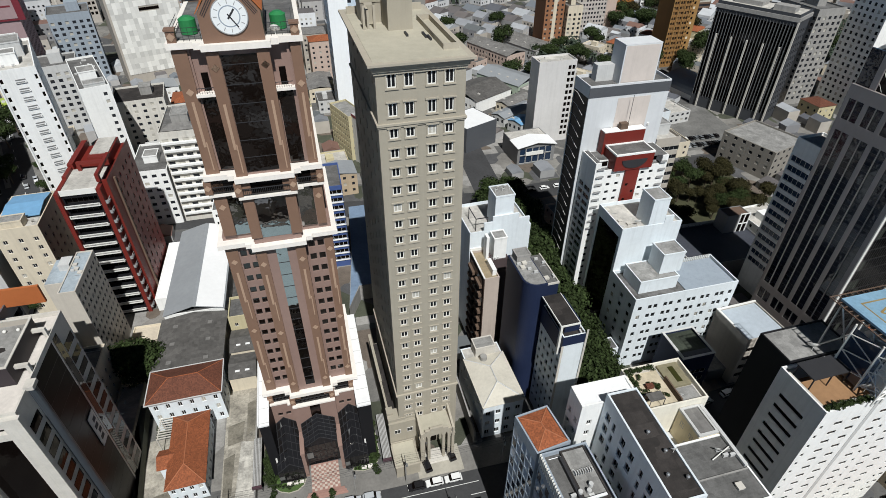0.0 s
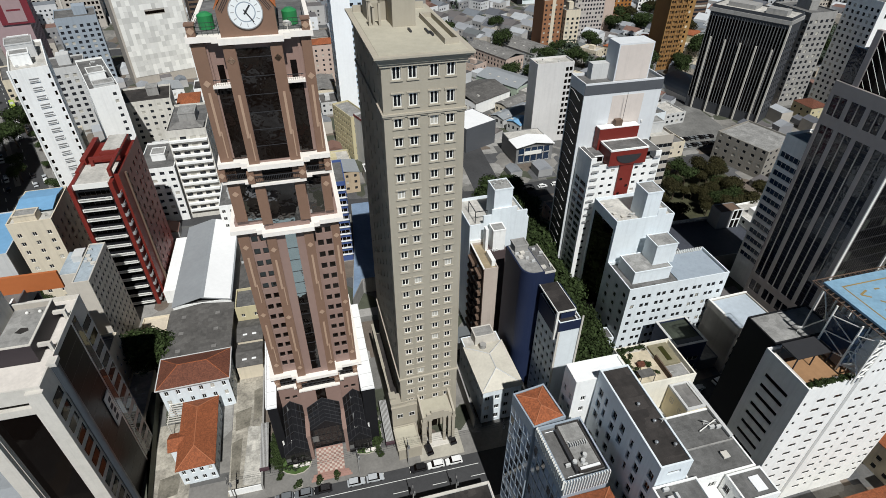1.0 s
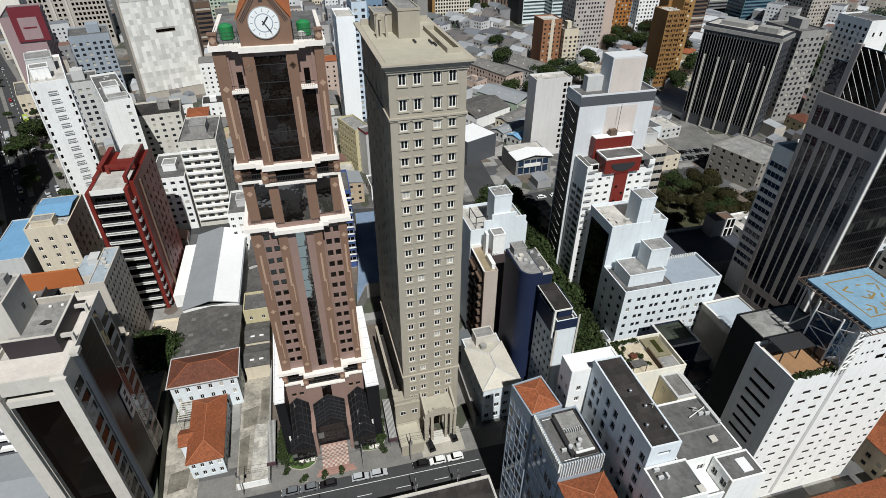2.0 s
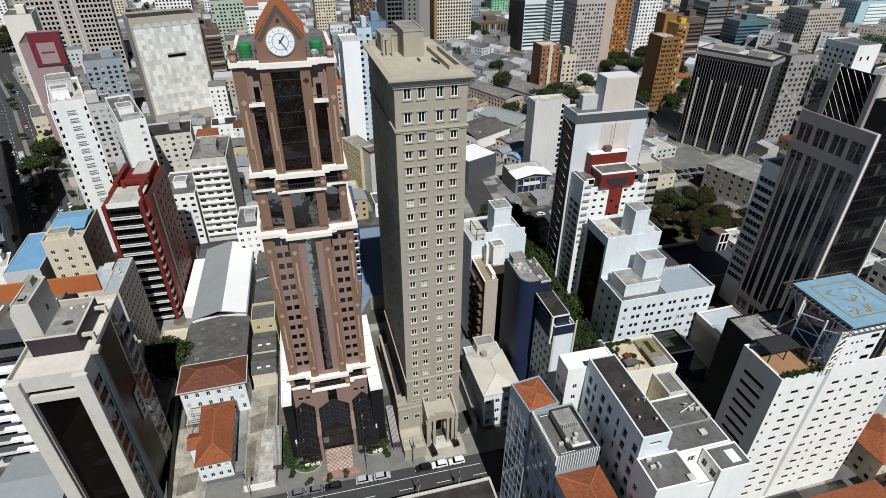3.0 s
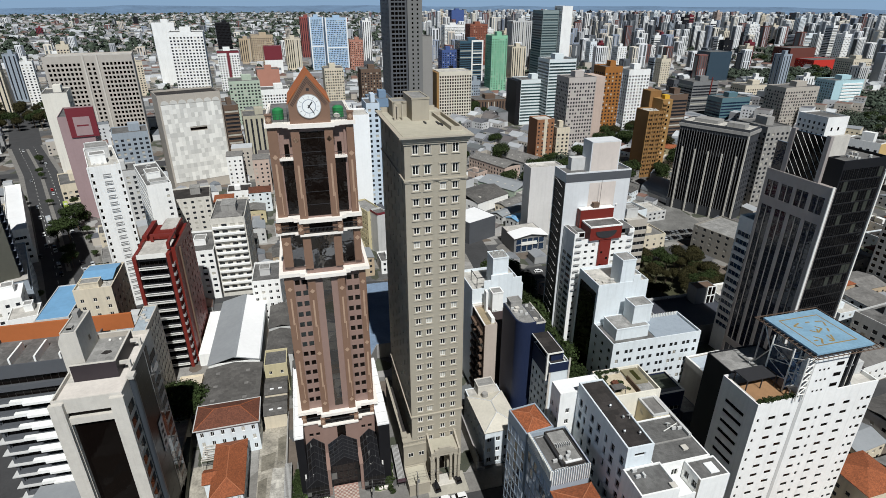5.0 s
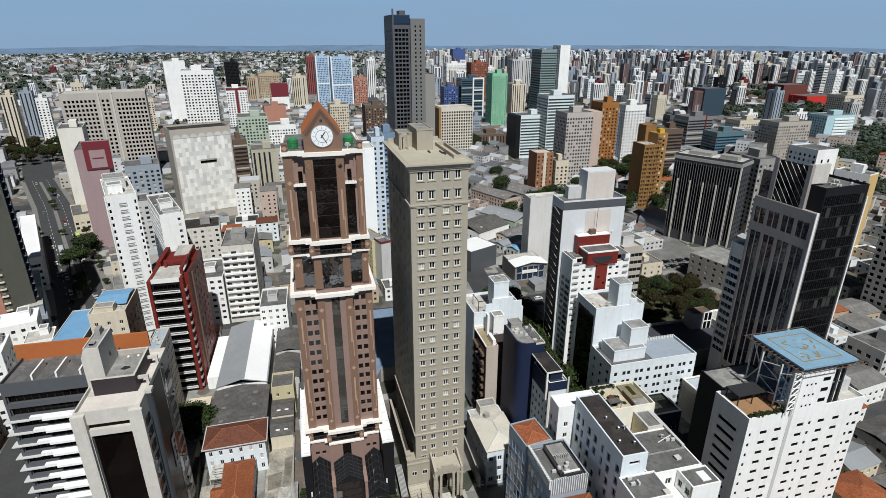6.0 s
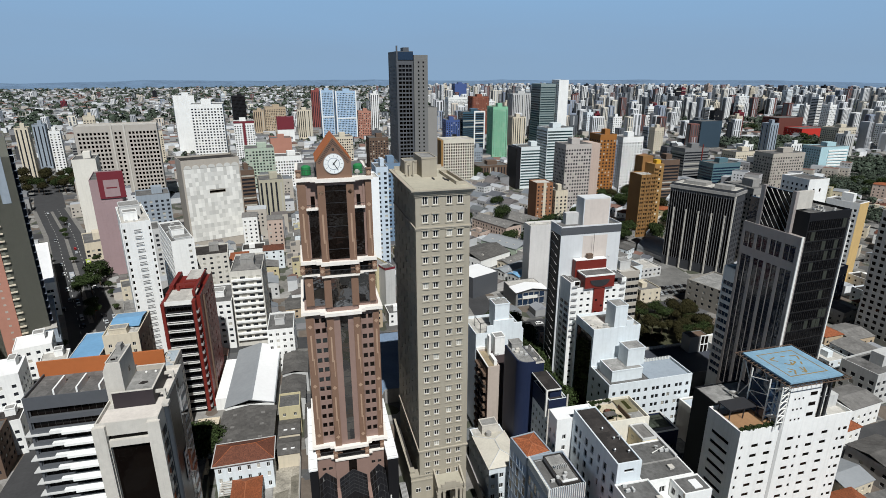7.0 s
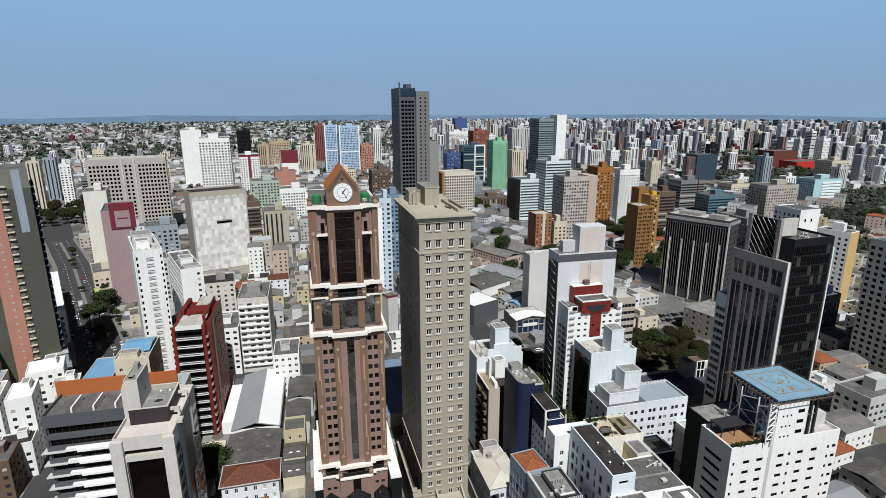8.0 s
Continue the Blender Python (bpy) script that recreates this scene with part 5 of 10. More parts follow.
placed("side_wall", sh.mesh("side_wall", RED), red, Matrix())
for p, turn, ww, hh, kind in sh.panes:
    placed("window", window_mesh(kind, ww, hh, FRAME_GREY, GLASS), red, pose(*p, 0, 0, turn))
part("core", boxes((0.6, 1.8, 0, 11.9, 30.0, 45.6), (11.9, 4.1, 0, 13.3, 30.0, 45.6)), RED, red)
part("pier", boxes((0, -0.6, 0, 1.2, 8, 46.2), (11.0, 0.3, 0, 12.2, 4.0, 46.2), (12.2, 3.3, 0, 13.6, 4.0, 47.0)), RED, red)
# return of the white front rails, greyed to carry this side's shade
wrap = mesh_of("side_rail", boxes((12.25, 0.4, 0, 12.95, 0.55, 1.0), (12.8, 0.55, 0, 12.95, 3.1, 0.22), (12.8, 0.55, 0.75, 12.95, 3.1, 1.0), (12.25, 0.55, -0.15, 12.95, 3.1, 0.0)), FRAME_GREY)
for k in range(13):
    placed("side_rail", wrap, red, pose(0, 0, 1.6 + 3.3 * k))
part("stair_fin", boxes((13.6, 8.2, 0, 14.2, 9.0, 45)), BROWN, red)
part("roof", boxes((1.0, 1.2, 45.6, 11.4, 14, 45.9)), ROOF_PALE, red)
part("tower_head", boxes((5.4, 16, 45.6, 11.6, 29, 48.2)), RED, red)
part("head_roof", boxes((5.8, 18, 48.205, 11.2, 28.6, 48.5)), ROOF_PALE, red)
part("crown_frame", boxes((11.2, 2.5, 47.0, 12.2, 3.7, 49.4), (11.2, 3.7, 48.6, 12.2, 16, 49.4), (3.2, 12.5, 45.9, 4.2, 13.5, 48.6), (4.2, 12.5, 47.8, 11.2, 13.5, 48.6)), RED, red)
part("parapet_step", boxes((0, 8, 44, 1.2, 14, 46.8), (0, 14, 44, 1.6, 30, 47.6)), RED, red)
part("white_parapet", boxes((1.25, 0.2, 45.0, 10.95, 0.5, 46.6)), FRAME_WHITE, red)
red.scale = (0.93, 1.0, 1.0)

cr = building("apartment_block", -94.6, 154.0, 12.0, 20.0, 33.0, 3, CREAM, ROOF_PALE, S=[(grid(3, 12, 1.2), floors(3, 3.1, 9, 1.4), "std")], E=[(grid(5, 20, 1.2), floors(3, 3.1, 9, 1.4), "std")], label="cream apartment block with blue sheet roof", category="building")
part("blue_roof", gable_roof(1, 6, 11, 19, 33.2, 1.0, 0.2, "x"), ROOF_BLUE, cr, "blue corrugated roof")
roof_box(cr, "tank_room", 2, 1, 32.2, 8, 5, 34.6, CREAM)
dish(cr, 9.5, 3, 32.2, 0.9, 160)
lower = building("annex", -108.0, 152.0, 10.5, 26.0, 24.0, 3, PALE_GREY, ROOF_BLUE, parapet=0.3, label="lower annex with a blue sheet roof", category="building")

wl = building("apartment_tower", -96.3, 199.2, 11.2, 36.0, 63.5, 20, WHITE, ROOF_PALE, S=[([(0.35, 1.25), (10.0, 10.8)], floors(3.2, 2.95, 20, 1.6), "gl")], E=[([(0.6, 1.7), (2.6, 3.7), (6.0, 7.6), (10.0, 11.6)], floors(3.2, 2.95, 20, 1.7), "gl")], frame=FRAME_WHITE, glass=GLASS_BLACK,
              label="tall white apartment slab with small balconies down its front", category="tower")
balc = mesh_of("balcony", boxes((-1.5, -0.28, 0, 1.5, -0.005, 0.14), (-1.5, -0.28, 0.14, -1.42, -0.2, 0.8), (1.42, -0.28, 0.14, 1.5, -0.2, 0.8)), PALE_GREY)
# two thin grey bars a floor draw the dark dashes behind each balcony
dash_ = mesh_of("balcony_door", boxes((-1.4, -0.06, 0.9, 1.4, -0.004, 1.3), (-1.4, -0.06, 0.2, 1.1, -0.004, 0.5)), MID_GREY)
for k in range(20):
    placed("balcony", balc, wl, pose(5.8, 0, 2.7 + 2.95 * k))
    placed("balcony_door", dash_, wl, pose(5.8, 0, 2.7 + 2.95 * k))
part("balcony_fin", boxes((-0.5, -0.4, 0, 0.0, -0.005, 63.6)), WHITE, wl)
roof_box(wl, "lift_house", 1.5, 7, 62.7, 7, 13, 66.5, WHITE)
roof_box(wl, "tank_room", 0.8, 16, 62.7, 9, 26, 67.5, PALE_GREY)
roof_box(wl, "lift_house", 1.5, 28, 62.7, 8, 34, 66, WHITE)
clutter(wl, 1, 1, 10, 6, 62.7, 5, 52)

lt = building("apartment_tower", -147.7, 184.0, 21.2, 26.0, 101.5, 25, OLIVE, ROOF_GREY, E=[([(1.0, 25.0)], floors(4, 3.05, 31, 1.5), "rib")], S=[([(11.4, 12.7)], floors(4, 3.05, 30, 1.4), "std"), ([(5.3, 5.9)], floors(4, 3.05, 30, 1.0), "gl")], recess=0.3, glass=GLASS_BLACK,
              label="tall olive-grey apartment tower with a pink brick strip", category="tower")
part("brick_strip", boxes((5.0, -0.5, 0, 11.2, -0.005, 98.5)), PINK_BRICK, lt, "pink brick strip")
part("pale_strip", boxes((15.8, -0.2, 76, 18.6, -0.005, 101.3)), BLUE_GREY, lt, "pale grey vertical strip")
slot_ = mesh_of("brick_window", boxes((-0.45, -0.56, 0, 0.45, -0.502, 0.8)), GREY_BE)
ledge_ = mesh_of("balcony", boxes((-1.2, -0.8, 0, 1.0, -0.005, 0.5)), CREAM)
for k in range(31):
    placed("brick_window", slot_, lt, pose(8.4, 0, 4.6 + 3.05 * k))
    placed("balcony", ledge_, lt, pose(12.5, 0, 3.2 + 3.05 * k))
band_ = mesh_of("balcony", boxes((21.205, 1.5, 0, 22.6, 24.5, 0.2), (22.45, 1.5, 0.2, 22.6, 24.5, 1.1)), surface("slate_balcony", (0.13, 0.15, 0.19), var=0.06))
for k in range(31):
    placed("balcony", band_, lt, pose(0, 0, 2.6 + 3.05 * k))
building("white_apartments", -163.0, 179.8, 14.0, 22.0, 88.0, 20, WHITE, ROOF_GREY, S=[([(0.4, 4.4), (5.0, 8.8), (9.4, 13.4)], floors(5, 3.0, 27, 2.0), "grid")], recess=0.8, frame=FRAME_DARK, glass=GLASS_BLACK, label="white apartment tower with deep dark balconies", category="tower")
fr_ = building("low_block", -164.0, 160.0, 24.0, 19.0, 30.0, 20, PALE_GREY, ROOF_PALE, S=[(grid(6, 24, 1.4), floors(3, 3.0, 8, 1.4), "std")], E=[(grid(5, 19, 1.3), floors(3, 3.0, 8, 1.4), "std")], label="pale block with a wide grey terrace roof", category="building", far=True, glass=GLASS_FAR)
clutter(fr_, 2, 2, 22, 17, 29.2, 10, 61)
low_l = building("white_office", -132.0, 186.5, 8.5, 58.0, 18.0, 24, BLUE_GREY, ROOF_PALE, E=[([(1, 57)], floors(3, 3.5, 4, 1.6), "rib")], S=[([(1, 7.5)], floors(3, 3.5, 4, 1.6), "rib")], label="narrow stepped office block along the avenue", category="building")
for k in range(6):
    part("roof_step", boxes((0.6, 2 + k * 4.8, 17.3, 7.9, 5.8 + k * 4.8, 22.0 - k * 0.5)), BLUE_GREY, low_l)
    part("step_roof", boxes((0.4, 1.7 + k * 4.8, 22.005 - k * 0.5, 8.1, 6.0 + k * 4.8, 22.3 - k * 0.5)), ROOF_PALE, low_l)
building("white_office", -160.5, 256.0, 8.3, 88.0, 19.0, 23.5, WHITE, ROOF_WHITE, E=[([(1, 87)], floors(3, 3.5, 4, 1.6), "rib")], S=[([(1, 7)], floors(3, 3.5, 4, 1.6), "rib")], label="long low white office with a bright roof along the avenue", category="building")

ap = building("apartment_block", -55.8, 200.0, 14.0, 26.0, 38.0, 1, surface("soiled_white_render", (0.60, 0.575, 0.52), var=0.10, streak=0.16), ROOF_GREY, S=[(grid(4, 14, 2.2), floors(4, 3.0, 11, 1.3), "std")], E=[(grid(6, 26, 1.4), floors(4, 3.0, 11, 1.3), "std")], W=[(grid(6, 26, 1.4), floors(4, 3.0, 11, 1.3), "std")], label="cream apartment block with balcony bands", category="building", far=True, glass=GLASS_FAR)
for k in range(11):
    part("balcony", boxes((0.4, -1.1, 3.4 + 3 * k, 13.6, -0.005, 4.2 + 3 * k)), WHITE, ap)
roof_box(ap, "tank_room", 4, 8, 37.2, 10, 16, 41, CONCRETE)
part("tile_roof", hip_roof(1, 1, 13, 7, 38.05, 1.6, 0.1), FIBRE, ap)
ap = building("apartment_block", -69.5, 199.0, 13.0, 24.0, 24.0, 1, WHITE, ROOF_GREY, S=[(grid(4, 13, 1.6), floors(3, 3.0, 7, 1.3), "std")], label="white apartment block with a plain grey roof", category="building", far=True, glass=GLASS_FAR)
roof_box(ap, "tank_room", 4, 8, 23.2, 9, 14, 26, WHITE)
ap = building("apartment_block", -88.0, 262.0, 22.0, 20.0, 27.0, 8, bpy.data.materials["soiled_white_render"], ROOF_DARK, S=[(grid(6, 22, 1.5), floors(3, 3.0, 8, 1.3), "std")], W=[(grid(6, 20, 1.5), floors(3, 3.0, 8, 1.3), "std")], label="cream corner block with dark tiled roof", category="building", far=True, glass=GLASS_FAR)
roof_box(ap, "tank_room", 12, 8, 26.2, 17, 14, 30, CONCRETE)
ap = building("apartment_block", -85.5, 228.0, 10.5, 42.0, 46.0, 21, WHITE, ROOF_GREY, S=[(grid(1, 10.5, 1.3, 7.6, 1.2), floors(3, 3.0, 14, 1.3), "gl")], W=[(grid(13, 42, 1.7), floors(3, 3.0, 14, 1.4), "gl")], far=True, glass=GLASS_FAR, label="white apartment block with a blank front strip", category="building")
roof_box(ap, "lift_house", 2, 10, 45.2, 8, 18, 49, WHITE)
roof_box(ap, "tank_room", 2, 1.5, 45.2, 9.5, 7, 46.8, PALE_GREY)
clutter(ap, 1, 20, 9, 40, 45.2, 9, 53)
lo_ = building("apartment_block", -71.0, 224.5, 12.0, 18.0, 16.0, 8, PALE_GREY, ROOF_PALE, S=[(grid(4, 12, 1.4), floors(3, 3.0, 4, 1.3), "std")], label="low grey flat-roofed block beside the cream flats", category="building", far=True, glass=GLASS_FAR)
clutter(lo_, 1, 1, 11, 17, 15.2, 7, 54)

# ---- right of the towers ----
hp = building("pale_house", 30.0, 78.0, 10.5, 19.5, 12.8, 2, WHITE_BLUE, ROOF_PALE, S=[(grid(4, 10.5, 1.3), [(1.2, 3.0), (5.0, 6.6), (8.8, 10.4)], "std")], W=[(grid(7, 19.5, 0.9), [(5.0, 6.3), (8.8, 10.1)], "std")], parapet=0.05, label="pale three-storey house with a cream hipped roof", category="house")
part("hip_roof", hip_roof(0, 0, 10.5, 15.5, 12.85, 1.7, 0.4), surface("cream_roof_paint", (0.56, 0.525, 0.45), var=0.12, scale=2.0), hp, "cream painted hipped roof")
bm = bmesh.new()
for a_, b_ in (((0, 0, 12.95), (5.25, 5.25, 14.62)), ((10.5, 0, 12.95), (5.25, 5.25, 14.62)), ((5.25, 5.25, 14.62), (5.25, 10.3, 14.62)), ((0, 15.5, 12.95), (5.25, 10.3, 14.62)), ((10.5, 15.5, 12.95), (5.25, 10.3, 14.62))):
    rod(bm, a_, b_, 0.16, 5)
part("ridge_cap", bm, PALE_GREY, hp)
roof_box(hp, "tank_room", 3.0, 15.6, 12.8, 8.4, 19.3, 16.0, CONCRETE_LT)
bm = bmesh.new()
tube(bm, 4.6, 13.8, 13.2, 14.9, 0.9)
part("tank", bm, CONCRETE, hp)
tagged(new("garden_wall", mesh_of("garden_wall", boxes((27.6, 77, 0, 28.0, 112, 5.0)), CONCRETE)), "tall grey boundary wall", "wall", kind="structure")

BAND_GLASS = glazing("blue_curtain_glass", (0.02, 0.032, 0.055), rough=0.08, pale_panes=0.62, pale_rgb=(0.27, 0.35, 0.47), wave=0.03, spec=0.5)
orb = building("blue_grey_block", 28.3, 47.0, 6.6, 8.0, 41.3, 8.0, BLUE_GREY, ROOF_GREY, W=[(grid(5, 8.0, 1.42, 0.15), floors(3, 3.0, 12, 2.5), "gl")], glass=BAND_GLASS, frame=BLUE_GREY, parapet=0.4, recess=0.1, label="narrow blue-grey block with an orange tiled roof", category="building")
part("tile_roof", hip_roof(0.4, 0.4, 6.2, 7.6, 41.2, 0.9, 0.0), TERRACOTTA, orb, "bright orange tiled roof")
part("ridge_cap", hip_caps(0.4, 0.4, 6.2, 7.6, 41.2, 0.9, 0.0), TERRACOTTA_LT, orb)
lv = building("louvre_block", 29.1, 35.7, 8.3, 10.8, 39.8, 2.5, BLUE_GREY, ROOF_GREY, W=[(grid(7, 10.8, 1.4, 0.1), floors(3, 3.0, 11, 2.5), "gl")], glass=BAND_GLASS, frame=BLUE_GREY, recess=0.1, parapet=0.9, label="blue-grey block with white louvres round its roof edge", category="building")
for k in range(17):
    part("louvre", boxes((k * 0.5 - 0.05, -0.35, 36.6, k * 0.5 + 0.1, -0.005, 40.1)), FRAME_WHITE, lv)
for k in range(21):
    part("louvre", boxes((-0.35, k * 0.52, 37.8, -0.005, k * 0.52 + 0.15, 40.1)), FRAME_WHITE, lv)
roof_box(lv, "plant_room", 3.4, 1.2, 38.9, 7.6, 10.4, 39.4, ROOF_DARK)
part("roof_duct", boxes((2.7, 1.4, 38.9, 3.2, 9.4, 39.8)), METAL_DK, lv)
for k in range(8):
    part("cooling_fin", boxes((3.8 + k * 0.42, 5.6, 39.65, 3.95 + k * 0.42, 6.3, 40.2)), PALE_GREY, lv)
part("roof_curb", boxes((3.6, 1.4, 39.62, 7.2, 1.8, 39.85)), ROOF_WHITE, lv)
clutter(lv, 0.8, 0.8, 7.4, 10, 38.9, 9, 11)
bm = bmesh.new()
for px, py in ((3.2, 2.9), (4.6, 2.7), (5.4, 3.6)):
    tube(bm, px, py, 39.5, 40.2, 0.38, sides=12)
part("tank", bm, PALE_GREY, lv)
lv.scale = (1.0, 1.0, 1.055)
low_or = building("low_block", 29.5, 22.1, 8.5, 13.4, 37.0, 1.0, BLUE_GREY, ROOF_GREY, W=[(grid(8, 13.4, 1.45, 0.1), floors(12, 3.0, 8, 2.5), "gl")], glass=BAND_GLASS, frame=BLUE_GREY, recess=0.1, parapet=0.05, label="lower block with orange tiled roof", category="building")
part("tile_roof", hip_roof(0, 0, 8.5, 13.4, 37.05, 1.6, 0.2), TERRACOTTA, low_or, "orange tiled hip roof")
part("ridge_cap", hip_caps(0, 0, 8.5, 13.4, 37.05, 1.6, 0.2), TERRACOTTA_LT, low_or)

dk = building("long_white_block", 40.4, 29.9, 5.4, 19.2, 51.0, 0.5, WHITE_BLUE, ROOF_DARK, W=[([(1.2, 2.5), (3.4, 4.2), (6.0, 7.3), (8.6, 9.9), (11.8, 12.6), (14.0, 15.3), (17.2, 18.5)], floors(4, 3.0, 15, 1.9), "std")], S=[([(1.6, 3.8)], [(48.6, 49.4)], "gl")], parapet=0.25, skip=0.08, frame=FRAME_GREY, glass=GLASS_BLACK, recess=0.3, label="long white apartment block with a dark bitumen roof", category="building")
for k, (px, py) in enumerate(((1.6, 4.0), (3.4, 7.5), (2.6, 11.0), (4.2, 3.0))):
    bm = bmesh.new()
    tube(bm, 0, 0, 0, 0.25, 0.16, sides=10)
    bmesh.ops.create_uvsphere(bm, u_segments=10, v_segments=6, radius=0.3, matrix=Matrix.Translation((0, 0, 0.5)))
    placed("vent", mesh_of("vent", bm, METAL), dk, pose(px, py, 50.75))
building("white_block_end", 36.3, 49.2, 10.3, 4.4, 48.6, 0.5, WHITE, ROOF_WHITE, W=[(grid(2, 4.4, 0.9), floors(4, 3.0, 14, 1.3), "std")], S=[(grid(1, 10.3, 0.9, 1.6, 7.8), floors(4, 3.0, 14, 1.3), "std")], parapet=0.4, label="white end block with pale screed roof", category="building")
tr = building("terrace_block", 46.9, 46.4, 11.6, 9.0, 48.0, 0.5, surface("pale_cream_wall", (0.74, 0.70, 0.60), var=0.08, streak=0.12), ROOF_PALE, parapet=1.0, label="cream block with a planted roof terrace", category="building")
SHEET_ROOF = surface("ribbed_grey_sheet", (0.115, 0.113, 0.11), var=0.35, scale=1.6, bump=0.3, cells=(0.8, 0.12))
cg = building("grey_roof_block", 46.2, 29.2, 11.9, 11.4, 46.0, 1.0, WHITE, SHEET_ROOF, S=[([(1.2, 2.6), (4.0, 5.4)], [(42.6, 44.2)], "std")], parapet=0.2, label="white block with a stained grey concrete roof", category="building")
for k in range(24):
    part("roof_rib", boxes((0.35, 0.4 + k * 0.46, 45.8, 11.5, 0.48 + k * 0.46, 45.83)), SHEET_ROOF, cg)
part("roof_kerb", boxes((0.3, 4.9, 45.8, 11.5, 5.1, 46.05)), CONCRETE, cg)
part("low_ledge", boxes((0.0, -4.6, 0, 6.1, -0.005, 42.0), (0.0, -4.6, 42.0, 6.1, -4.3, 42.8)), WHITE, cg, "lower white ledge beside the wing")
part("light_well", boxes((0.0, 11.405, 0, 7.3, 17.0, 40.0)), PALE_GREY, cg, "floor of the light well")
WELL = surface("pale_yellow_well_wall", (0.62, 0.53, 0.36), var=0.08, streak=0.14)
part("stair_box", boxes((7.305, 11.405, 0, 11.0, 17.0, 46.2)), WELL, cg, "cream stair box beside the light well")
part("box_roof", boxes((7.8, 11.9, 46.204, 10.4, 16.5, 46.6)), FIBRE, cg, "grey corrugated sheet over the stair box")
part("box_rim", boxes((7.25, 11.4, 46.204, 7.7, 17.0, 46.7), (10.5, 11.4, 46.204, 10.9, 17.0, 46.7), (7.7, 11.4, 46.204, 10.5, 11.8, 46.7), (7.7, 16.6, 46.204, 10.5, 17.0, 46.7)), PALE_GREY, cg)
for q_, r_ in ((12.9, 43.6), (13.3, 41.0), (15.3, 43.8)):
    placed("window", window_mesh("std", 0.9, 1.2, FRAME_GREY, GLASS_BLACK), cg, pose(7.28, q_, r_, 0, 0, 270))
part("side_gutter", boxes((11.1, 5.3, 46.0, 11.7, 17.0, 46.5)), PALE_GREY, cg)
dish(cg, 1.4, 7.2, 45.84, 0.55, 170)
dish(cg, 8.6, 8.7, 45.84, 0.6, 150)
dish(dk, 4.6, 7.2, 50.75, 0.6, 165)
bm = bmesh.new()
rod(bm, (7.0, 7.5, 46.1), (11.0, 8.9, 46.1), 0.1, 6)
part("roof_pipe", bm, FRAME_WHITE, cg)
clutter(cg, 8.0, 1.4, 11, 9, 45.84, 4, 91)
cw = building("white_block_wing", 52.5, 24.5, 6.2, 4.6, 46.0, 1.0, WHITE, SHEET_ROOF, W=[([(0.6, 1.7), (2.7, 3.9)], floors(25, 3.0, 7, 1.5), "std")], parapet=0.2, glass=GLASS_BLACK, frame=FRAME_GREY, label="white street wing with a grey ribbed roof", category="building")
part("side_paint", boxes((-0.05, 0.02, 0.0, -0.004, 0.55, 45.9)), GREY_BE, cw)
part("roof_hatch", boxes((3.0, 1.0, 45.8, 4.8, 3.4, 46.0)), ROOF_WHITE, cw)
fs = building("white_block_stub", 40.0, 23.5, 7.6, 6.2, 46.4, 0.5, WHITE, SHEET_ROOF, W=[(grid(2, 6.2, 1.0), floors(4, 3.0, 13, 1.4), "std")], parapet=0.3, label="white stair block with grey roof", category="building")
clutter(fs, 0.8, 0.8, 7, 5.4, 46.1, 4, 15)
part("terrace_floor", boxes((0.4, 0.4, 47.004, 6.6, 8.6, 47.05)), surface("sand_tile_terrace", (0.52, 0.45, 0.33), var=0.14, scale=2.5, cells=(0.6, 0.1)), tr, "sand-coloured tiled terrace floor")
part("terrace_wall", boxes((6.6, 0.4, 47.0, 6.85, 5.6, 48.3)), BROWN, tr, "brown terrace screen")
part("terrace_wall", boxes((0.4, 2.6, 47.05, 2.2, 2.8, 48.2)), BROWN, tr, "brown terrace screen")
part("pond_deck", boxes((6.9, 3.6, 47.0, 10.9, 8.6, 47.5)), surface("olive_screed", (0.23, 0.205, 0.13), var=0.2, scale=2), tr, "olive raised roof slab")
part("skylight", boxes((8.6, 4.4, 47.504, 9.6, 7.8, 47.6)), surface("dark_olive_glass", (0.04, 0.04, 0.012), rough=0.3, var=0.1), tr, "dark olive skylight strip")
part("lower_slab", boxes((6.9, 0.5, 47.0, 10.9, 3.4, 47.2)), ROOF_CAP, tr)
part("canopy", boxes((0.6, 0.6, 49.2, 3.4, 2.3, 49.3), (0.6, 0.6, 47.05, 0.7, 0.7, 49.2), (3.3, 0.6, 47.05, 3.4, 0.7, 49.2), (0.6, 2.2, 47.05, 0.7, 2.3, 49.2), (3.3, 2.2, 47.05, 3.4, 2.3, 49.2)), FIBRE_DK, tr)
part("terrace_table", boxes((2.6, 4.4, 47.05, 4.0, 5.2, 47.8)), TERRACOTTA_DK, tr)
part("planter", boxes((0.5, 8.0, 47.05, 6.2, 8.5, 47.6), (0.5, 3.0, 47.05, 1.0, 7.9, 47.6)), CONCRETE_LT, tr)
dish(tr, 7.4, 1.6, 47.2, 0.5, 160)

# white hotel with helipad
wt = building("helipad_hotel", 79.5, 41.0, 33.6, 10.8, 44.0, 1.5, WHITE, ROOF_PALE, parapet=1.0, recess=0.16, frame=FRAME_DARK, glass=GLASS_BLACK,
              S=[([(0.9, 1.5), (4.0, 5.9), (8.0, 9.9), (14.5, 16.4), (17.8, 18.5), (20.6, 22.5), (25.0, 26.9), (30.2, 30.9), (31.8, 33.0)], floors(4.0, 2.9, 13, 0.95), "gl")],
              W=[([(2.2, 8.0)], floors(6.2, 2.9, 12, 0.95), "gl")],
              label="white hotel with small windows, roof terrace and helipad", category="building")
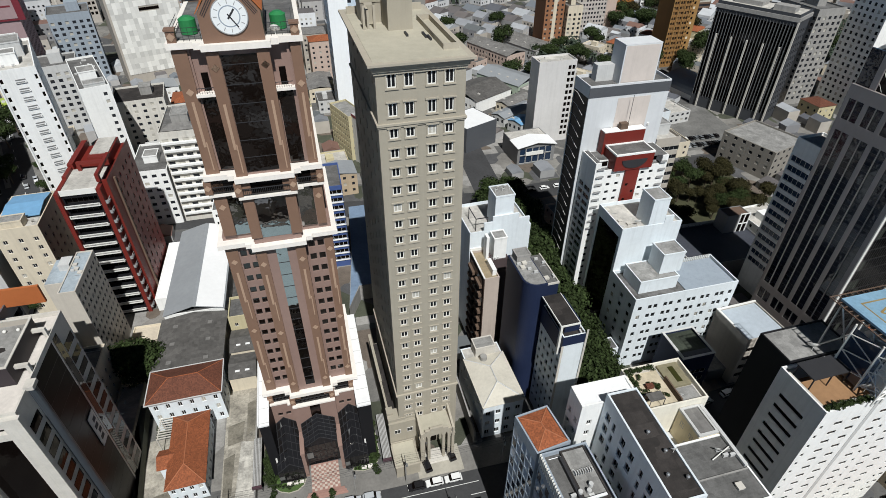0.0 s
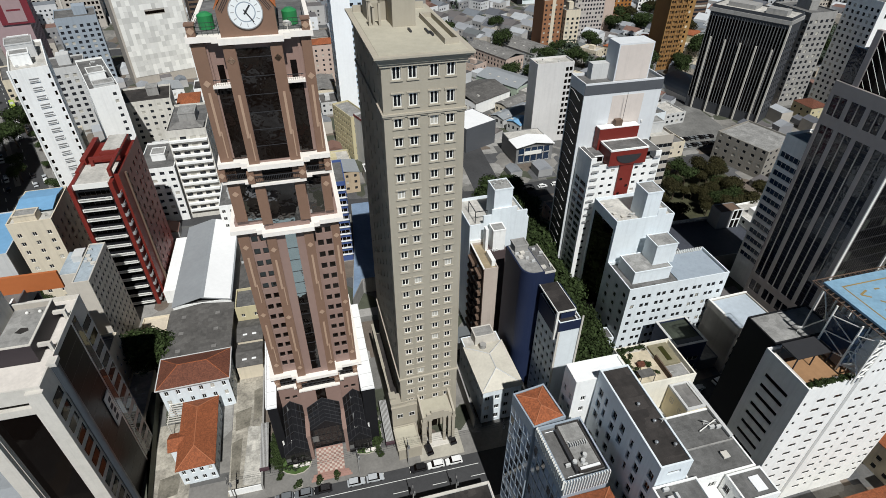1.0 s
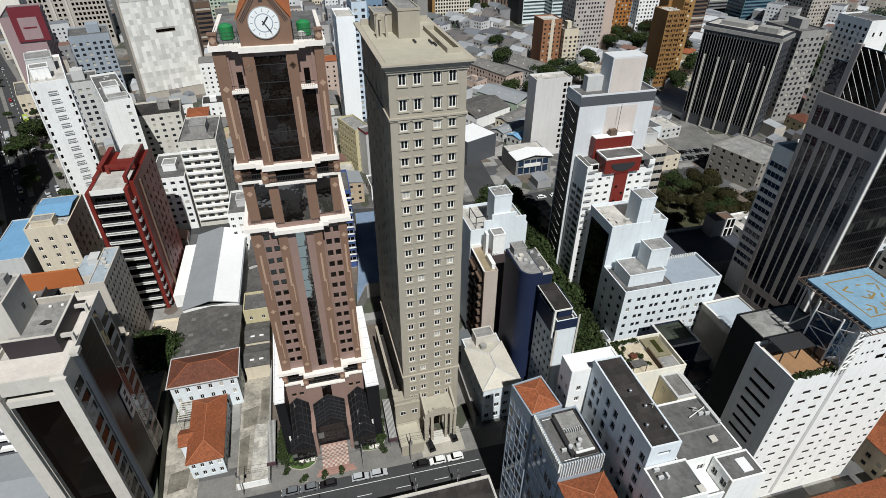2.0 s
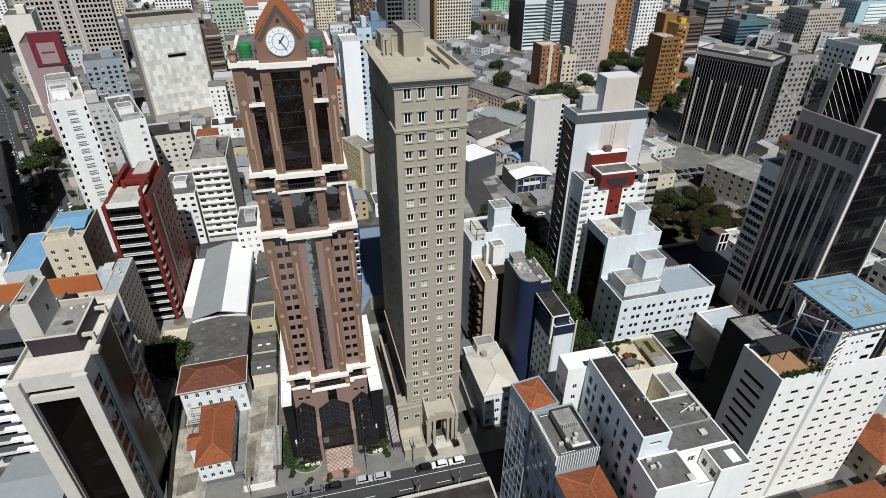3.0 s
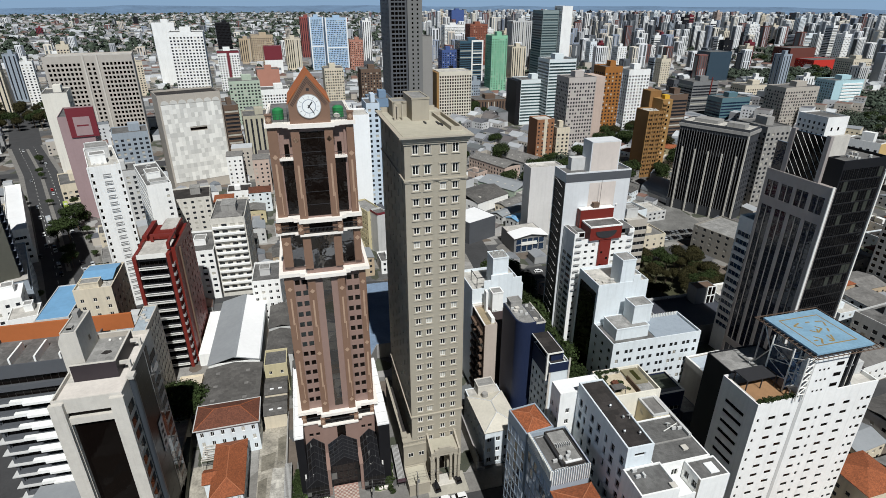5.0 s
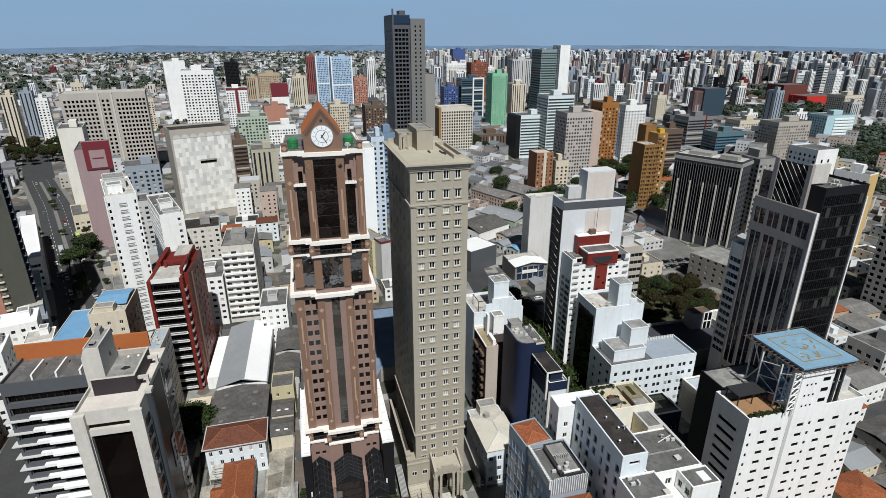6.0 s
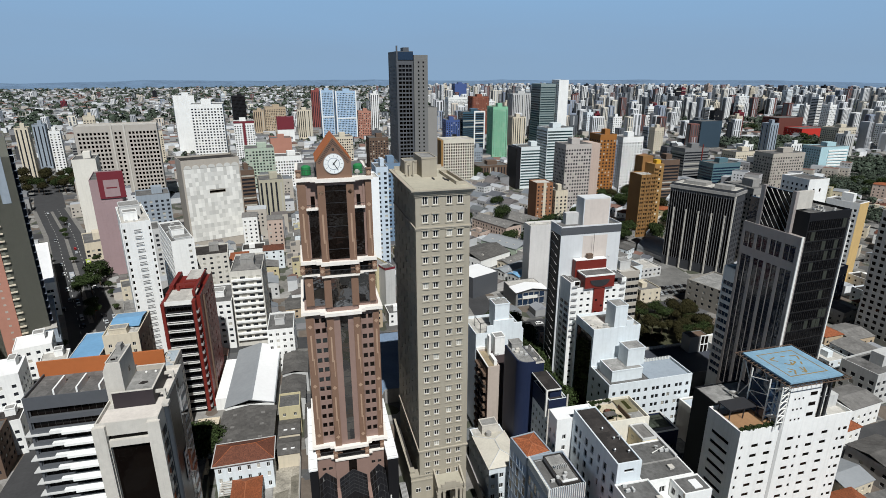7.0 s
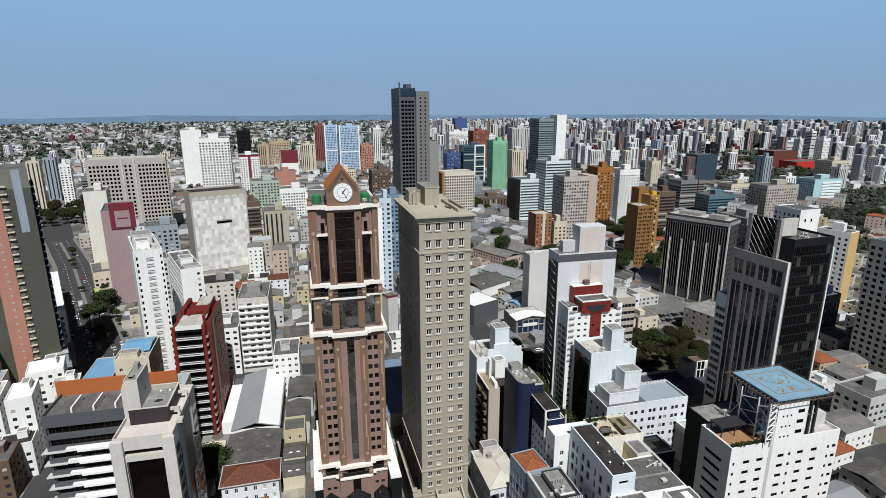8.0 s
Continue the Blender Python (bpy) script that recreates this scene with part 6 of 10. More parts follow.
nw = building("black_wing", 81.4, 52.1, 15.0, 8.0, 44.3, 1.5, BLACK, ROOF_CAP, parapet=0.3, label="black glass wing with grey roof behind the hotel", category="building")
up = part("stair_tower", boxes((12.4, 0.005, 43.0, 21.5, 7.6, 54.6)), WHITE, wt, "white rooftop stair tower")
for zz in (45.2, 48.1, 51.0):
    placed("window", window_mesh("gl", 2.0, 0.95, FRAME_DARK, GLASS_BLACK), wt, pose(19.6, -0.05, zz))
    for px in (14.2, 15.4, 16.6):
        placed("window", window_mesh("gl", 0.45, 0.45, FRAME_DARK, GLASS_BLACK), wt, pose(px, -0.05, zz - 0.6))
part("plant_room", boxes((21.505, 4.0, 43.0, 33.0, 10.5, 46.5)), PALE_GREY, wt)
part("terrace_deck", boxes((0.4, 0.4, 43.05, 11.9, 8.0, 43.2)), DECK, wt, "timber terrace deck")
part("terrace_planter", boxes((1.0, 0.4, 43.2, 11.8, 1.5, 43.7), (0.4, 0.4, 43.2, 1.0, 9.5, 43.7)), CONCRETE_LT, wt)
part("pergola_roof", boxes((1.2, 5.2, 46.0, 9.6, 9.4, 46.25)), METAL_DK, wt, "dark flat pergola roof")
for px in (1.4, 5.4, 9.2):
    part("pergola_post", boxes((px, 5.3, 43.2, px + 0.2, 5.5, 46.0)), METAL_DK, wt)
for px in (1.4, 9.2):
    part("pergola_post", boxes((px, 9.0, 43.2, px + 0.2, 9.2, 46.0)), METAL_DK, wt)
for px in (22.9, 24.6):
    part("dark_pillar", boxes((px, 0.3, 43.0, px + 0.55, 0.9, 54.99)), METAL_DK, wt)
part("box_glass", boxes((9.6, 3.0, 44.0, 9.66, 9.0, 54.0), (9.66, 3.0, 44.0, 12.3, 3.06, 54.0)), GLASS_BLUE, wt, "glazed lift lobby")
part("stair_groove", boxes((11.4, -0.05, 1, 12.4, 0.0, 49.0)), PALE_GREY, wt)
dish(nw, 6.5, 1.6, 44.0, 1.1, 150)
dish(wt, 10.9, 2.4, 43.2, 1.2, 160)
deck = part("helipad_deck", boxes((10.7, -0.9, 55.7, 26.1, 14.0, 56.15)), HELI_BLUE, wt, "faded blue helipad deck")
for q in ((9.4, -2.2, 27.4, -2.05), (9.4, 15.15, 27.4, 15.3), (9.4, -2.05, 9.55, 15.15), (27.25, -2.05, 27.4, 15.15)):
    part("net_rail", boxes((q[0], q[1], 55.6, q[2], q[3], 55.75)), BROWN, wt, "rusty rail of the safety net")
for k in range(13):
    u = 10.2 + k * 1.35
    part("net_bracket", boxes((u, -2.05, 55.45, u + 0.12, -0.905, 55.6)), BROWN, wt)
    part("net_bracket", boxes((u, 14.005, 55.45, u + 0.12, 15.15, 55.6)), BROWN, wt)
    part("net_bracket", boxes((9.55, -0.9 + k * 1.2, 55.45, 10.695, -0.78 + k * 1.2, 55.6)), BROWN, wt)
    part("net_bracket", boxes((26.105, -0.9 + k * 1.2, 55.45, 27.25, -0.78 + k * 1.2, 55.6)), BROWN, wt)
part("deck_girder", boxes((10.9, -0.7, 55.0, 25.9, -0.4, 55.695), (10.9, 13.5, 55.0, 25.9, 13.8, 55.695), (10.9, -0.4, 55.0, 11.2, 13.5, 55.695), (25.6, -0.4, 55.0, 25.9, 13.5, 55.695), (11.2, 6.4, 55.0, 25.6, 6.7, 55.695)), METAL_DK, wt)
for q in ((12.9, 1.3, 24.0, 1.6), (12.9, 11.7, 24.0, 12.0), (12.9, 1.6, 13.2, 11.7), (23.7, 1.6, 24.0, 11.7)):
    part("deck_line", boxes((q[0], q[1], 56.154, q[2], q[3], 56.17)), HELI_LINE, deck)
# worn deck letters and dashes, turned with the landing square
MARKS = ((14.5, 9.1, 15.9, 8.0), (14.5, 9.1, 16.6, 9.9), (18.4, 9.8, 19.5, 9.7), (20.9, 9.6, 22.7, 9.3), (22.7, 9.0, 21.9, 7.5), (21.3, 6.6, 20.5, 5.4), (19.1, 7.9, 20.0, 6.8), (20.0, 6.8, 17.9, 5.7),
         (17.9, 5.7, 16.6, 6.8), (18.6, 6.9, 17.9, 5.7), (15.3, 4.6, 16.4, 3.5), (16.4, 3.5, 15.0, 1.9), (15.2, 3.3, 14.1, 3.2), (18.7, 4.4, 18.5, 2.2), (19.7, 4.3, 18.6, 2.2), (17.5, 2.6, 18.4, 2.1))
for k, (a0, b0, a1, b1) in enumerate(MARKS):
    u_ = Vector((a1 - a0, b1 - b0)).normalized()
    n_ = Vector((-u_.y, u_.x)) * 0.2
    zz = 56.154 + 0.003 * (k % 4)
    part("deck_mark", prism([(a0 - n_.x, b0 - n_.y), (a0 + n_.x, b0 + n_.y), (a1 + n_.x, b1 + n_.y), (a1 - n_.x, b1 - n_.y)][::-1], zz, zz + 0.012), HELI_LINE, deck)
bm = bmesh.new()
for px in (11.1, 16.5, 22, 25.7):
    for py in (8.2, 13.6):
        rod(bm, (px, py, 43.0), (px, py, 55.0), 0.2, 6)
for px in (11.1, 25.7):
    for py0, py1 in ((0.4, 7), (7, 13.6)):
        rod(bm, (px, py0, 44), (px, py1, 55.2), 0.14, 5)
        rod(bm, (px, py1, 44), (px, py0, 55.2), 0.14, 5)
rod(bm, (21.8, 0.6, 49.6), (25.7, 0.6, 49.6), 0.14, 5)
part("helipad_frame", bm, METAL, wt, "steel lattice frame under the helipad")
def strut(name, a, b, r, root):
    bm = bmesh.new()
    rod(bm, a, b, r, 5)
    part(name, bm, FRAME_WHITE, root)


for px in (9.2, 11.2):
    for py in (-0.6, 3.0, 8.6):
        strut("lattice_post", (px, py, 43.5), (px, py, 55), 0.2, wt)
    for k in range(5):
        for y0, y1 in ((-0.6, 3.0), (3.0, 8.6)):
            strut("lattice_brace", (px, y0 if k % 2 else y1, 45 + k * 1.9), (px, y1 if k % 2 else y0, 46.9 + k * 1.9), 0.12, wt)
for k in range(6):
    strut("stair_rung", (9.2, -0.6, 45.2 + k * 1.9), (11.2, -0.6, 45.2 + k * 1.9), 0.15, wt)
    strut("stair_brace", (9.2, -0.6, 45.2 + k * 1.6), (11.2, -0.6, 47.1 + k * 1.6), 0.15, wt)

nb = building("narrow_block", 46.8, 76.0, 5.6, 11.0, 35.0, 2, WHITE_BLUE, ROOF_DARK, W=[(grid(5, 11, 0.9), floors(3, 2.9, 9, 1.2), "std")], frame=FRAME_DARK, parapet=0.3, label="narrow white and blue block with a raised dark roof plate", category="building")
part("navy_top", boxes((-0.15, -0.15, 32.3, 5.75, -0.005, 35.0), (-0.15, -0.005, 29.6, -0.005, 11.0, 35.0)), NAVY, nb)
part("terrace_wall", boxes((0.9, 1.6, 34.7, 4.6, 10.6, 37.6)), NAVY, nb)
part("roof_plate", boxes((-0.5, 0.9, 37.6, 3.9, 11.0, 37.85)), ROOF_DARK, nb, "dark sheet roof plate")
part("plate_edge", boxes((-0.7, 0.7, 37.55, -0.5, 11.0, 37.95), (3.9, 0.7, 37.55, 4.05, 11.0, 37.95), (-0.5, 0.7, 37.55, 3.9, 0.9, 37.95)), FRAME_WHITE, nb)
part("white_pier", boxes((-0.7, 0.7, 29.0, -0.16, 1.3, 37.55)), FRAME_WHITE, nb)
part("corner_strip", boxes((-0.3, -0.3, 0, 0.25, -0.16, 32.3), (5.4, -0.3, 0, 5.9, -0.16, 36.2)), CONCRETE_LT, nb)
clutter(nb, 4.2, 0.6, 5.4, 10.0, 34.7, 7, 12)
# navy block with a rounded corner
bl = thing("navy_block", pose(41.9, 87.4, 0, 0, 0, 2), "dark navy tiled block with a rounded corner and cluttered roof", "building")
FOOT.append((41.9, 87.4, 8.3, 12.6, 1.0, 0.0))
bend = [(3.2 - 3.2 * math.cos(radians(a)), 3.2 - 3.2 * math.sin(radians(a))) for a in range(0, 91, 10)]
part("wall", prism(bend + [(5.2, 0), (5.2, 12.6), (0, 12.6)], 0, 41.0), NAVY, bl)
part("roof", prism([(2.9 + (x - 2.9) * 0.88, 6.3 + (y - 6.3) * 0.94) for x, y in bend] + [(4.9, 0.4), (4.9, 12.2), (0.4, 12.2)], 41.005, 41.15), ROOF_CAP, bl)
part("wing_wall", boxes((5.205, 0.6, 0, 8.3, 12.0, 40.0)), NAVY, bl)
part("wing_roof", boxes((5.3, 0.8, 40.005, 8.1, 11.8, 40.2)), ROOF_GREY, bl)
part("wing_rim", boxes((5.3, 0.5, 40.005, 8.4, 0.78, 40.5), (8.12, 0.78, 40.005, 8.4, 12.0, 40.5)), CONCRETE_LT, bl)
roof_box(bl, "tank_room", 0.9, 9.0, 41.15, 4.4, 12.0, 43.0, CONCRETE)
clutter(bl, 1, 3, 4.6, 8.5, 41.15, 7, 21)
clutter(bl, 5.6, 1.5, 7.9, 11, 40.2, 5, 22)
br = building("brown_block", 36.9, 102.6, 4.0, 12.4, 32.0, 1, surface("pale_pink_beige_render", (0.46, 0.39, 0.34), var=0.08, streak=0.10), DECK_SAND, parapet=0.7, label="pale beige and brown block with dark side balconies", category="building")
part("side_wall", boxes((-0.25, 0, 0, -0.005, 12.4, 32.0)), surface("dark_chestnut_render", (0.045, 0.025, 0.018), var=0.1, streak=0.08), br, "dark brown side wall")
for k in range(9):
    part("balcony", boxes((-1.1, 1.2, 3.0 + 3.1 * k, -0.255, 5.2, 4.0 + 3.1 * k), (-1.1, 7.0, 3.0 + 3.1 * k, -0.255, 11.4, 4.0 + 3.1 * k)), BROWN, br)
    part("balcony_glass", boxes((-0.31, 1.2, 4.02 + 3.1 * k, -0.256, 11.4, 5.7 + 3.1 * k)), GLASS, br)
part("rear_wing", boxes((4.005, 7.6, 0, 9.4, 12.4, 31.4)), surface("purple_brown_render", (0.07, 0.05, 0.05), var=0.1, streak=0.08), br, "dark brown rear wing")
part("white_coping", boxes((-0.3, 12.1, 32.0, 4.0, 12.45, 32.9), (-0.3, 0.0, 32.0, 0.1, 12.1, 32.3)), FRAME_WHITE, br)
roof_box(br, "lift_house", 5.0, 8.0, 31.4, 8.6, 11.6, 38.2, WHITE)
part("chimney", boxes((3.0, 8.6, 31.3, 3.8, 10.6, 38.6)), WHITE, br)
part("low_wall", boxes((2.6, 1.6, 31.3, 3.7, 6.6, 33.2)), WHITE, br)
clutter(br, 4.4, 8.0, 9.0, 12.0, 31.4, 6, 8)
ws = building("white_wall_block", 36.2, 115.0, 17.8, 14.5, 38.0, 2.5, WHITE_BLUE, ROOF_PALE, parapet=0.9, label="white block with a blank stepped party wall", category="building")
part("stepped_wall", boxes((4.0, -0.004, 38.0, 17.2, 0.5, 40.5), (6.4, -0.004, 40.5, 14.0, 0.5, 42.2)), WHITE_BLUE, ws)
roof_box(ws, "lift_house", 7.0, 0.505, 37.1, 12.4, 6.0, 48.0, WHITE_BLUE)
for k in range(5):
    dish(ws, 7.7 + k * 1.0, 3.0 + (k % 2) * 1.2, 48.0, 0.55, 150)
part("roof_frame", boxes((2.2, 2, 37.1, 2.4, 2.2, 41), (2.2, 8, 37.1, 2.4, 8.2, 41), (5.6, 2, 37.1, 5.8, 2.2, 41), (2.2, 2, 40.8, 5.8, 2.2, 41), (2.2, 2.2, 40.8, 2.4, 8.2, 41)), METAL_DK, ws)

w3 = building("white_hotel", 75.2, 91.2, 31.6, 12.5, 26.6, 1.0, WHITE_BLUE, ROOF_GREY, S=[([(u, u + 1.1) for u in (1.4, 4.4, 6.1, 9.1, 10.8, 13.4, 16.3, 17.9, 20.6, 22.3, 25.2, 26.8, 29.4)], floors(3.1, 3.2, 7, 1.4), "std")], W=[(grid(3, 12.5, 1.3), floors(3.1, 3.2, 7, 1.4), "std")], frame=FRAME_DARK, parapet=1.0,
              label="white hotel block with rows of small dark windows", category="building")
roof_box(w3, "upper_storey", 2.5, 3.0, 25.6, 14.0, 11.0, 29.6, WHITE_BLUE)
roof_box(w3, "lift_house", 9.0, 5.0, 29.6, 15.5, 10.5, 36.0, WHITE_BLUE)
part("sheet_roof", boxes((15.8, 1.0, 25.6, 31.0, 11.8, 25.9)), BLUE_GREY, w3)
for k in range(24):
    part("roof_post", boxes((16.2 + k * 0.62, 11.9, 25.6, 16.45 + k * 0.62, 12.15, 27.0)), FRAME_WHITE, w3)
annex = building("annex", 68.8, 92.0, 6.0, 4.5, 7.5, 1, WHITE_BLUE, ROOF_GREY, parapet=0.3, label="low annex beside the white hotel", category="building")
w2 = building("white_block", 75.0, 103.8, 18.0, 13.0, 40.7, 1.0, WHITE_BLUE, ROOF_PALE, parapet=1.0, W=[([(1.0, 12.0)], [(1.5, 37.5)], "gl")], glass=GLASS_BLACK, frame=FRAME_DARK, label="white block with blank front wall and roof tower", category="building")
roof_box(w2, "lift_house", 7.6, 0.125, 39.7, 12.4, 6.0, 48.5, WHITE_BLUE)
part("stepped_wall", boxes((12.4, 0.0, 40.7, 15.0, 0.5, 42.8)), WHITE_BLUE, w2)
dish(w2, 5.6, 2.0, 39.7, 1.0, 170)
clutter(w2, 1, 1, 6, 11, 39.7, 7, 31)
rw = building("red_white_hotel", 72.9, 119.4, 22.6, 8.2, 49.8, 1.0, WHITE, ROOF_GREY, parapet=0.5, frame=FRAME_GREY,
              S=[([(1.4, 2.5), (4.2, 5.4), (6.9, 8.1), (14.6, 15.8), (17.3, 18.5), (20.2, 21.3)], floors(3.0, 2.45, 19, 0.95), "gl")], W=[([(0.8, 3.2), (3.9, 7.2)], floors(3.0, 2.45, 17, 1.5), "rib")], glass=GLASS,
              label="white hotel with a dark red central bay", category="building")
for a_, b_ in ((0.0, 5.15), (17.05, 22.6)):
    x0_, x1_ = (a_, a_ + 1.7) if a_ == 0.0 else (b_ - 1.9, b_)
    part("corner_tower", boxes((x0_, 0.004, 49.8, x1_, 8.2, 52.2), (x1_ if a_ == 0.0 else a_, 2.4, 49.3, b_ if a_ == 0.0 else x0_, 8.2, 51.6)), WHITE, rw)
    part("roof_slab", boxes((a_ + 0.3, 0.4, 52.204, b_ - 0.3, 7.9, 52.3) if a_ else (0.3, 0.4, 52.204, 1.5, 7.9, 52.3), (a_ + 0.1, 2.7, 51.604, b_ - 0.1, 7.9, 51.7)), ROOF_GREY, rw)
    part("loggia", boxes(((x1_ if a_ == 0.0 else a_) + 0.3, 2.3, 49.9, (b_ if a_ == 0.0 else x0_) - 0.3, 2.396, 51.3)), GLASS_BLACK, rw)
for k in range(9):
    part("corner_balcony", boxes((0.5, -0.5, 30.6 + 2.45 * k, 2.7, -0.005, 30.72 + 2.45 * k), (0.5, -0.5, 30.72 + 2.45 * k, 2.7, -0.44, 31.3 + 2.45 * k)), FRAME_GREY, rw)
    part("corner_balcony", boxes((20.0, -0.5, 30.6 + 2.45 * k, 22.0, -0.005, 30.72 + 2.45 * k), (20.0, -0.5, 30.72 + 2.45 * k, 22.0, -0.44, 31.3 + 2.45 * k)), FRAME_GREY, rw)
part("red_bay", boxes((9.3, -0.6, 0, 13.6, -0.005, 49.6)), RED, rw, "dark red central bay")
part("red_box", boxes((5.2, -0.9, 49.6, 17.0, 5.6, 54.2)), RED, rw, "dark red box over the bay")
part("box_rim", boxes((5.1, -1.0, 54.2, 17.1, -0.6, 54.7), (5.1, 5.2, 54.2, 17.1, 5.6, 54.7), (5.1, -0.6, 54.2, 5.5, 5.2, 54.7), (16.7, -0.6, 54.2, 17.1, 5.2, 54.7)), WHITE, rw)
part("box_roof", boxes((5.5, -0.6, 54.204, 16.7, 5.2, 54.4)), ROOF_GREY, rw)
part("red_head", boxes((4.4, 5.605, 49.5, 17.0, 8.1, 58.2)), RED, rw, "dark red rooftop block")
part("head_roof", boxes((4.4, 5.6, 58.205, 17.0, 8.1, 58.45)), WHITE, rw)
part("chimney", boxes((9.4, 6.2, 58.45, 11.6, 7.7, 60.2)), BROWN, rw)
for k in range(14):
    part("bay_slot", boxes((10.0 if k % 2 else 12.2, -0.66, 12.5 + 2.45 * k, 10.8 if k % 2 else 13.0, -0.604, 13.2 + 2.45 * k)), GLASS_BLACK, rw)
bm = bmesh.new()
bmesh.ops.create_cone(bm, cap_ends=True, segments=28, radius1=3.9, radius2=3.9, depth=0.3, matrix=Matrix.Translation((11.1, -0.95, 0)) @ Matrix.Rotation(radians(90), 4, "X"))
bmesh.ops.bisect_plane(bm, geom=bm.verts[:] + bm.edges[:] + bm.faces[:], plane_co=(0, 0, 0), plane_no=(0, 0, 1), clear_outer=True)
bmesh.ops.holes_fill(bm, edges=bm.edges[:])
bmesh.ops.scale(bm, vec=(1.0, 1.0, 0.66), verts=bm.verts[:])
bmesh.ops.translate(bm, vec=(0, 0, 52.7), verts=bm.verts[:])
part("arch_sign", bm, METAL_DK, rw, "dark half-round window in the red box")
bm = bmesh.new()
rod(bm, (11.9, 7.0, 58.4), (11.9, 7.0, 68.0), 0.07, 5)
part("mast", bm, METAL_DK, rw)
gs = building("grey_slab_tower", 71.9, 127.9, 24.4, 9.0, 70.9, 1.0, surface("cool_pale_render", (0.62, 0.635, 0.65), var=0.05, streak=0.06), ROOF_GREY, parapet=0.8, W=[([(0.3, 8.7)], [(2.0, 67.5)], "gl")], glass=BLACK, frame=FRAME_DARK, label="grey office slab with blank front and black glass side", category="tower")
part("pink_panel", boxes((9.0, -0.06, 10, 19.0, -0.005, 66.8)), surface("pale_pink_panel", (0.60, 0.535, 0.49), var=0.06, streak=0.08), gs, "faint pink panel on the blank wall")
part("dark_band", boxes((-0.06, -0.08, 67.6, 24.46, -0.005, 70.4)), DARK_GREY, gs)
part("lift_house", boxes((9.2, 1.6, 70.0, 20.0, 7.6, 80.6)), bpy.data.materials["cool_pale_render"], gs)
for u_ in (0, 1):
    for k in range(5):
        part("wall_lamp", boxes((8.3 + u_ * 11.6, -0.3, 22 + k * 9.0, 8.8 + u_ * 11.6, -0.005, 22.5 + k * 9.0)), FRAME_WHITE, gs)
part("lift_annex", boxes((4.0, 5.0, 70.0, 9.195, 7.6, 74.5)), PALE_GREY, gs)
part("lift_panel", boxes((9.6, 1.54, 70.5, 19.6, 1.595, 80.2)), bpy.data.materials["pale_pink_panel"], gs)
for k in range(20):
    bm = bmesh.new()
    rod(bm, (-0.5, 1.2, 3 + k * 3.3), (-0.5, 5.6, 4.6 + k * 3.3), 0.07, 4)
    rod(bm, (-0.5, 5.6, 4.6 + k * 3.3), (-0.5, 8.2, 4.6 + k * 3.3), 0.07, 4)
    part("stair_rail", bm, PALE_GREY, gs)
sw = building("white_slab", 103.2, 233.0, 19.0, 9.5, 40.5, 2, surface("warm_pale_render", (0.60, 0.585, 0.57), var=0.06, streak=0.08), ROOF_PALE, S=[([(14.9, 16.4), (16.9, 18.4)], floors(3, 3.0, 12, 2.0), "gl")], glass=GLASS_BLACK, frame=FRAME_DARK, recess=0.5, label="tall blank pale slab behind the showroom", category="tower")
clutter(sw, 1, 1, 13, 8, 39.7, 5, 14)
sg = building("striped_block", 105.6, 140.2, 9.0, 13.0, 46.0, 2, GREY_BE, ROOF_PALE, S=[([(0.4, 9.1)], floors(3, 3.2, 13, 1.5), "rib")], W=[([(0.4, 14.6)], floors(3, 3.2, 13, 1.5), "rib")], frame=FRAME_GREY, label="grey block with banded windows", category="building")
roof_box(sg, "lift_house", 2, 4, 45.2, 7, 9, 49, PALE_GREY)

# dark corner tower with glass and lattice crown
DIM_GLASS = glazing("black_glass_dim_blinds", (0.004, 0.004, 0.005), rough=0.03, pale_panes=0.14, pale_rgb=(0.045, 0.05, 0.042), wave=0.03, spec=0.16)
dt = building("dark_glass_tower", 138.0, 87.0, 18.0, 23.0, 82.0, 5, BLACK, ROOF_GREY, parapet=0.8, recess=0.12, S=[(grid(9, 17.4, 1.86, 0.4), floors(4.0, 3.6, 21, 3.3), "std")], glass=DIM_GLASS, frame=FRAME_DARK,
              label="dark glass office tower with a grey stone pillared side", category="tower")
NIGHT_GLASS = glazing("navy_black_glass", (0.005, 0.008, 0.02), rough=0.03, pale_panes=0.0, wave=0.10, spec=0.45)
stone = surface("grey_polished_stone", (0.32, 0.285, 0.27), rough=0.55, var=0.06, streak=0.05)
sh = Shell()
pairs = []
for k in range(4):
    u = 1.1 + k * 5.45
    pairs += [(u, u + 2.0), (u + 2.22, u + 4.22)]
sh.wall((-1.6, 23.0), (0, -1), (-1, 0), 0, 74.0, 23.0, [(pairs, [(2.5, 6.5)], "gl"), (pairs, [(9.0, 62.0)], "grid"), (pairs, [(65.0, 70.5)], "gl")], 0.3)
sh.quad((-1.6, 0, 0), (-0.01, 0, 0), (-0.01, 0, 74), (-1.6, 0, 74))
sh.quad((-1.6, 0, 74), (-0.01, 0, 74), (-0.01, 23, 74), (-1.6, 23, 74))
placed("stone_side", sh.mesh("stone_side", stone), dt, Matrix())
for p, turn, ww, hh, kind in sh.panes:
    placed("window", window_mesh(kind, ww, hh, FRAME_DARK, NIGHT_GLASS), dt, pose(*p, 0, 0, turn))
part("white_edge", boxes((-1.75, -0.3, 0, -0.9, -0.005, 74.3)), FRAME_WHITE, dt)
part("white_edge", boxes((17.7, -0.4, 0, 18.3, -0.005, 78.0)), FRAME_WHITE, dt)
part("crown_pier", boxes((-1.2, 17.0, 74.005, -0.01, 18.6, 88.0)), stone, dt)
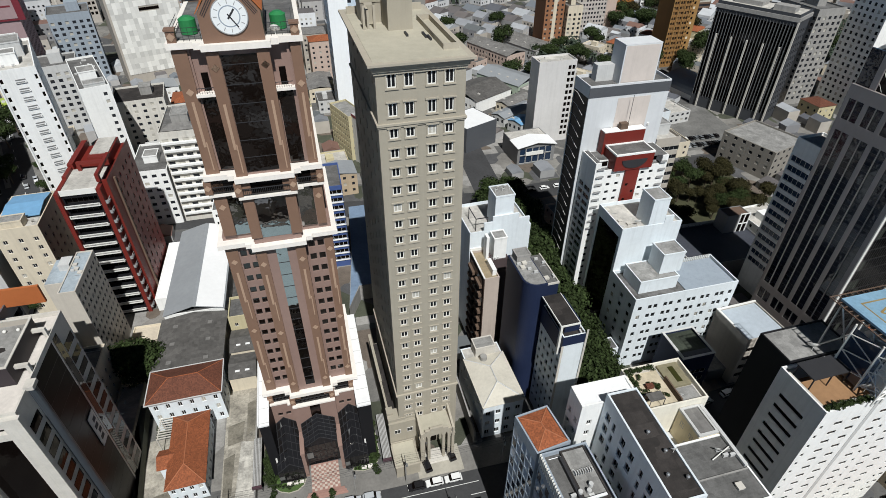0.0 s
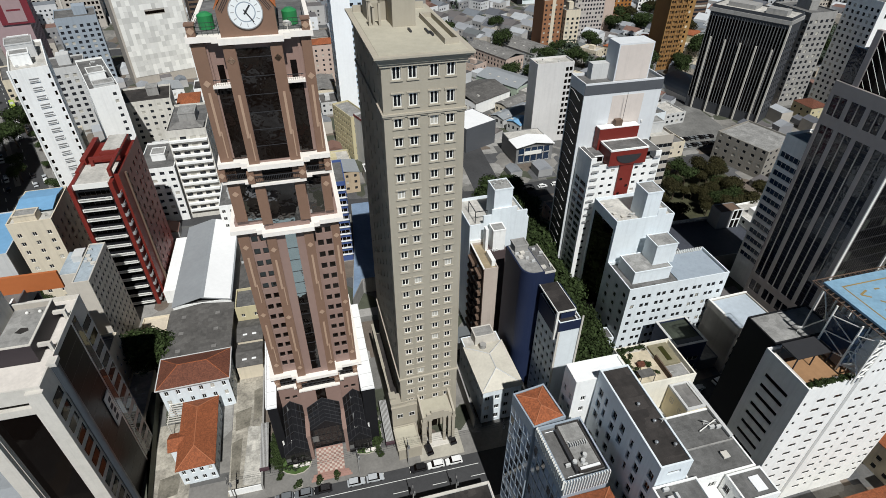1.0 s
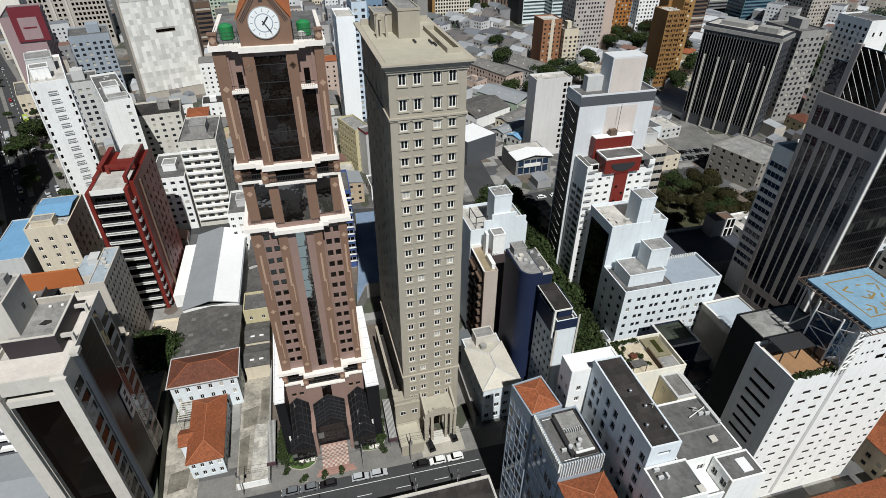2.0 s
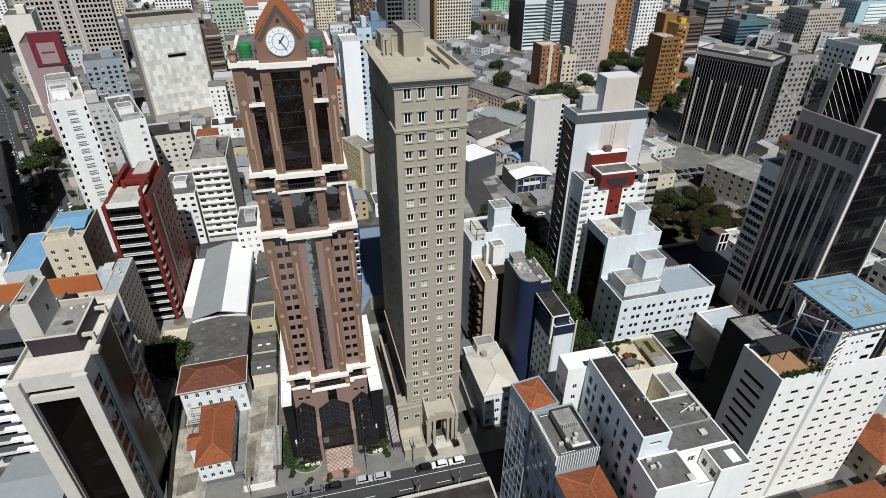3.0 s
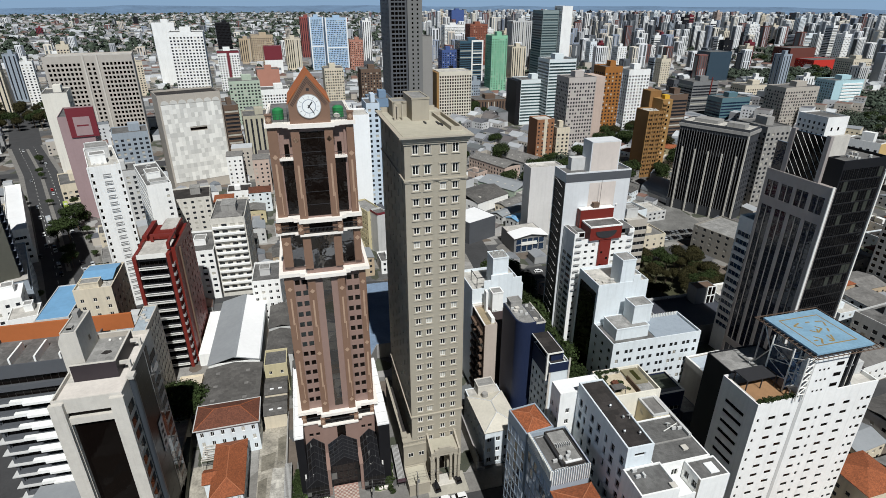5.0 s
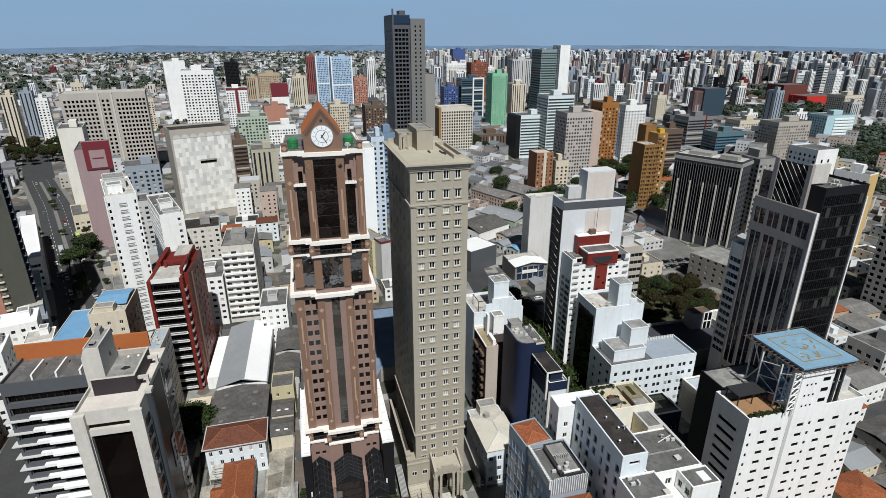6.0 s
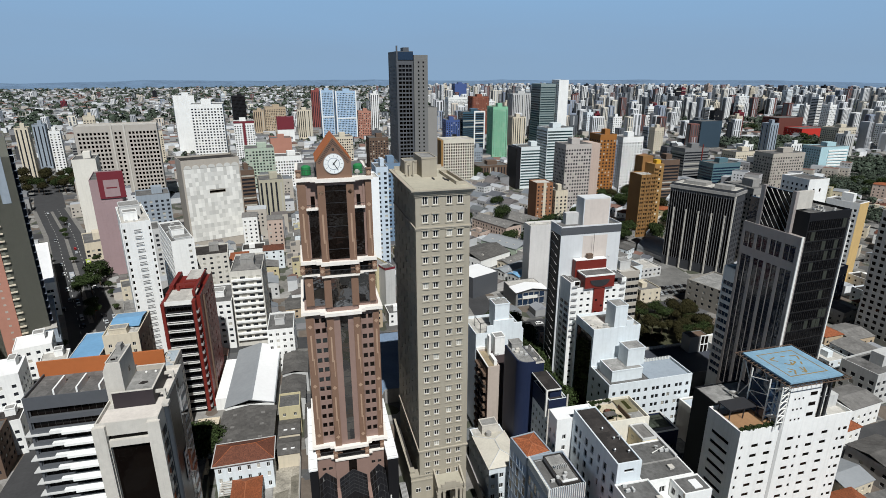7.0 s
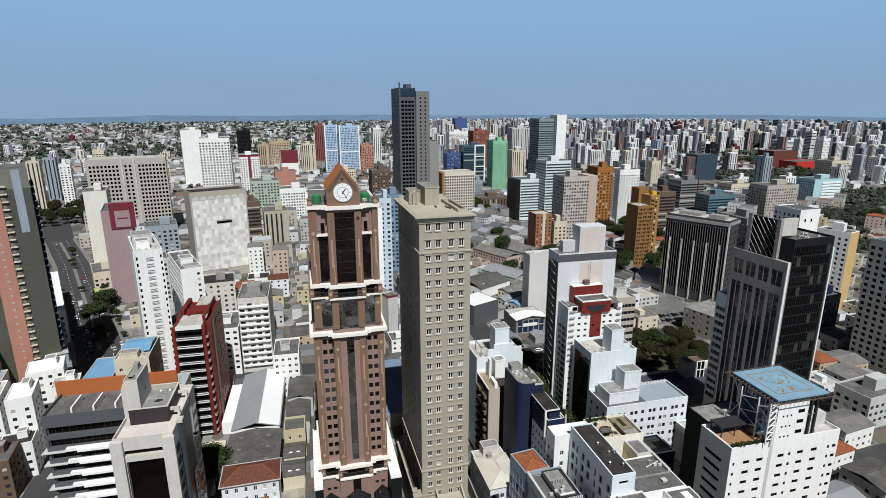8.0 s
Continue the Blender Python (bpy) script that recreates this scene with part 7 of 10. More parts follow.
part("crown_pier", boxes((-1.2, 5.2, 74.005, -0.01, 6.6, 88.0)), stone, dt)
part("crown_wall", boxes((-0.005, 5.2, 82.005, 6.5, 6.2, 88.0)), CONCRETE_LT, dt)
part("crown_glass", boxes((-0.8, 6.6, 74.005, -0.3, 17.0, 87.5)), GLASS_BLACK, dt)
part("crown_glass", boxes((-0.8, 18.6, 74.005, -0.3, 22.6, 83.0)), NIGHT_GLASS, dt)
bm = bmesh.new()
for k in range(-5, 5):
    y0, z0 = 6.7 + max(0, k) * 2.2, 74.2 + max(0, -k) * 2.7
    run = min(16.9 - y0, (87.3 - z0) / 1.25)
    if run > 0.8:
        rod(bm, (-0.95, y0, z0), (-0.95, y0 + run, z0 + run * 1.25), 0.075, 4)
part("lattice", bm, FRAME_WHITE, dt, "diagonal steel lattice")
part("plant_house", boxes((8.0, 12.0, 81.2, 15.0, 20.0, 83.6)), CONCRETE, dt)
clutter(dt, 6.5, 1.0, 17, 8.5, 81.2, 18, 77)
part("base_storey", boxes((-1.6, 0.0, -8.7, 18.0, 23.0, -0.004)), stone, dt)
dt.matrix_basis = pose(128.6, 79.6, 8.1, 0, 0, 5)
dt.scale = (0.935, 0.935, 0.935)
building("blue_striped_block", 135.5, 103.6, 9.4, 13.2, 55.0, 4, WHITE, ROOF_PALE, S=[([(0.5, 8.9)], floors(10.5, 3.1, 13, 1.8), "rib")], W=[([(0.5, 13.5)], floors(10.5, 3.1, 13, 1.8), "rib")], glass=GLASS_BLUE, label="white and blue banded office block", category="building")
building("grey_hall", 192.5, 174.0, 24.0, 26.0, 14.0, 18, surface("dull_grey_render", (0.27, 0.25, 0.22), var=0.08, streak=0.12), ROOF_CAP, S=[(grid(8, 34, 1.6), floors(2, 3.4, 4, 1.4), "std")], W=[(grid(6, 26, 1.6), floors(2, 3.4, 4, 1.4), "std")], label="long grey-beige low office hall with flat roof", category="building", far=True, glass=GLASS_FAR)
dd = building("low_deck", 117.0, 118.8, 33.0, 22.0, 8.0, 0, MID_GREY, ROOF_SLATE, parapet=0.4, label="low dark-roofed garage deck", category="building")
for k in range(12):
    part("parapet_slot", boxes((0.4 + k * 1.5, 21.6, 8.0, 1.3 + k * 1.5, 21.95, 8.7)), PALE_GREY, dd)
part("deck_wall", boxes((-0.3, 0, 0, -0.005, 22.0, 8.9), (-0.3, 22.005, 0, 33.0, 22.3, 8.9)), PALE_GREY, dd)
pl = building("pavilion", 139.0, 134.2, 9.0, 5.6, 15.0, 0, MID_GREY, BROWN, parapet=0.2, label="small dark stair pavilion with brown roof on the deck", category="building")
for u in (5.0, 6.9, 8.8):
    part("white_frame", boxes((u, -0.25, 7.0, u + 0.35, -0.005, 15.2)), WHITE, pl)
part("white_frame", boxes((5.0, -0.25, 15.2, 9.15, -0.005, 15.5), (5.35, -0.24, 11.0, 8.8, -0.005, 11.3)), WHITE, pl)
for u in (5.4, 7.3):
    part("opening", boxes((u, -0.1, 7.4, u + 1.4, -0.004, 10.8), (u, -0.1, 11.5, u + 1.4, -0.004, 14.8)), GLASS_BLACK, pl)
ng = building("navy_low_block", 83.4, 77.4, 9.5, 9.9, 16.4, 1, NAVY, surface("mossy_bitumen_roof", (0.035, 0.042, 0.03), var=0.4, scale=1.6, cells=(2.0, 0.2)), parapet=0.7, S=[([(1, 8.5)], [(3, 4.6), (6.2, 7.8), (9.4, 11.0)], "rib")], label="low dark navy block with a greenish flat roof", category="building")
part("coping", boxes((-0.1, -0.1, 16.404, 9.6, 0.5, 16.6), (-0.1, 0.5, 16.404, 0.6, 10.0, 16.6), (9.0, 0.5, 16.404, 9.6, 10.0, 16.6), (0.6, 9.5, 16.404, 9.0, 10.0, 16.6)), PALE_GREY, ng)
part("lower_roof", boxes((0.8, 0.7, 15.7, 9.0, 2.4, 16.2)), ROOF_SLATE, ng)
gl = building("annex", 97.2, 80.6, 5.6, 7.0, 4.2, 1, DARK_GREY, ROOF_GREY, parapet=0.2, label="low dark annex with a grey roof slab", category="annex")
bb = building("beige_block", 103.0, 78.4, 13.0, 12.4, 17.6, 3, GREY_BE, surface("pale_blue_sheet", (0.42, 0.47, 0.52), rough=0.5, var=0.12), S=[([(0.9, 5.6), (6.4, 12.2)], floors(2.5, 3.4, 4, 1.6), "rib")], W=[([(9.6, 10.2), (11.0, 11.6)], [(15.2, 15.8)], "gl"), ([(2.0, 3.4)], floors(5.5, 3.4, 3, 0.8), "gl")], parapet=0.5, glass=GLASS_BLACK, frame=FRAME_DARK, label="beige block with window bands", category="building")
part("coping", boxes((-0.1, 6.0, 17.604, 0.5, 12.5, 17.9), (0.5, 12.0, 17.604, 13.0, 12.5, 17.9)), FRAME_WHITE, bb)
# houses by the street at the left edge
for nm, x, y, w, d, h, rot, mt, rf, lb in (
    ("white_house_block", -131.5, 168.0, 12.5, 13.0, 24.0, 18, WHITE, ROOF_WHITE, "white apartment house with a bright roof"),
    ("white_house_block", -127.0, 143.5, 8.0, 14.0, 26.0, 14, WHITE, ROOF_WHITE, "slim white apartment house with a bright roof"),
    ("white_house_block", -118.5, 157.0, 9.0, 10.0, 22.5, 14, WHITE, ROOF_PALE, "white balcony house with a folded roof"),
    ("white_house_block", -141.0, 140.0, 13.0, 16.0, 27.0, 14, WHITE, ROOF_PALE, "white apartment house with round windows"),
    ("cream_house_block", -150.0, 158.0, 14.0, 12.0, 25.0, 14, CREAM, BLUE_GREY, "cream house with a grey sheet roof"),
    ("brick_frame_block", -131.0, 121.0, 13.0, 12.0, 15.0, 10, BROWN, ROOF_GREY, "brown framed street block with a grey roof"),
    ("dark_roof_block", -127.0, 134.0, 10.0, 8.5, 13.5, 12, WHITE, ROOF_DARK, "white street block with a dark roof"),
):
    hb = building(nm, x, y, w, d, h, rot, mt, rf, S=[(grid(int(w / 3), w, 1.3), floors(2, 3.1, int((h - 2) / 3.1), 1.3), "std")], E=[(grid(int(d / 3), d, 1.3), floors(2, 3.1, int((h - 2) / 3.1), 1.3), "std")], parapet=0.4, label=lb, category="building", far=True, glass=GLASS_FAR)
    roof_box(hb, "tank_room", w * 0.5, d * 0.5, h - 0.4, w * 0.8, d * 0.85, h + 2.2, mt)

# low houses and yards beyond the hotel
for nm, x, y, w, d, h, rot, mt, rf, lb in (
    ("tiled_house", 120.0, 38.0, 13.0, 12.0, 9.0, 3, CREAM, TERRACOTTA, "cream house with a rust-coloured tiled roof"),
    ("tiled_house", 118.0, 22.0, 12.0, 12.0, 9.0, 3, WHITE, TERRACOTTA, "white house with an orange tiled roof"),
    ("tiled_house", 152.0, 73.0, 12.0, 11.0, 8.0, 8, WHITE, TERRACOTTA, "white corner house with an orange tiled roof"),
    ("yard_shed", 133.0, 52.0, 12.0, 10.0, 7.0, 8, CREAM, STEEL_SHEET, "cream yard shed with a pale sheet roof"),
    ("tiled_house", 86.0, 21.0, 29.0, 13.5, 8.0, 1, CREAM, TERRACOTTA, "long cream house with a bright orange tiled roof"),
    ("yard_shed", 136.0, 36.0, 16.0, 13.0, 7.0, 3, PALE_GREY, FIBRE, "grey shed with a corrugated roof"),
    ("yard_shed", 117.0, 55.0, 13.0, 13.0, 7.0, 3, WHITE, STEEL_SHEET, "white shed with a steel sheet roof"),
    ("yard_shed", 152.0, 54.0, 15.0, 14.0, 8.0, 8, PALE_GREY, FIBRE_DK, "grey shed with a sooty roof"),
    ("yard_shed", 168.0, 82.0, 16.0, 12.0, 9.0, 8, WHITE, FIBRE, "white workshop with a grey roof"),
    ("yard_shed", 154.0, 32.0, 16.0, 15.0, 8.0, 3, CREAM, FIBRE_DK, "cream workshop with a dark roof"),
    ("yard_shed", -97.0, 70.0, 14.0, 12.0, 12.0, 0, PALE_GREY, FIBRE_DK, "grey annex with a dark sheet roof beside the offices"),
    ("yard_shed", -82.0, 66.0, 14.0, 16.0, 16.0, 0, WHITE, STEEL_SHEET, "white annex with a sheet roof before the offices"),
):
    hb = building(nm, x, y, w, d, h, rot, mt, ROOF_GREY, S=[(grid(int(w / 3), w, 1.2), floors(1.2, 3.0, int(h / 3.2), 1.3), "gl")], W=[(grid(int(d / 3), d, 1.2), floors(1.2, 3.0, int(h / 3.2), 1.3), "gl")], far=True, glass=GLASS_FAR, parapet=0.05, label=lb, category="house")
    if nm == "tiled_house":
        part("tile_roof", hip_roof(0, 0, w, d, h, 2.2, 0.4), rf, hb)
    else:
        part("sheet_roof", gable_roof(0, 0, w, d, h, 1.4, 0.3, "x"), rf, hb)

shop = building("low_shop", -4.0, 41.0, 29.6, 16.4, 6.8, 1.0, PALE_GREY, ROOF_DARK, parapet=0.5, N=[([(1, 28)], [(0.4, 3.4)], "rib")], label="low shop with a dusty grey sheet roof across the street", category="shop")
part("roof_edge", boxes((-0.15, 15.9, 6.8, 29.75, 16.55, 7.0), (29.45, 0, 6.8, 29.75, 15.9, 7.0)), CONCRETE_LT, shop)

# ---- the next blocks ----


def block(name, x, y, w, d, h, rot, wall, style, label, roof=ROOF_GREY, glass=GLASS_FAR, z1=3.0, pitch=3.1, head=True, group="", step=3.2):
    """A distant block: all windows of one building share one mesh."""
    n = max(2, int((h - z1 - 1.5) / pitch))
    rows = floors(z1, pitch, n, pitch * 0.54)

    def spec(width):
        if style == "rib":
            return [([(0.4, width - 0.4)], rows, "gl")]
        if style == "vert":
            return [(grid(max(2, int(width / 3.6)), width, 1.5), [(z1, h - 2.5)], "gl")]
        if style == "dense":
            return [(grid(max(2, int(width / 2.6)), width, 1.6), rows, "gl")]
        if style == "blank":
            return []
        return [(grid(max(2, int(width / step)), width, min(1.8, step * 0.56)), rows, "gl")]

    side = "grid" if style == "blank" else None
    es = spec(d) if not side else [(grid(max(2, int(d / 3.2)), d, 1.5), rows, "gl")]
    rt = building(name, x, y, w, d, h, rot, wall, roof, S=spec(w), W=es if x > -60 else (), E=es if x < 60 else (), glass=glass, label=label, far=True, recess=0.35, group=group, parapet=0.7)
    if head:
        k = (abs(x * 7.3 + y * 3.1) % 1.0) * 0.2
        part("lift_house", boxes((w * (0.3 + k), d * 0.3, h - 0.7, w * (0.62 + k), d * 0.65, h + 4.2)), wall, rt)
    return rt


# mosaic-fronted block and its neighbours along the avenue
mo = building("mosaic_block", -105.6, 360.5, 39.4, 24.0, 65.6, 21, GREY_BE, ROOF_DARK, far=True, parapet=1.2, label="tall block with a blank front of pale stone mosaic panels", category="building")
rng = random.Random(12)
tones = [surface("mosaic_panel", (q, q * 0.985, q * 0.93), rough=0.6, var=0.03, rnd=0.05) for q in (0.56, 0.64, 0.72, 0.80)]
panel = [mesh_of("panel", boxes((0, -0.2, 0, 2.18, -0.005, 3.08)), t) for t in tones]
for i in range(17):
    for j in range(17):
        if j == 11 and 7 <= i <= 11:
            continue
        placed("panel", rng.choice(panel), mo, pose(1.2 + i * 2.2, 0, 6.5 + j * 3.1))
part("slot", boxes((16.6, -0.12, 41.2, 27.4, -0.006, 42.8)), GLASS_BLACK, mo)
for i in range(7):
    bm = bmesh.new()
    bmesh.ops.create_cone(bm, cap_ends=True, segments=20, radius1=2.5, radius2=2.5, depth=0.3, matrix=Matrix.Translation((3.9 + i * 5.35, -0.15, 59.4)) @ Matrix.Rotation(radians(90), 4, "X"))
    bmesh.ops.bisect_plane(bm, geom=bm.verts[:] + bm.edges[:] + bm.faces[:], plane_co=(0, 0, 59.4), plane_no=(0, 0, -1), clear_outer=True)
    part("arch", bm, tones[0], mo)
cols = [(2.4 + i * 3.1, 4.3 + i * 3.1) for i in range(8)] + [(31.0, 32.9), (34.6, 36.5)] + [(42.4 + i * 2.95, 44.3 + i * 2.95) for i in range(8)]
gr = building("grid_office", -221.0, 503.0, 66.0, 30.0, 78.0, 12, surface("pinkish_concrete", (0.43, 0.395, 0.355), var=0.06, streak=0.06), ROOF_PALE, S=[(cols, floors(6, 3.75, 18, 2.3), "gl")], far=True, recess=0.9, glass=GLASS_BLACK, label="wide beige office block with a grid of deep square windows", category="building")
part("front_rib", boxes((28.4, -1.0, 0, 29.6, -0.005, 79)), CONCRETE_LT, gr)
part("front_rib", boxes((38.6, -1.0, 0, 39.8, -0.005, 79)), CONCRETE_LT, gr)
pk = block("mauve_block", -149.0, 318.0, 16.0, 34.0, 62.0, 14, MAUVE, "blank", "mauve apartment slab with a maroon sign board on its roof", head=False)
sg2 = part("sign_board", boxes((4.6, -0.6, 50.0, 18.6, -0.1, 66.5)), MAROON, pk, "maroon sign board")
part("sign_panel", boxes((7.4, -0.75, 51.0, 15.6, -0.605, 61.5)), MAUVE, sg2)
part("lettering", boxes((8.6, -0.8, 56.2, 14.4, -0.755, 57.0)), MAROON, sg2)
block("white_tower", -197.0, 424.0, 16.0, 30.0, 60.0, 14, surface("ivory_render", (0.72, 0.69, 0.62), var=0.06, streak=0.1), "blank", "white apartment tower with grey roof")
block("white_block", -172.0, 352.0, 16.0, 30.0, 13.0, 22, CREAM, "grid", "cream apartment block along the avenue")
block("blue_grey_block", -141.0, 372.0, 22.0, 24.0, 40.0, 16, BLUE_GREY, "grid", "blue-grey apartment block with bare roof")
block("pale_block", -128.0, 300.0, 18.0, 20.0, 33.0, 16, PALE_GREY, "grid", "pale grey block with stepped roof")
block("white_tower", -222.0, 893.0, 30.0, 30.0, 88.0, 14, WHITE, "blank", "tall white blank-sided tower")
block("white_tower", -144.0, 613.0, 33.0, 34.0, 90.0, 6, WHITE, "grid", "tall white apartment tower with small windows")
block("black_tower", -192.0, 1315.0, 29.0, 28.0, 70.0, 10, BLACK, "dense", "distant black office tower", glass=GLASS_BLACK)
rwt = block("red_white_tower", -123.0, 779.0, 27.0, 26.0, 57.0, 8, WHITE, "grid", "white tower with a red crown and stripe")
part("red_stripe", boxes((11.5, -0.4, 0, 15.0, -0.005, 57), (-0.3, -0.3, 54.5, 27.3, -0.005, 57.3)), MAROON, rwt)
block("sage_block", -85.0, 552.0, 29.0, 30.0, 48.0, 8, SAGE, "grid", "sage green apartment block with banded balconies")
block("pink_block", -75.0, 768.0, 29.0, 24.0, 34.0, 8, PINK_BRICK, "blank", "pink brick apartment block")
block("white_block", -57.0, 560.0, 28.0, 24.0, 38.0, 6, WHITE, "dense", "white apartment block with many balconies")
rt_ = block("red_topped_block", -79.0, 1010.0, 30.0, 22.0, 30.0, 5, WHITE, "blank", "white block with a maroon upper half", head=False)
part("upper_half", boxes((0.05, -0.3, 22, 29.95, 22, 44)), MAROON, rt_)
block("tan_tower", -134.0, 1174.0, 24.0, 24.0, 46.0, 8, TAN, "vert", "tan apartment tower with vertical strips")
block("olive_tower", -106.0, 1113.0, 40.0, 30.0, 56.0, 8, TAN, "grid", "brownish distant apartment tower block")
block("cream_tower", -42.0, 1047.0, 26.0, 26.0, 54.0, 6, CREAM, "vert", "cream tower with broad vertical bands")
for x, y, w in ((2, 1036, 25), (28, 1000, 38)):
    b_ = block("blue_white_tower", x, y, w, 26.0, 89.0, 4, surface("pale_blue_render", (0.36, 0.50, 0.66), var=0.05), "dense", "pale blue and white apartment tower")
    part("white_edge", boxes((0, -0.5, 0, 2.0, -0.005, 90), (w - 2.0, -0.5, 0, w, -0.005, 90), (2, -0.5, 40, w - 2, -0.005, 42)), WHITE, b_)
block("red_tower", -14.0, 1205.0, 24.0, 24.0, 84.0, 4, surface("dull_red_render", (0.26, 0.07, 0.06), var=0.06), "vert", "dull red and beige apartment tower")
block("pink_tower", 69.0, 1020.0, 24.0, 22.0, 52.0, 4, PINK_BRICK, "grid", "pinkish distant apartment tower block")
block("brown_block", 54.0, 664.0, 25.0, 26.0, 43.0, 4, BROWN, "grid", "dark brown apartment block with green netting")
block("white_tower", 98.0, 1063.0, 16.0, 24.0, 82.0, 4, WHITE, "vert", "slim black and white tower")
block("beige_block", 10.0, 640.0, 22.0, 26.0, 48.0, 4, CREAM, "dense", "beige block with balcony grid")
block("cream_block", -22.0, 250.0, 20.0, 26.0, 44.0, 6, CREAM, "grid", "cream apartment block behind the clock tower")
block("brown_balcony_block", -76.0, 430.0, 11.0, 22.0, 46.0, 14, BROWN, "rib", "brown and white banded apartment block")
block("grey_block", -62.0, 425.0, 20.0, 26.0, 38.0, 8, surface("khaki_render", (0.43, 0.40, 0.31), var=0.07, streak=0.1), "vert", "khaki broad apartment block")
building("olive_block", 14.3, 235.4, 8.5, 19.5, 22.0, 21, YELLOW, ROOF_CAP, S=[(grid(2, 8.5, 1.2), floors(2.5, 2.8, 7, 1.3), "std")], W=[(grid(9, 19.5, 1.0), floors(2.5, 2.8, 7, 1.2), "gl")], far=True, glass=GLASS_FAR, label="yellowish apartment block between the towers", category="building")
wm = building("white_maroon_block", 18.6, 229.0, 6.0, 8.0, 23.0, 21, PALE_GREY, ROOF_GREY, far=True, label="narrow pale block with a maroon parapet", category="building")
part("parapet_band", boxes((-0.1, -0.1, 22.0, 6.1, -0.005, 23.2), (-0.1, -0.005, 22.0, -0.005, 8.0, 23.2)), MAROON, wm)
building("white_blue_tower", 12.6, 270.0, 8.9, 20.0, 65.5, 2, surface("bright_white_paint", (0.86, 0.88, 0.89), var=0.04, streak=0.04), ROOF_PALE, W=[(grid(9, 20, 1.3), floors(3, 2.9, 21, 1.5), "gl")], far=True, glass=GLASS_FAR, recess=0.3, label="tall white tower with blank white wall and windowed side", category="tower")
block("blue_window_tower", 22.5, 296.0, 8.0, 20.0, 67.0, 2, surface("pale_blue_tile", (0.52, 0.60, 0.68), var=0.05), "grid", "tall pale blue tiled apartment tower")
block("slate_tower", 30.5, 352.0, 16.0, 22.0, 60.0, 2, surface("slate_blue", (0.16, 0.24, 0.34), var=0.06), "grid", "slate blue apartment tower behind the beige tower")
# tall dark tower on the skyline
tk = building("dark_skyline_tower", 60.5, 452.0, 15.0, 38.0, 141.0, 3, surface("charcoal_panel", (0.085, 0.09, 0.10), rough=0.6, var=0.06), ROOF_GREY, S=[([(1.8, 4.6), (5.1, 7.6), (8.2, 10.8), (11.3, 13.6)], floors(12, 3.5, 34, 2.3), "gl")], W=[(grid(6, 38, 1.2), floors(12, 3.5, 34, 1.6), "gl")], far=True, recess=1.0, glass=GLASS_BLACK, label="very tall dark grey tower on the skyline", category="tower")
sh = building("dark_tower_side", 75.6, 450.0, 12.5, 36.0, 138.0, 3, surface("grey_panel_wall", (0.165, 0.165, 0.16), var=0.05), ROOF_GREY, S=[([(3.5, 4.9), (7.8, 9.2)], floors(12, 3.5, 35, 1.6), "gl")], far=True, recess=0.5, glass=GLASS_BLACK, label="grey side slab of the skyline tower with paired windows", category="tower")
part("glass_crown", boxes((1.2, -0.6, 134, 14.8, -0.005, 140.5)), GLASS_BLUE, tk)
part("mast", boxes((2.0, 10, 140.3, 3.2, 12, 146)), DARK_GREY, tk)
part("roof_plant", boxes((8, 8, 140.3, 13, 20, 144.5)), DARK_GREY, tk)
block("grey_slab", 89.0, 470.0, 12.0, 30.0, 92.0, 3, surface("grey_brown_slab", (0.26, 0.25, 0.235), var=0.05), "blank", "grey slab beside the skyline tower", head=False)
# cluster of towers past the bend of the avenue
for k, (x, y, w, d, h, mt, st_) in enumerate(((-352, 690, 13, 20, 62, CREAM, "vert"), (-330, 720, 12, 18, 55, WHITE, "grid"), (-300, 700, 12, 20, 40, MID_GREY, "rib"), (-285, 760, 14, 18, 60, PALE_GREY, "dense"), (-262, 730, 16, 18, 46, WHITE_BLUE, "rib"), (-318, 800, 14, 18, 66, CREAM, "grid"), (-372, 780, 14, 20, 58, BLUE_GREY, "vert"),
                                              (-350, 850, 20, 20, 50, WHITE, "grid"), (-240, 800, 18, 18, 44, CREAM, "grid"), (-300, 880, 18, 20, 48, PALE_GREY, "vert"), (-232, 640, 16, 18, 36, WHITE, "grid"), (-395, 700, 16, 20, 54, WHITE, "vert"))):
    block("apartment_tower", x, y, w, d, h, 16, mt, st_, "apartment tower beyond the bend of the avenue", group="towers past the avenue")
# right of the beige tower
yb = building("yellow_grid_block", 125.0, 548.0, 36.0, 26.0, 52.0, 3, surface("ivory_concrete", (0.62, 0.58, 0.49), var=0.06), ROOF_PALE, S=[(grid(13, 36, 1.7), floors(4, 3.2, 14, 2.1), "gl")], far=True, recess=0.7, glass=GLASS_BROWN, label="ivory apartment block with a deep window grid", category="building")
part("side_wall", boxes((-2.4, 1, 0, -0.01, 26, 51)), GOLD, yb, "ochre side wall")
block("blue_tower", 186.0, 793.0, 22.0, 22.0, 52.0, 3, BLUE, "grid", "deep blue apartment tower")
gw = block("white_frame_office", 212.0, 790.0, 36.0, 26.0, 64.0, 3, surface("teal_glass_wall", (0.05, 0.10, 0.14), rough=0.2, var=0.05), "rib", "white-framed glass office tower")
part("white_frame", boxes((18.0, -0.6, 0, 20.0, -0.005, 65), (34.2, -0.6, 0, 36.2, -0.005, 65), (20, -0.6, 62.6, 34.2, -0.005, 65), (20, -0.6, 30, 34.2, -0.005, 31.6), (20, -0.6, 46, 34.2, -0.005, 47.6)), WHITE, gw)
block("blue_topped_tower", 480.0, 1904.0, 44.0, 40.0, 80.0, 3, BLUE, "blank", "distant tower with blue crown")
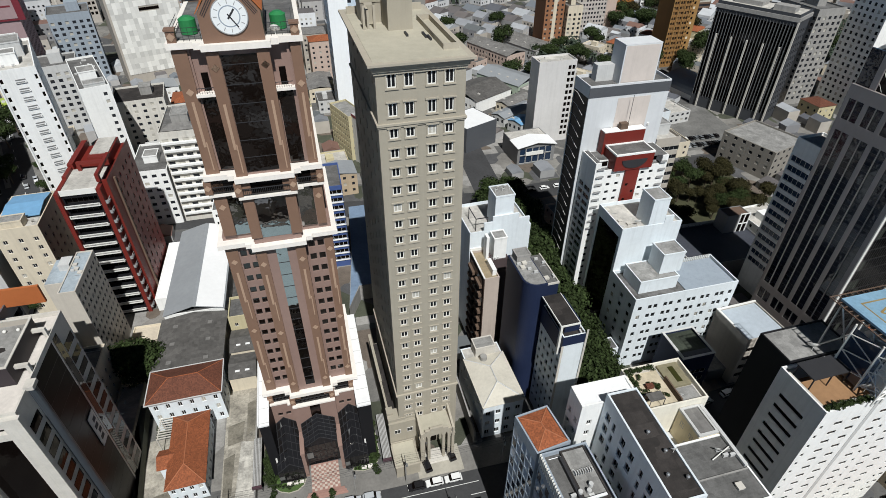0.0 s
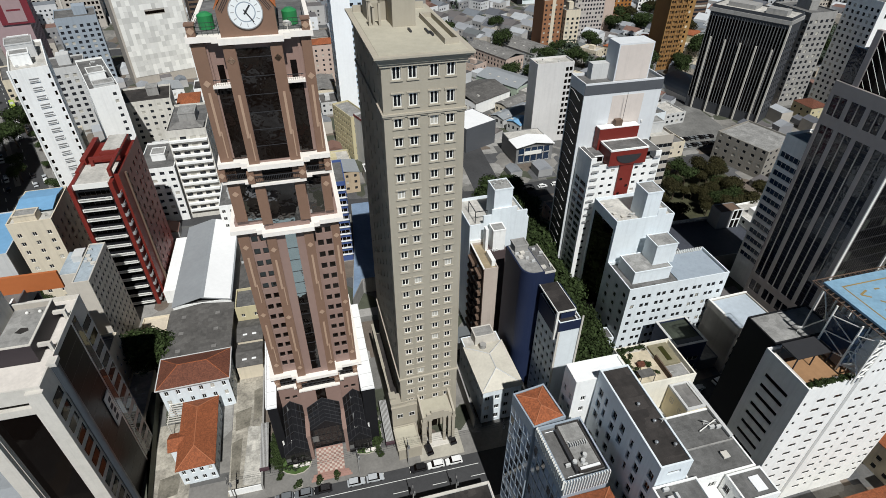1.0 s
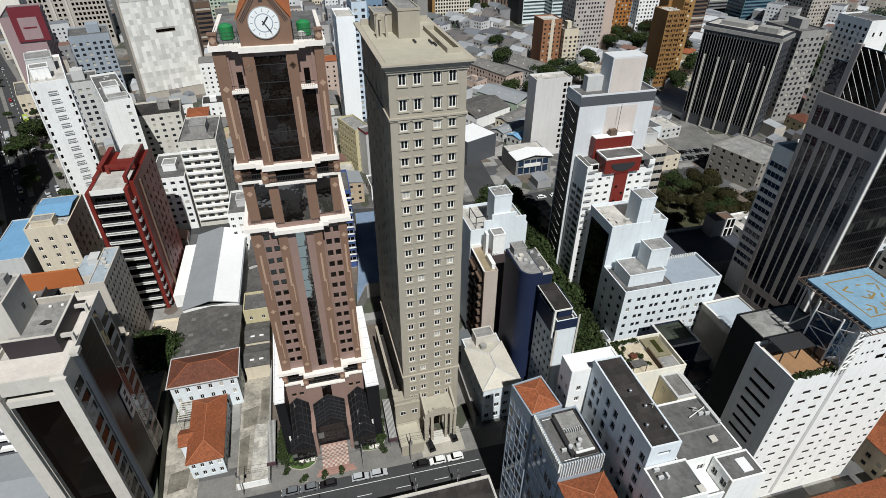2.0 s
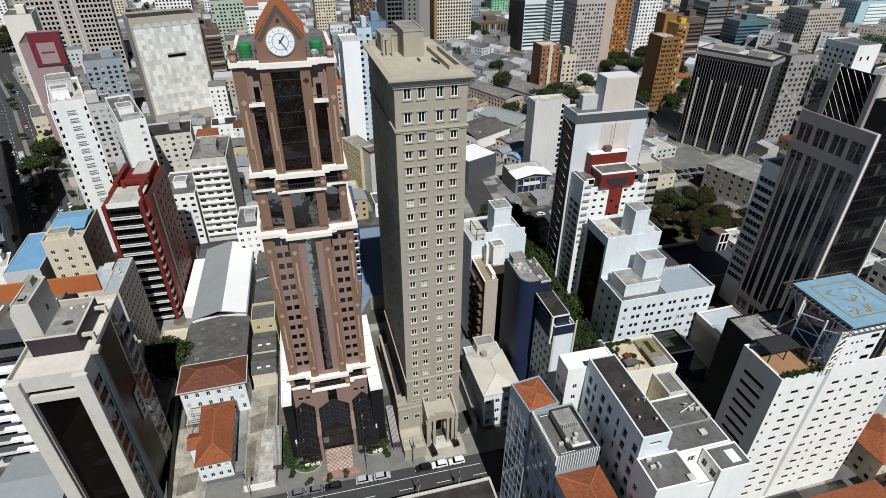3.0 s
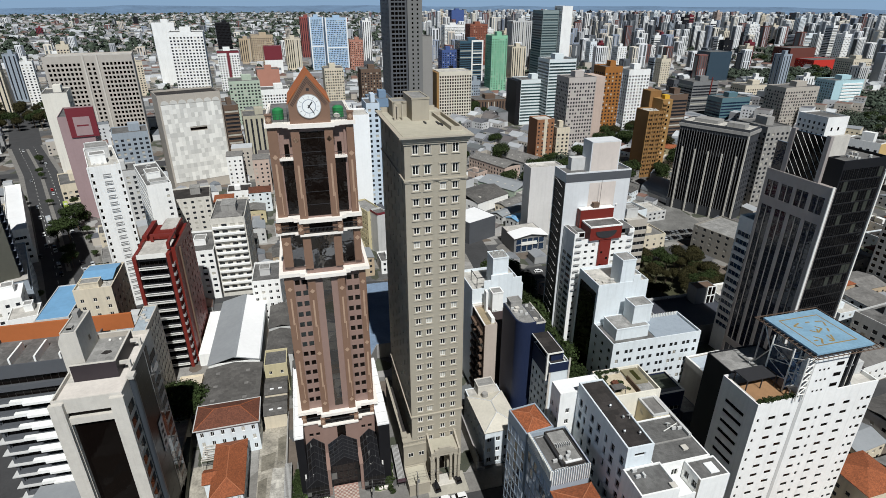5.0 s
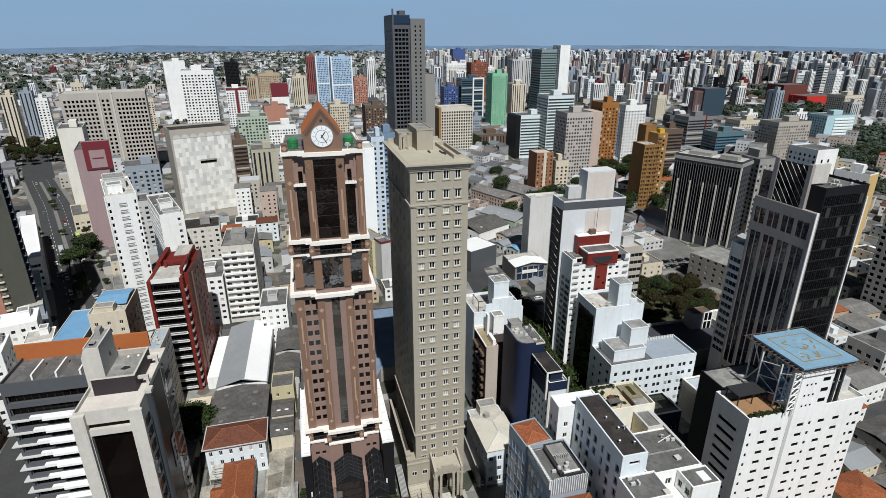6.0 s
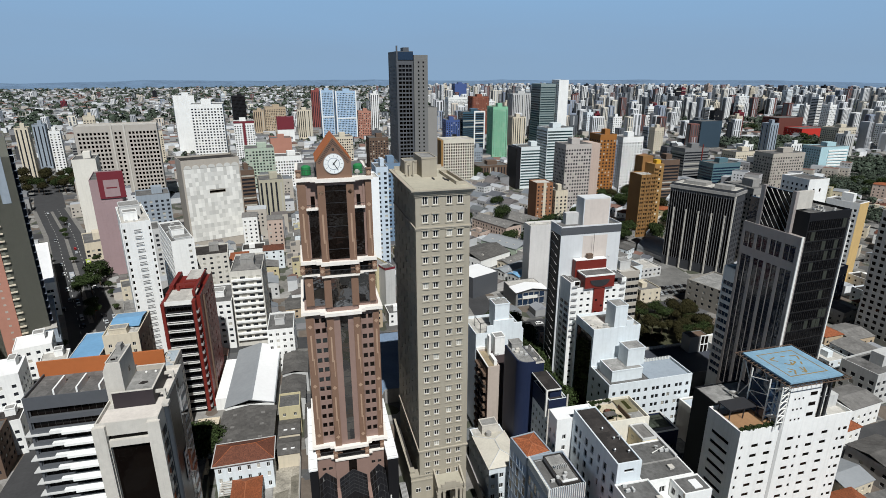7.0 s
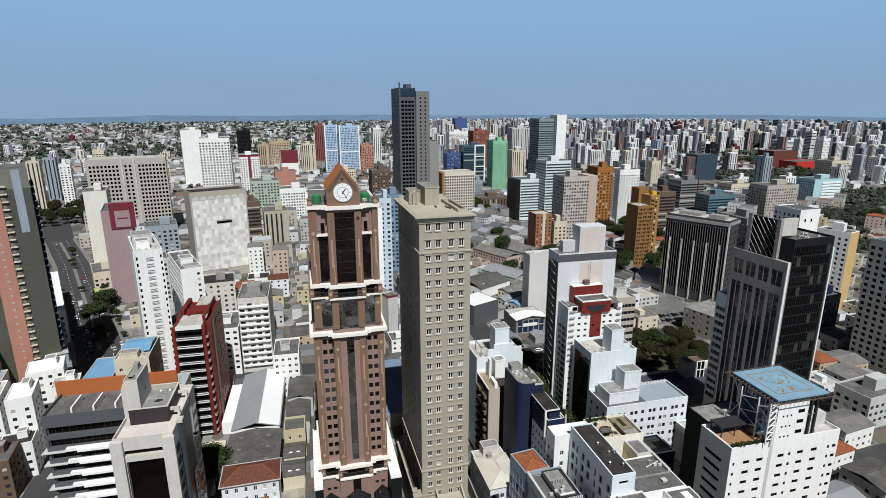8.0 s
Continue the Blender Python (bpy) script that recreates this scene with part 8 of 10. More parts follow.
block("white_towers", 322.0, 1344.0, 50.0, 30.0, 60.0, 3, WHITE, "dense", "distant white apartment tower")
block("brick_tower", 292.0, 1016.0, 34.0, 30.0, 76.0, 3, surface("red_brown_render", (0.26, 0.085, 0.05), var=0.06), "grid", "red-brown distant apartment tower block")
block("green_tower", 230.0, 696.0, 22.0, 24.0, 77.0, 3, GREEN_LT, "grid", "mint green apartment tower with white windows")
block("beige_tower_far", 315.0, 849.0, 24.0, 24.0, 50.0, 3, CREAM, "vert", "cream tower with pale balcony strips")
block("brown_podium", 178.0, 590.0, 40.0, 30.0, 14.0, 3, BROWN, "vert", "low brown concrete building")
TEAL_BAND = glazing("teal_band_glass", (0.03, 0.055, 0.062), rough=0.08, pale_panes=0.25, pale_rgb=(0.12, 0.17, 0.18), island=True, spec=0.4)
COOL_PANEL = surface("cool_white_panel", (0.66, 0.72, 0.73), var=0.05, streak=0.05)
s1 = block("striped_office", 204.0, 515.0, 34.0, 26.0, 46.0, 3, COOL_PANEL, "rib", "white office block with continuous dark window bands", glass=TEAL_BAND)
part("dark_end", boxes((-5.0, 0, 0, -0.01, 26, 45)), BLACK, s1, "black glass end wall")
block("striped_office", 227.0, 500.0, 30.0, 26.0, 67.0, 3, COOL_PANEL, "rib", "taller white office tower with dark window bands", glass=TEAL_BAND)
block("dark_striped_tower", 283.0, 658.0, 22.0, 30.0, 108.0, 3, surface("grey_green_band", (0.22, 0.27, 0.27), var=0.05), "rib", "tall grey-green banded tower", glass=TEAL_BAND, head=False)
block("white_blade_tower", 306.0, 652.0, 14.0, 22.0, 113.0, 3, WHITE, "blank", "tall blank white stair blade", head=False)
block("grey_towers", 368.0, 998.0, 42.0, 28.0, 82.0, 3, PALE_GREY, "vert", "pale grey tower with dark vertical strips")
pb = block("pink_beige_block", 205.0, 407.0, 26.0, 22.0, 62.0, 3, surface("grey_pink_concrete", (0.46, 0.42, 0.39), var=0.08), "dense", "grey-pink office slab with a dense window grid")
part("blank_end", boxes((26.01, -0.2, 0, 34.5, 22, 62)), PINK_BE, pb, "pale blank end wall")
block("orange_brown_tower", 256.0, 440.0, 18.0, 20.0, 66.0, 3, surface("orange_brown_render", (0.32, 0.13, 0.03), var=0.08), "grid", "orange-brown apartment tower with small windows")
block("white_grey_tower", 294.0, 462.0, 24.0, 22.0, 60.0, 3, WHITE, "grid", "white apartment tower with grey strips")
block("glass_slab", 283.0, 470.0, 10.0, 20.0, 56.0, 3, BLUE_GREY, "rib", "narrow grey glass office slab", glass=GLASS_BLUE)
OCHRE_DK = surface("brown_ochre_render", (0.24, 0.125, 0.042), var=0.08, streak=0.08)
OCHRE_GLASS = glazing("ochre_tower_glass", (0.03, 0.022, 0.016), pale_panes=0.3, pale_rgb=(0.20, 0.13, 0.07), island=True, spec=0.25)
gd = building("ochre_tower", 226.8, 319.0, 12.8, 15.0, 49.5, 3, OCHRE_DK, ROOF_PALE, S=[([(0.5, 1.9), (2.3, 3.7), (4.9, 6.3), (6.7, 8.1), (9.3, 10.6), (11.0, 12.3)], floors(2, 3.1, 15, 1.7), "gl")], far=True, recess=0.5, glass=OCHRE_GLASS, label="ochre apartment tower with pale vertical strips and stepped wings", category="tower")
for u in (-0.1, 4.1, 8.5, 12.3):
    part("pale_strip", boxes((u, -0.35, 0, u + 0.5, -0.005, 49.8)), GOLD, gd)
part("ochre_wing", boxes((12.81, 3.0, 0, 21.3, 15.0, 56.5)), GOLD, gd)
for k in range(17):
    part("balcony", boxes((13.2, 1.9, 3.4 + k * 3.1, 16.6, 2.995, 4.4 + k * 3.1)), OCHRE_DK, gd)
    part("wing_window", boxes((17.4, 2.9, 3.9 + k * 3.1, 18.8, 2.996, 5.4 + k * 3.1)), CREAM if k % 3 == 1 else GLASS_BLACK, gd)
part("rear_block", boxes((10.2, 15.01, 0, 19.6, 25.0, 61.0)), OCHRE_DK, gd)
part("roof_tank", boxes((15.4, 5.0, 56.5, 19.6, 9.0, 59.4)), surface("bright_ochre_paint", (0.62, 0.36, 0.03), var=0.05), gd, "bright yellow rooftop box")
clutter(gd, 1, 1, 11.5, 14, 48.8, 8, 33)
block("brown_slab", 306.0, 410.0, 20.0, 22.0, 44.0, 3, BROWN, "rib", "brown banded apartment slab")
# big dark ribbed office, turned with its street
bk = building("ribbed_office", 231.0, 226.0, 17.0, 40.0, 56.0, 30, surface("graphite_rib", (0.05, 0.053, 0.06), rough=0.5, var=0.08), ROOF_PALE, S=[(grid(6, 17, 1.4), floors(5, 3.4, 13, 2.0), "gl")], W=[(grid(26, 40, 1.15), [(6, 50.5)], "gl")], far=True, recess=0.5, glass=GLASS_BLACK, label="dark office block with fine vertical ribs and pale piers", category="building", parapet=0.6)
for k in range(5):
    part("pier", boxes((-0.9, 3.6 + k * 8.0, 0, -0.005, 4.3 + k * 8.0, 40.0)), CONCRETE_LT, bk)
for k in range(27):
    part("rib", boxes((-0.3, k * 1.52 + 0.08, 6, -0.005, k * 1.52 + 0.2, 51.5)), MID_GREY, bk)
part("top_slab", boxes((-0.6, -0.6, 52.6, -0.01, 40.6, 54.5), (-0.01, -0.6, 52.6, 17.6, -0.01, 54.5)), CONCRETE, bk)
part("corner_post", boxes((-0.7, -0.7, 0, 0.5, -0.005, 52.5)), CONCRETE_LT, bk)
part("roof_plant", boxes((3, 4, 55.4, 9, 14, 58.0)), CONCRETE, bk)
part("roof_plant", boxes((5, 20, 55.4, 14, 34, 57.5)), CONCRETE, bk)
block("grey_side_block", 262.0, 246.0, 18.0, 26.0, 52.0, 3, CONCRETE, "grid", "weathered concrete block beside the ribbed office")
rsx = block("red_lined_office", 398.0, 502.0, 33.0, 24.0, 40.0, 3, MID_GREY, "rib", "dark banded office with a red vertical line")
part("red_line", boxes((23, -0.5, 0, 24.2, -0.005, 44)), RED, rsx)
block("teal_glass_block", 409.0, 466.0, 36.0, 22.0, 28.0, 3, surface("teal_clad", (0.10, 0.18, 0.21), rough=0.3, var=0.05), "rib", "teal glass and grey block", glass=GLASS_BLUE)
block("cream_office", 497.0, 537.0, 34.0, 24.0, 28.0, 3, CREAM, "grid", "cream office block with domed roof house")
block("grey_white_block", 447.0, 427.0, 42.0, 24.0, 43.0, 3, GREY_BE, "grid", "grey-beige apartment slab with many windows")
wb_ = block("aqua_white_office", 585.0, 500.0, 44.0, 26.0, 36.0, 3, surface("aqua_render", (0.40, 0.58, 0.62), var=0.05), "blank", "pale aqua and white office block")
for k in range(8):
    part("white_louvre", boxes((12, -0.8, 5 + k * 3.6, 42, -0.005, 7 + k * 3.6)), WHITE, wb_)
block("cream_hotel", 777.0, 653.0, 36.0, 30.0, 40.0, 3, CREAM, "grid", "cream hotel with ornate roof")
block("red_brown_box", 876.0, 874.0, 60.0, 40.0, 36.0, 3, surface("brick_red_clad", (0.13, 0.04, 0.03), var=0.06), "blank", "dark red windowless box building", head=False)
block("red_orange_box", 880.0, 820.0, 74.0, 40.0, 20.0, 3, surface("signal_red_clad", (0.50, 0.03, 0.02), var=0.06), "blank", "bright red low building", head=False)
block("pale_office", 1156.0, 1138.0, 79.0, 40.0, 38.0, 3, WHITE_BLUE, "rib", "distant white banded office")
block("dark_blue_block", 615.0, 761.0, 42.0, 30.0, 44.0, 3, surface("dark_blue_clad", (0.04, 0.065, 0.09), rough=0.35, var=0.05), "blank", "dark blue glass block", head=False)
cube = block("white_cube_block", 282.0, 225.0, 16.0, 20.0, 61.0, 3, WHITE, "blank", "tall white block with a nearly blank front", head=False)
part("window", boxes((4.0, -0.1, 53.0, 5.2, -0.005, 55.0)), GLASS_BLACK, cube)
part("window", boxes((9.0, -0.1, 53.0, 10.2, -0.005, 55.0)), GLASS_BLACK, cube)
yt = block("yellow_end_tower", 291.0, 197.0, 11.0, 18.0, 52.0, 18, WHITE, "blank", "white apartment tower with a blank ochre-yellow end wall")
part("end_wall", boxes((0.0, -0.08, 0, 11.0, -0.005, 51.5)), surface("ochre_yellow_render", (0.58, 0.40, 0.17), var=0.07, streak=0.06), yt, "blank ochre-yellow end wall")
block("navy_low_tower", 257.0, 176.0, 14.0, 10.0, 22.0, 12, NAVY, "grid", "dark navy apartment block")
block("white_grid_tower", 243.5, 125.0, 34.0, 20.0, 64.0, 8, surface("grey_white_concrete", (0.36, 0.355, 0.34), var=0.06), "grid", "weathered grey apartment tower with a window grid", glass=GLASS_BLACK)
block("white_low_block", 190.0, 92.0, 26.0, 14.0, 14.5, 8, PALE_GREY, "grid", "pale low apartment block with grey roof", roof=ROOF_GREY)
# sheds and low buildings behind the beige tower
for nm, x, y, w, d, h, rot, mt, rf, lb in (
    ("long_hall", 126.0, 337.0, 16.5, 40.0, 9.0, 25, PINK_BE, FIBRE, "long brick-and-cream hall with a grey saddle roof"),
    ("shed_hall", 86.6, 274.0, 29.0, 25.0, 7.0, 30, WHITE, FIBRE_DK, "hall with a sooty dark roof and skylights"),
    ("shed_hall", 116.0, 288.0, 20.0, 32.0, 8.0, 32, SAGE, STEEL_SHEET, "pale green hall with a metal roof"),
    ("shed_hall", 149.0, 345.0, 22.0, 42.0, 8.0, 25, PALE_GREY, FIBRE, "grey hall with a saddle roof"),
    ("shed_hall", 96.0, 254.0, 26.0, 9.0, 5.0, 30, PALE_GREY, STEEL_SHEET, "narrow yard hall with a metal roof"),
    ("shed_hall", 103.0, 268.0, 22.0, 9.0, 5.5, 30, CREAM, FIBRE, "narrow yard hall with a fibre-cement roof"),
    ("shed_hall", 101.5, 243.5, 10.0, 9.0, 5.5, 30, PALE_GREY, ROOF_BLUE, "small hall with a blue sheet roof"),
    ("shed_hall", 64.0, 330.0, 34.0, 24.0, 9.0, 10, WHITE, FIBRE_DK, "white-walled hall with dark roof"),
):
    rr = building(nm, x, y, w, d, h, rot, mt, rf, S=[(grid(int(w / 3), w, 1.2), [(2, 3.6), (5, 6.6)], "gl")] if nm == "long_hall" else (), W=[(grid(int(d / 3), d, 1.4), [(2, 3.8), (5, 6.8)] if nm == "long_hall" else [(2, 3.8)], "gl")], far=True, glass=GLASS_FAR, parapet=0.05, label=lb, category="hall")
    part("saddle_roof", gable_roof(0, 0, w, d, h, min(w, d) * 0.14, 0.3, "y" if w < d else "x"), rf, rr)
    for k in range(4):
        part("skylight", boxes((w * 0.2, d * (0.15 + 0.2 * k), h + 0.1, w * 0.2 + 1.2, d * (0.15 + 0.2 * k) + 1.5, h + min(w, d) * 0.075)), ROOF_PALE, rr)
building("black_box_hall", 68.6, 230.2, 19.4, 18.0, 12.6, 25, DARK_GREY, ROOF_WHITE, parapet=0.1, label="dark clad hall with a bright white roof", category="hall")
sr = building("showroom", 88.4, 213.2, 18.9, 17.4, 9.0, 4, MID_GREY, ROOF_PALE, S=[([(1.2, 4.2), (4.5, 7.5), (7.8, 10.8), (11.1, 14.1), (14.4, 17.4)], [(0.6, 4.4), (4.8, 8.0)], "gl")], glass=GLASS_BLUE, parapet=0.2, label="showroom with a wide glass front", category="shop")
part("white_fascia", gable_roof(-0.5, -1.0, 19.4, 9.0, 9.0, 1.8, 0.0, "y"), ROOF_WHITE, sr)
part("sign", boxes((4.0, -0.35, 4.4, 13.0, -0.005, 6.2)), FRAME_WHITE, sr, "white sign band")
building("white_yard_block", 160.0, 223.0, 13.0, 14.0, 14.0, 8, WHITE_BLUE, ROOF_GREY, S=[(grid(3, 13, 1.8), [(8.5, 10.0)], "gl")], far=True, glass=GLASS_FAR, label="low white and blue workshop block", category="building")
pbk = building("brick_flats", 165.5, 375.0, 15.0, 16.0, 35.0, 3, surface("brown_brick", (0.28, 0.13, 0.065), var=0.08), ROOF_PALE, S=[(grid(4, 15, 1.5), floors(3, 3.1, 10, 1.4), "gl")], far=True, glass=GLASS_FAR, label="brown brick and cream flats", category="building")
part("cream_strip", boxes((6.2, -0.3, 0, 8.8, -0.005, 35)), CREAM, pbk)
block("cream_flats", 181.5, 372.0, 11.5, 14.0, 28.5, 3, CREAM, "grid", "cream flats with a brick side")
FOOT.append((174.0, 209.0, 36.0, 46.0, 1.0, 0.0))
sheet("car_park", [(173, 208), (212, 208), (216, 258), (176, 258)], 0.0, 0.08, surface("worn_car_park", (0.15, 0.147, 0.14), var=0.3, scale=1.4, cells=(5.0, 0.14)), "worn grey open car park", "car park")
cl = building("clinic", 176.0, 236.0, 20.0, 16.0, 6.5, 8, PALE_GREY, ROOF_PALE, S=[(grid(6, 20, 1.6), [(1.2, 2.6), (4.2, 5.4)], "std")], far=True, glass=GLASS_FAR, label="low pale block beside the open car park", category="building")
clutter(cl, 1, 1, 19, 15, 5.7, 8, 71)
arch = thing("arched_hall", pose(214.0, 262.0, 0, 0, 0, 12), "hall with a grey arched steel roof", "hall")
FOOT.append((214.0, 262.0, 24.0, 26.0, 0.978, 0.208))
bm = bmesh.new()
for k in range(13):
    a = math.pi * k / 12
    for yy in (0, 26):
        bm.verts.new((12 - 12 * math.cos(a), yy, 3 + 7 * math.sin(a)))
bm.verts.ensure_lookup_table()
v = bm.verts[:]
for k in range(12):
    bm.faces.new((v[2 * k], v[2 * k + 2], v[2 * k + 3], v[2 * k + 1]))
bm.faces.new([v[2 * k] for k in range(13)][::-1])
part("arched_roof", bm, STEEL_SHEET, arch)
part("base_wall", boxes((0.1, 0.1, 0, 23.9, 25.9, 3.0)), WHITE, arch)

# ---- the city beyond ----
ROADS = [([(-420, 64.0), (58, 64.0), (100, 71.5), (420, 95)], 8.0), ([(62, -60), (64, 80), (72, 260), (86, 520), (110, 900)], 9.0), (AVENUE, 14.5),
         ([(-420, 262), (-135, 208), (66, 188), (300, 205), (700, 240)], 8.0), ([(-300, 420), (92, 470), (600, 560), (1200, 700)], 11.0)]
PARKS = [(126, 150, 54, 38), (-350, 600, 75, 95), (520, 385, 110, 80), (640, 470, 150, 100), (660, 690, 230, 120), (150, 330, 34, 30), (330, 300, 60, 60), (880, 940, 130, 100), (400, 300, 70, 60)]


def free(x, y, r):
    for fx, fy, fw, fd, c, s in FOOT:
        dx, dy = x - fx, y - fy
        u, w = dx * c + dy * s, -dx * s + dy * c
        if -r < u < fw + r and -r < w < fd + r:
            return False
    for px, py, pw, pd in PARKS:
        if px - r < x < px + pw + r and py - r < y < py + pd + r:
            return False
    for pts, half in ROADS:
        for (ax, ay), (bx_, by_) in zip(pts, pts[1:]):
            q = max(0.0, min(1.0, ((x - ax) * (bx_ - ax) + (y - ay) * (by_ - ay)) / ((bx_ - ax) ** 2 + (by_ - ay) ** 2)))
            if math.hypot(x - ax - q * (bx_ - ax), y - ay - q * (by_ - ay)) < half + r * 0.7:
                return False
    return True


rng = random.Random(5)
WALLS = [WHITE, WHITE_BLUE, PALE_GREY, CREAM, CREAM, TAN, GREY_BE, CONCRETE, YELLOW, WHITE, PINK_BE]
ROOFS = [ROOF_GREY, FIBRE, FIBRE_DK, ROOF_PALE, ROOF_DARK, STEEL_SHEET, ROOF_GREY]


def low_house(x, y, w, d, h, rot, k):
    wall, roof = rng.choice(WALLS), rng.choice(ROOFS)
    rows = floors(1.6, 3.0, max(1, int((h - 1) / 3.0)), 1.3)
    sp = [(grid(max(2, int(w / 3.4)), w, 1.2), rows, "gl")]
    se = [(grid(max(2, int(d / 3.4)), d, 1.2), rows, "gl")]
    kind = rng.random()
    tiled = kind < 0.22
    words = "tiled roof" if tiled else "sheet roof" if kind < 0.6 else "flat roof"
    rt = building("city_building", x, y, w, d, h, rot, wall, roof, S=sp, E=se if x < 0 else (), W=se if x > 0 else (), far=True, glass=GLASS_FAR, parapet=0.7 if kind >= 0.6 else 0.05,
                  label="small %s-storey city building with %s" % (("one", "two", "three", "four", "five", "six", "seven")[min(6, max(0, int(h / 3) - 1))], words), group="low city buildings")
    if tiled:
        part("tile_roof", hip_roof(0, 0, w, d, h, min(w, d) * 0.18, 0.3), rng.choice((TERRACOTTA, TERRACOTTA_DK)), rt)
    elif kind < 0.6:
        part("sheet_roof", gable_roof(0, 0, w, d, h, min(w, d) * 0.1, 0.2, rng.choice("xy")), rng.choice((FIBRE, FIBRE_DK, STEEL_SHEET, FIBRE)), rt)
    else:
        part("tank_room", boxes((w * 0.3, d * 0.3, h - 0.7, w * 0.55, d * 0.6, h + 2.0)), wall, rt)
    return rt


count = 0
LATER = []
for iy in range(26):
    for ix in range(-26, 36):
        x = ix * 17.5 + rng.uniform(-3, 3)
        y = 116 + iy * 17.5 + rng.uniform(-3, 3)
        rot = 18 if x < -75 else 33 if x > 60 and y > 232 else 4
        if x < -90:
            x, y = x - (y - 200) * 0.25, y
        bearing = math.degrees(math.atan2(x + 10, y + 30))
        if not -34 < bearing < 60:
            continue
        w, d = rng.uniform(10, 16), rng.uniform(10, 16)
        cx, cy = x + w / 2, y + d / 2
        if not free(cx, cy, max(w, d) * 0.52):
            continue
        h = rng.choice((5, 6, 7, 7, 8, 9, 10, 13)) if y < 330 else rng.choice((5, 7, 9, 12, 15, 19, 24))
        if 60 < x < 420 and y < 600:
            h = min(h, 8)
        if count < 185:
            low_house(x, y, w, d, h, rot, count)
        else:
            LATER.append((x, y, w, d, h, rot))
        count += 1

# towers of the farther districts
TOWER_WALLS = [WHITE, WHITE, WHITE, WHITE, WHITE_BLUE, WHITE_BLUE, PALE_GREY, CREAM, CREAM, GREY_BE, DARK_GREY, BLACK, BLUE_GREY, MAROON, PINK_BE]
LABELS = {"grid": "distant apartment tower with rows of windows", "rib": "distant tower with banded windows", "vert": "distant tower with vertical strips", "dense": "distant apartment tower with balconies"}
n = 0
for k in range(2600):
    bearing = rng.uniform(-30, 57)
    D = 620 + 2300 * rng.random() ** 1.1
    right = max(0.0, min(1.0, (bearing - 6) / 14))
    if rng.random() > 0.10 + 0.9 * right:
        continue
    x, y = -12 + D * math.sin(radians(bearing)), -50 + D * math.cos(radians(bearing))
    w, d = rng.uniform(12, 20), rng.uniform(12, 19)
    if not free(x + w / 2, y + d / 2, max(w, d) * 0.75 + 4):
        continue
    far_k = min(1.0, (D - 620) / 1500)
    h = rng.uniform(22, 46) + far_k * right * rng.uniform(15, 60) + (0 if right > 0.5 else rng.uniform(-8, 4))
    h = min(h, (120 - 0.0195 * D) * rng.uniform(0.72, 1.0))
    if D < 780 and bearing > 10:
        h = min(h, 30)
    style = rng.choice(("grid", "grid", "rib", "vert", "dense"))
    if D > 1500:
        style = rng.choice(("rib", "vert", "vert"))
    block("distant_tower", x, y, w, d, h, (16 if bearing < -5 else 3) + rng.uniform(-4, 4), rng.choice(TOWER_WALLS), style, LABELS[style], group="distant towers", pitch=3.3 if D < 1500 else 5.0, step=3.6)
    n += 1
    if n >= 140:
        break

# carpet of small houses out to the hills
fv, ff, rv, rf = [], [], [], []


def carpet_house(x, y, w, d, h, c, s, pitched):
    i = len(fv)
    pl = [(0, 0), (w, 0), (w, d), (0, d)]
    q = [(x + a * c - b * s, y + a * s + b * c) for a, b in pl]
    fv.extend([(px, py, 0.0) for px, py in q] + [(px, py, h) for px, py in q])
    ff.extend([(i, i + 1, i + 5, i + 4), (i + 1, i + 2, i + 6, i + 5), (i + 2, i + 3, i + 7, i + 6), (i + 3, i, i + 4, i + 7)])
    j = len(rv)
    rise = w * 0.22 if pitched else 0.05
    m0 = (x + w / 2 * c, y + w / 2 * s)
    m1 = (x + w / 2 * c - d * s, y + w / 2 * s + d * c)
    rv.extend([(px, py, h) for px, py in q] + [(*m0, h + rise), (*m1, h + rise)])
    rf.extend([(j, j + 4, j + 5, j + 3), (j + 4, j + 1, j + 2, j + 5), (j, j + 1, j + 4), (j + 2, j + 3, j + 5)])


for x, y, w, d, h, rot in LATER:
    carpet_house(x, y, w, d, h, math.cos(radians(rot)), math.sin(radians(rot)), h < 9)
# sheds and yards in the gaps of the near blocks
SHED_FOOT = []
for i in range(5200):
    x, y = rng.uniform(-240, 330), rng.uniform(74, 400)
    w, d = rng.uniform(5, 10), rng.uniform(5, 11)
    r = max(w, d) * 0.62
    if not -36 < math.degrees(math.atan2(x + 10, y + 30)) < 62 or (-62 < x < 32 and y < 112) or not free(x, y, r):
        continue
    if any(abs(x - a) < r + b * 0.8 and abs(y - c) < r + b * 0.8 for a, c, b in SHED_FOOT):
        continue
    SHED_FOOT.append((x, y, r))
    a = radians(18 if x < -75 else 33 if x > 60 and y > 232 else 4)
    carpet_house(x - w / 2, y - d / 2, w, d, rng.choice((2.8, 3.2, 3.6, 4.5, 6.0, 6.5)), math.cos(a), math.sin(a), rng.random() < 0.75)
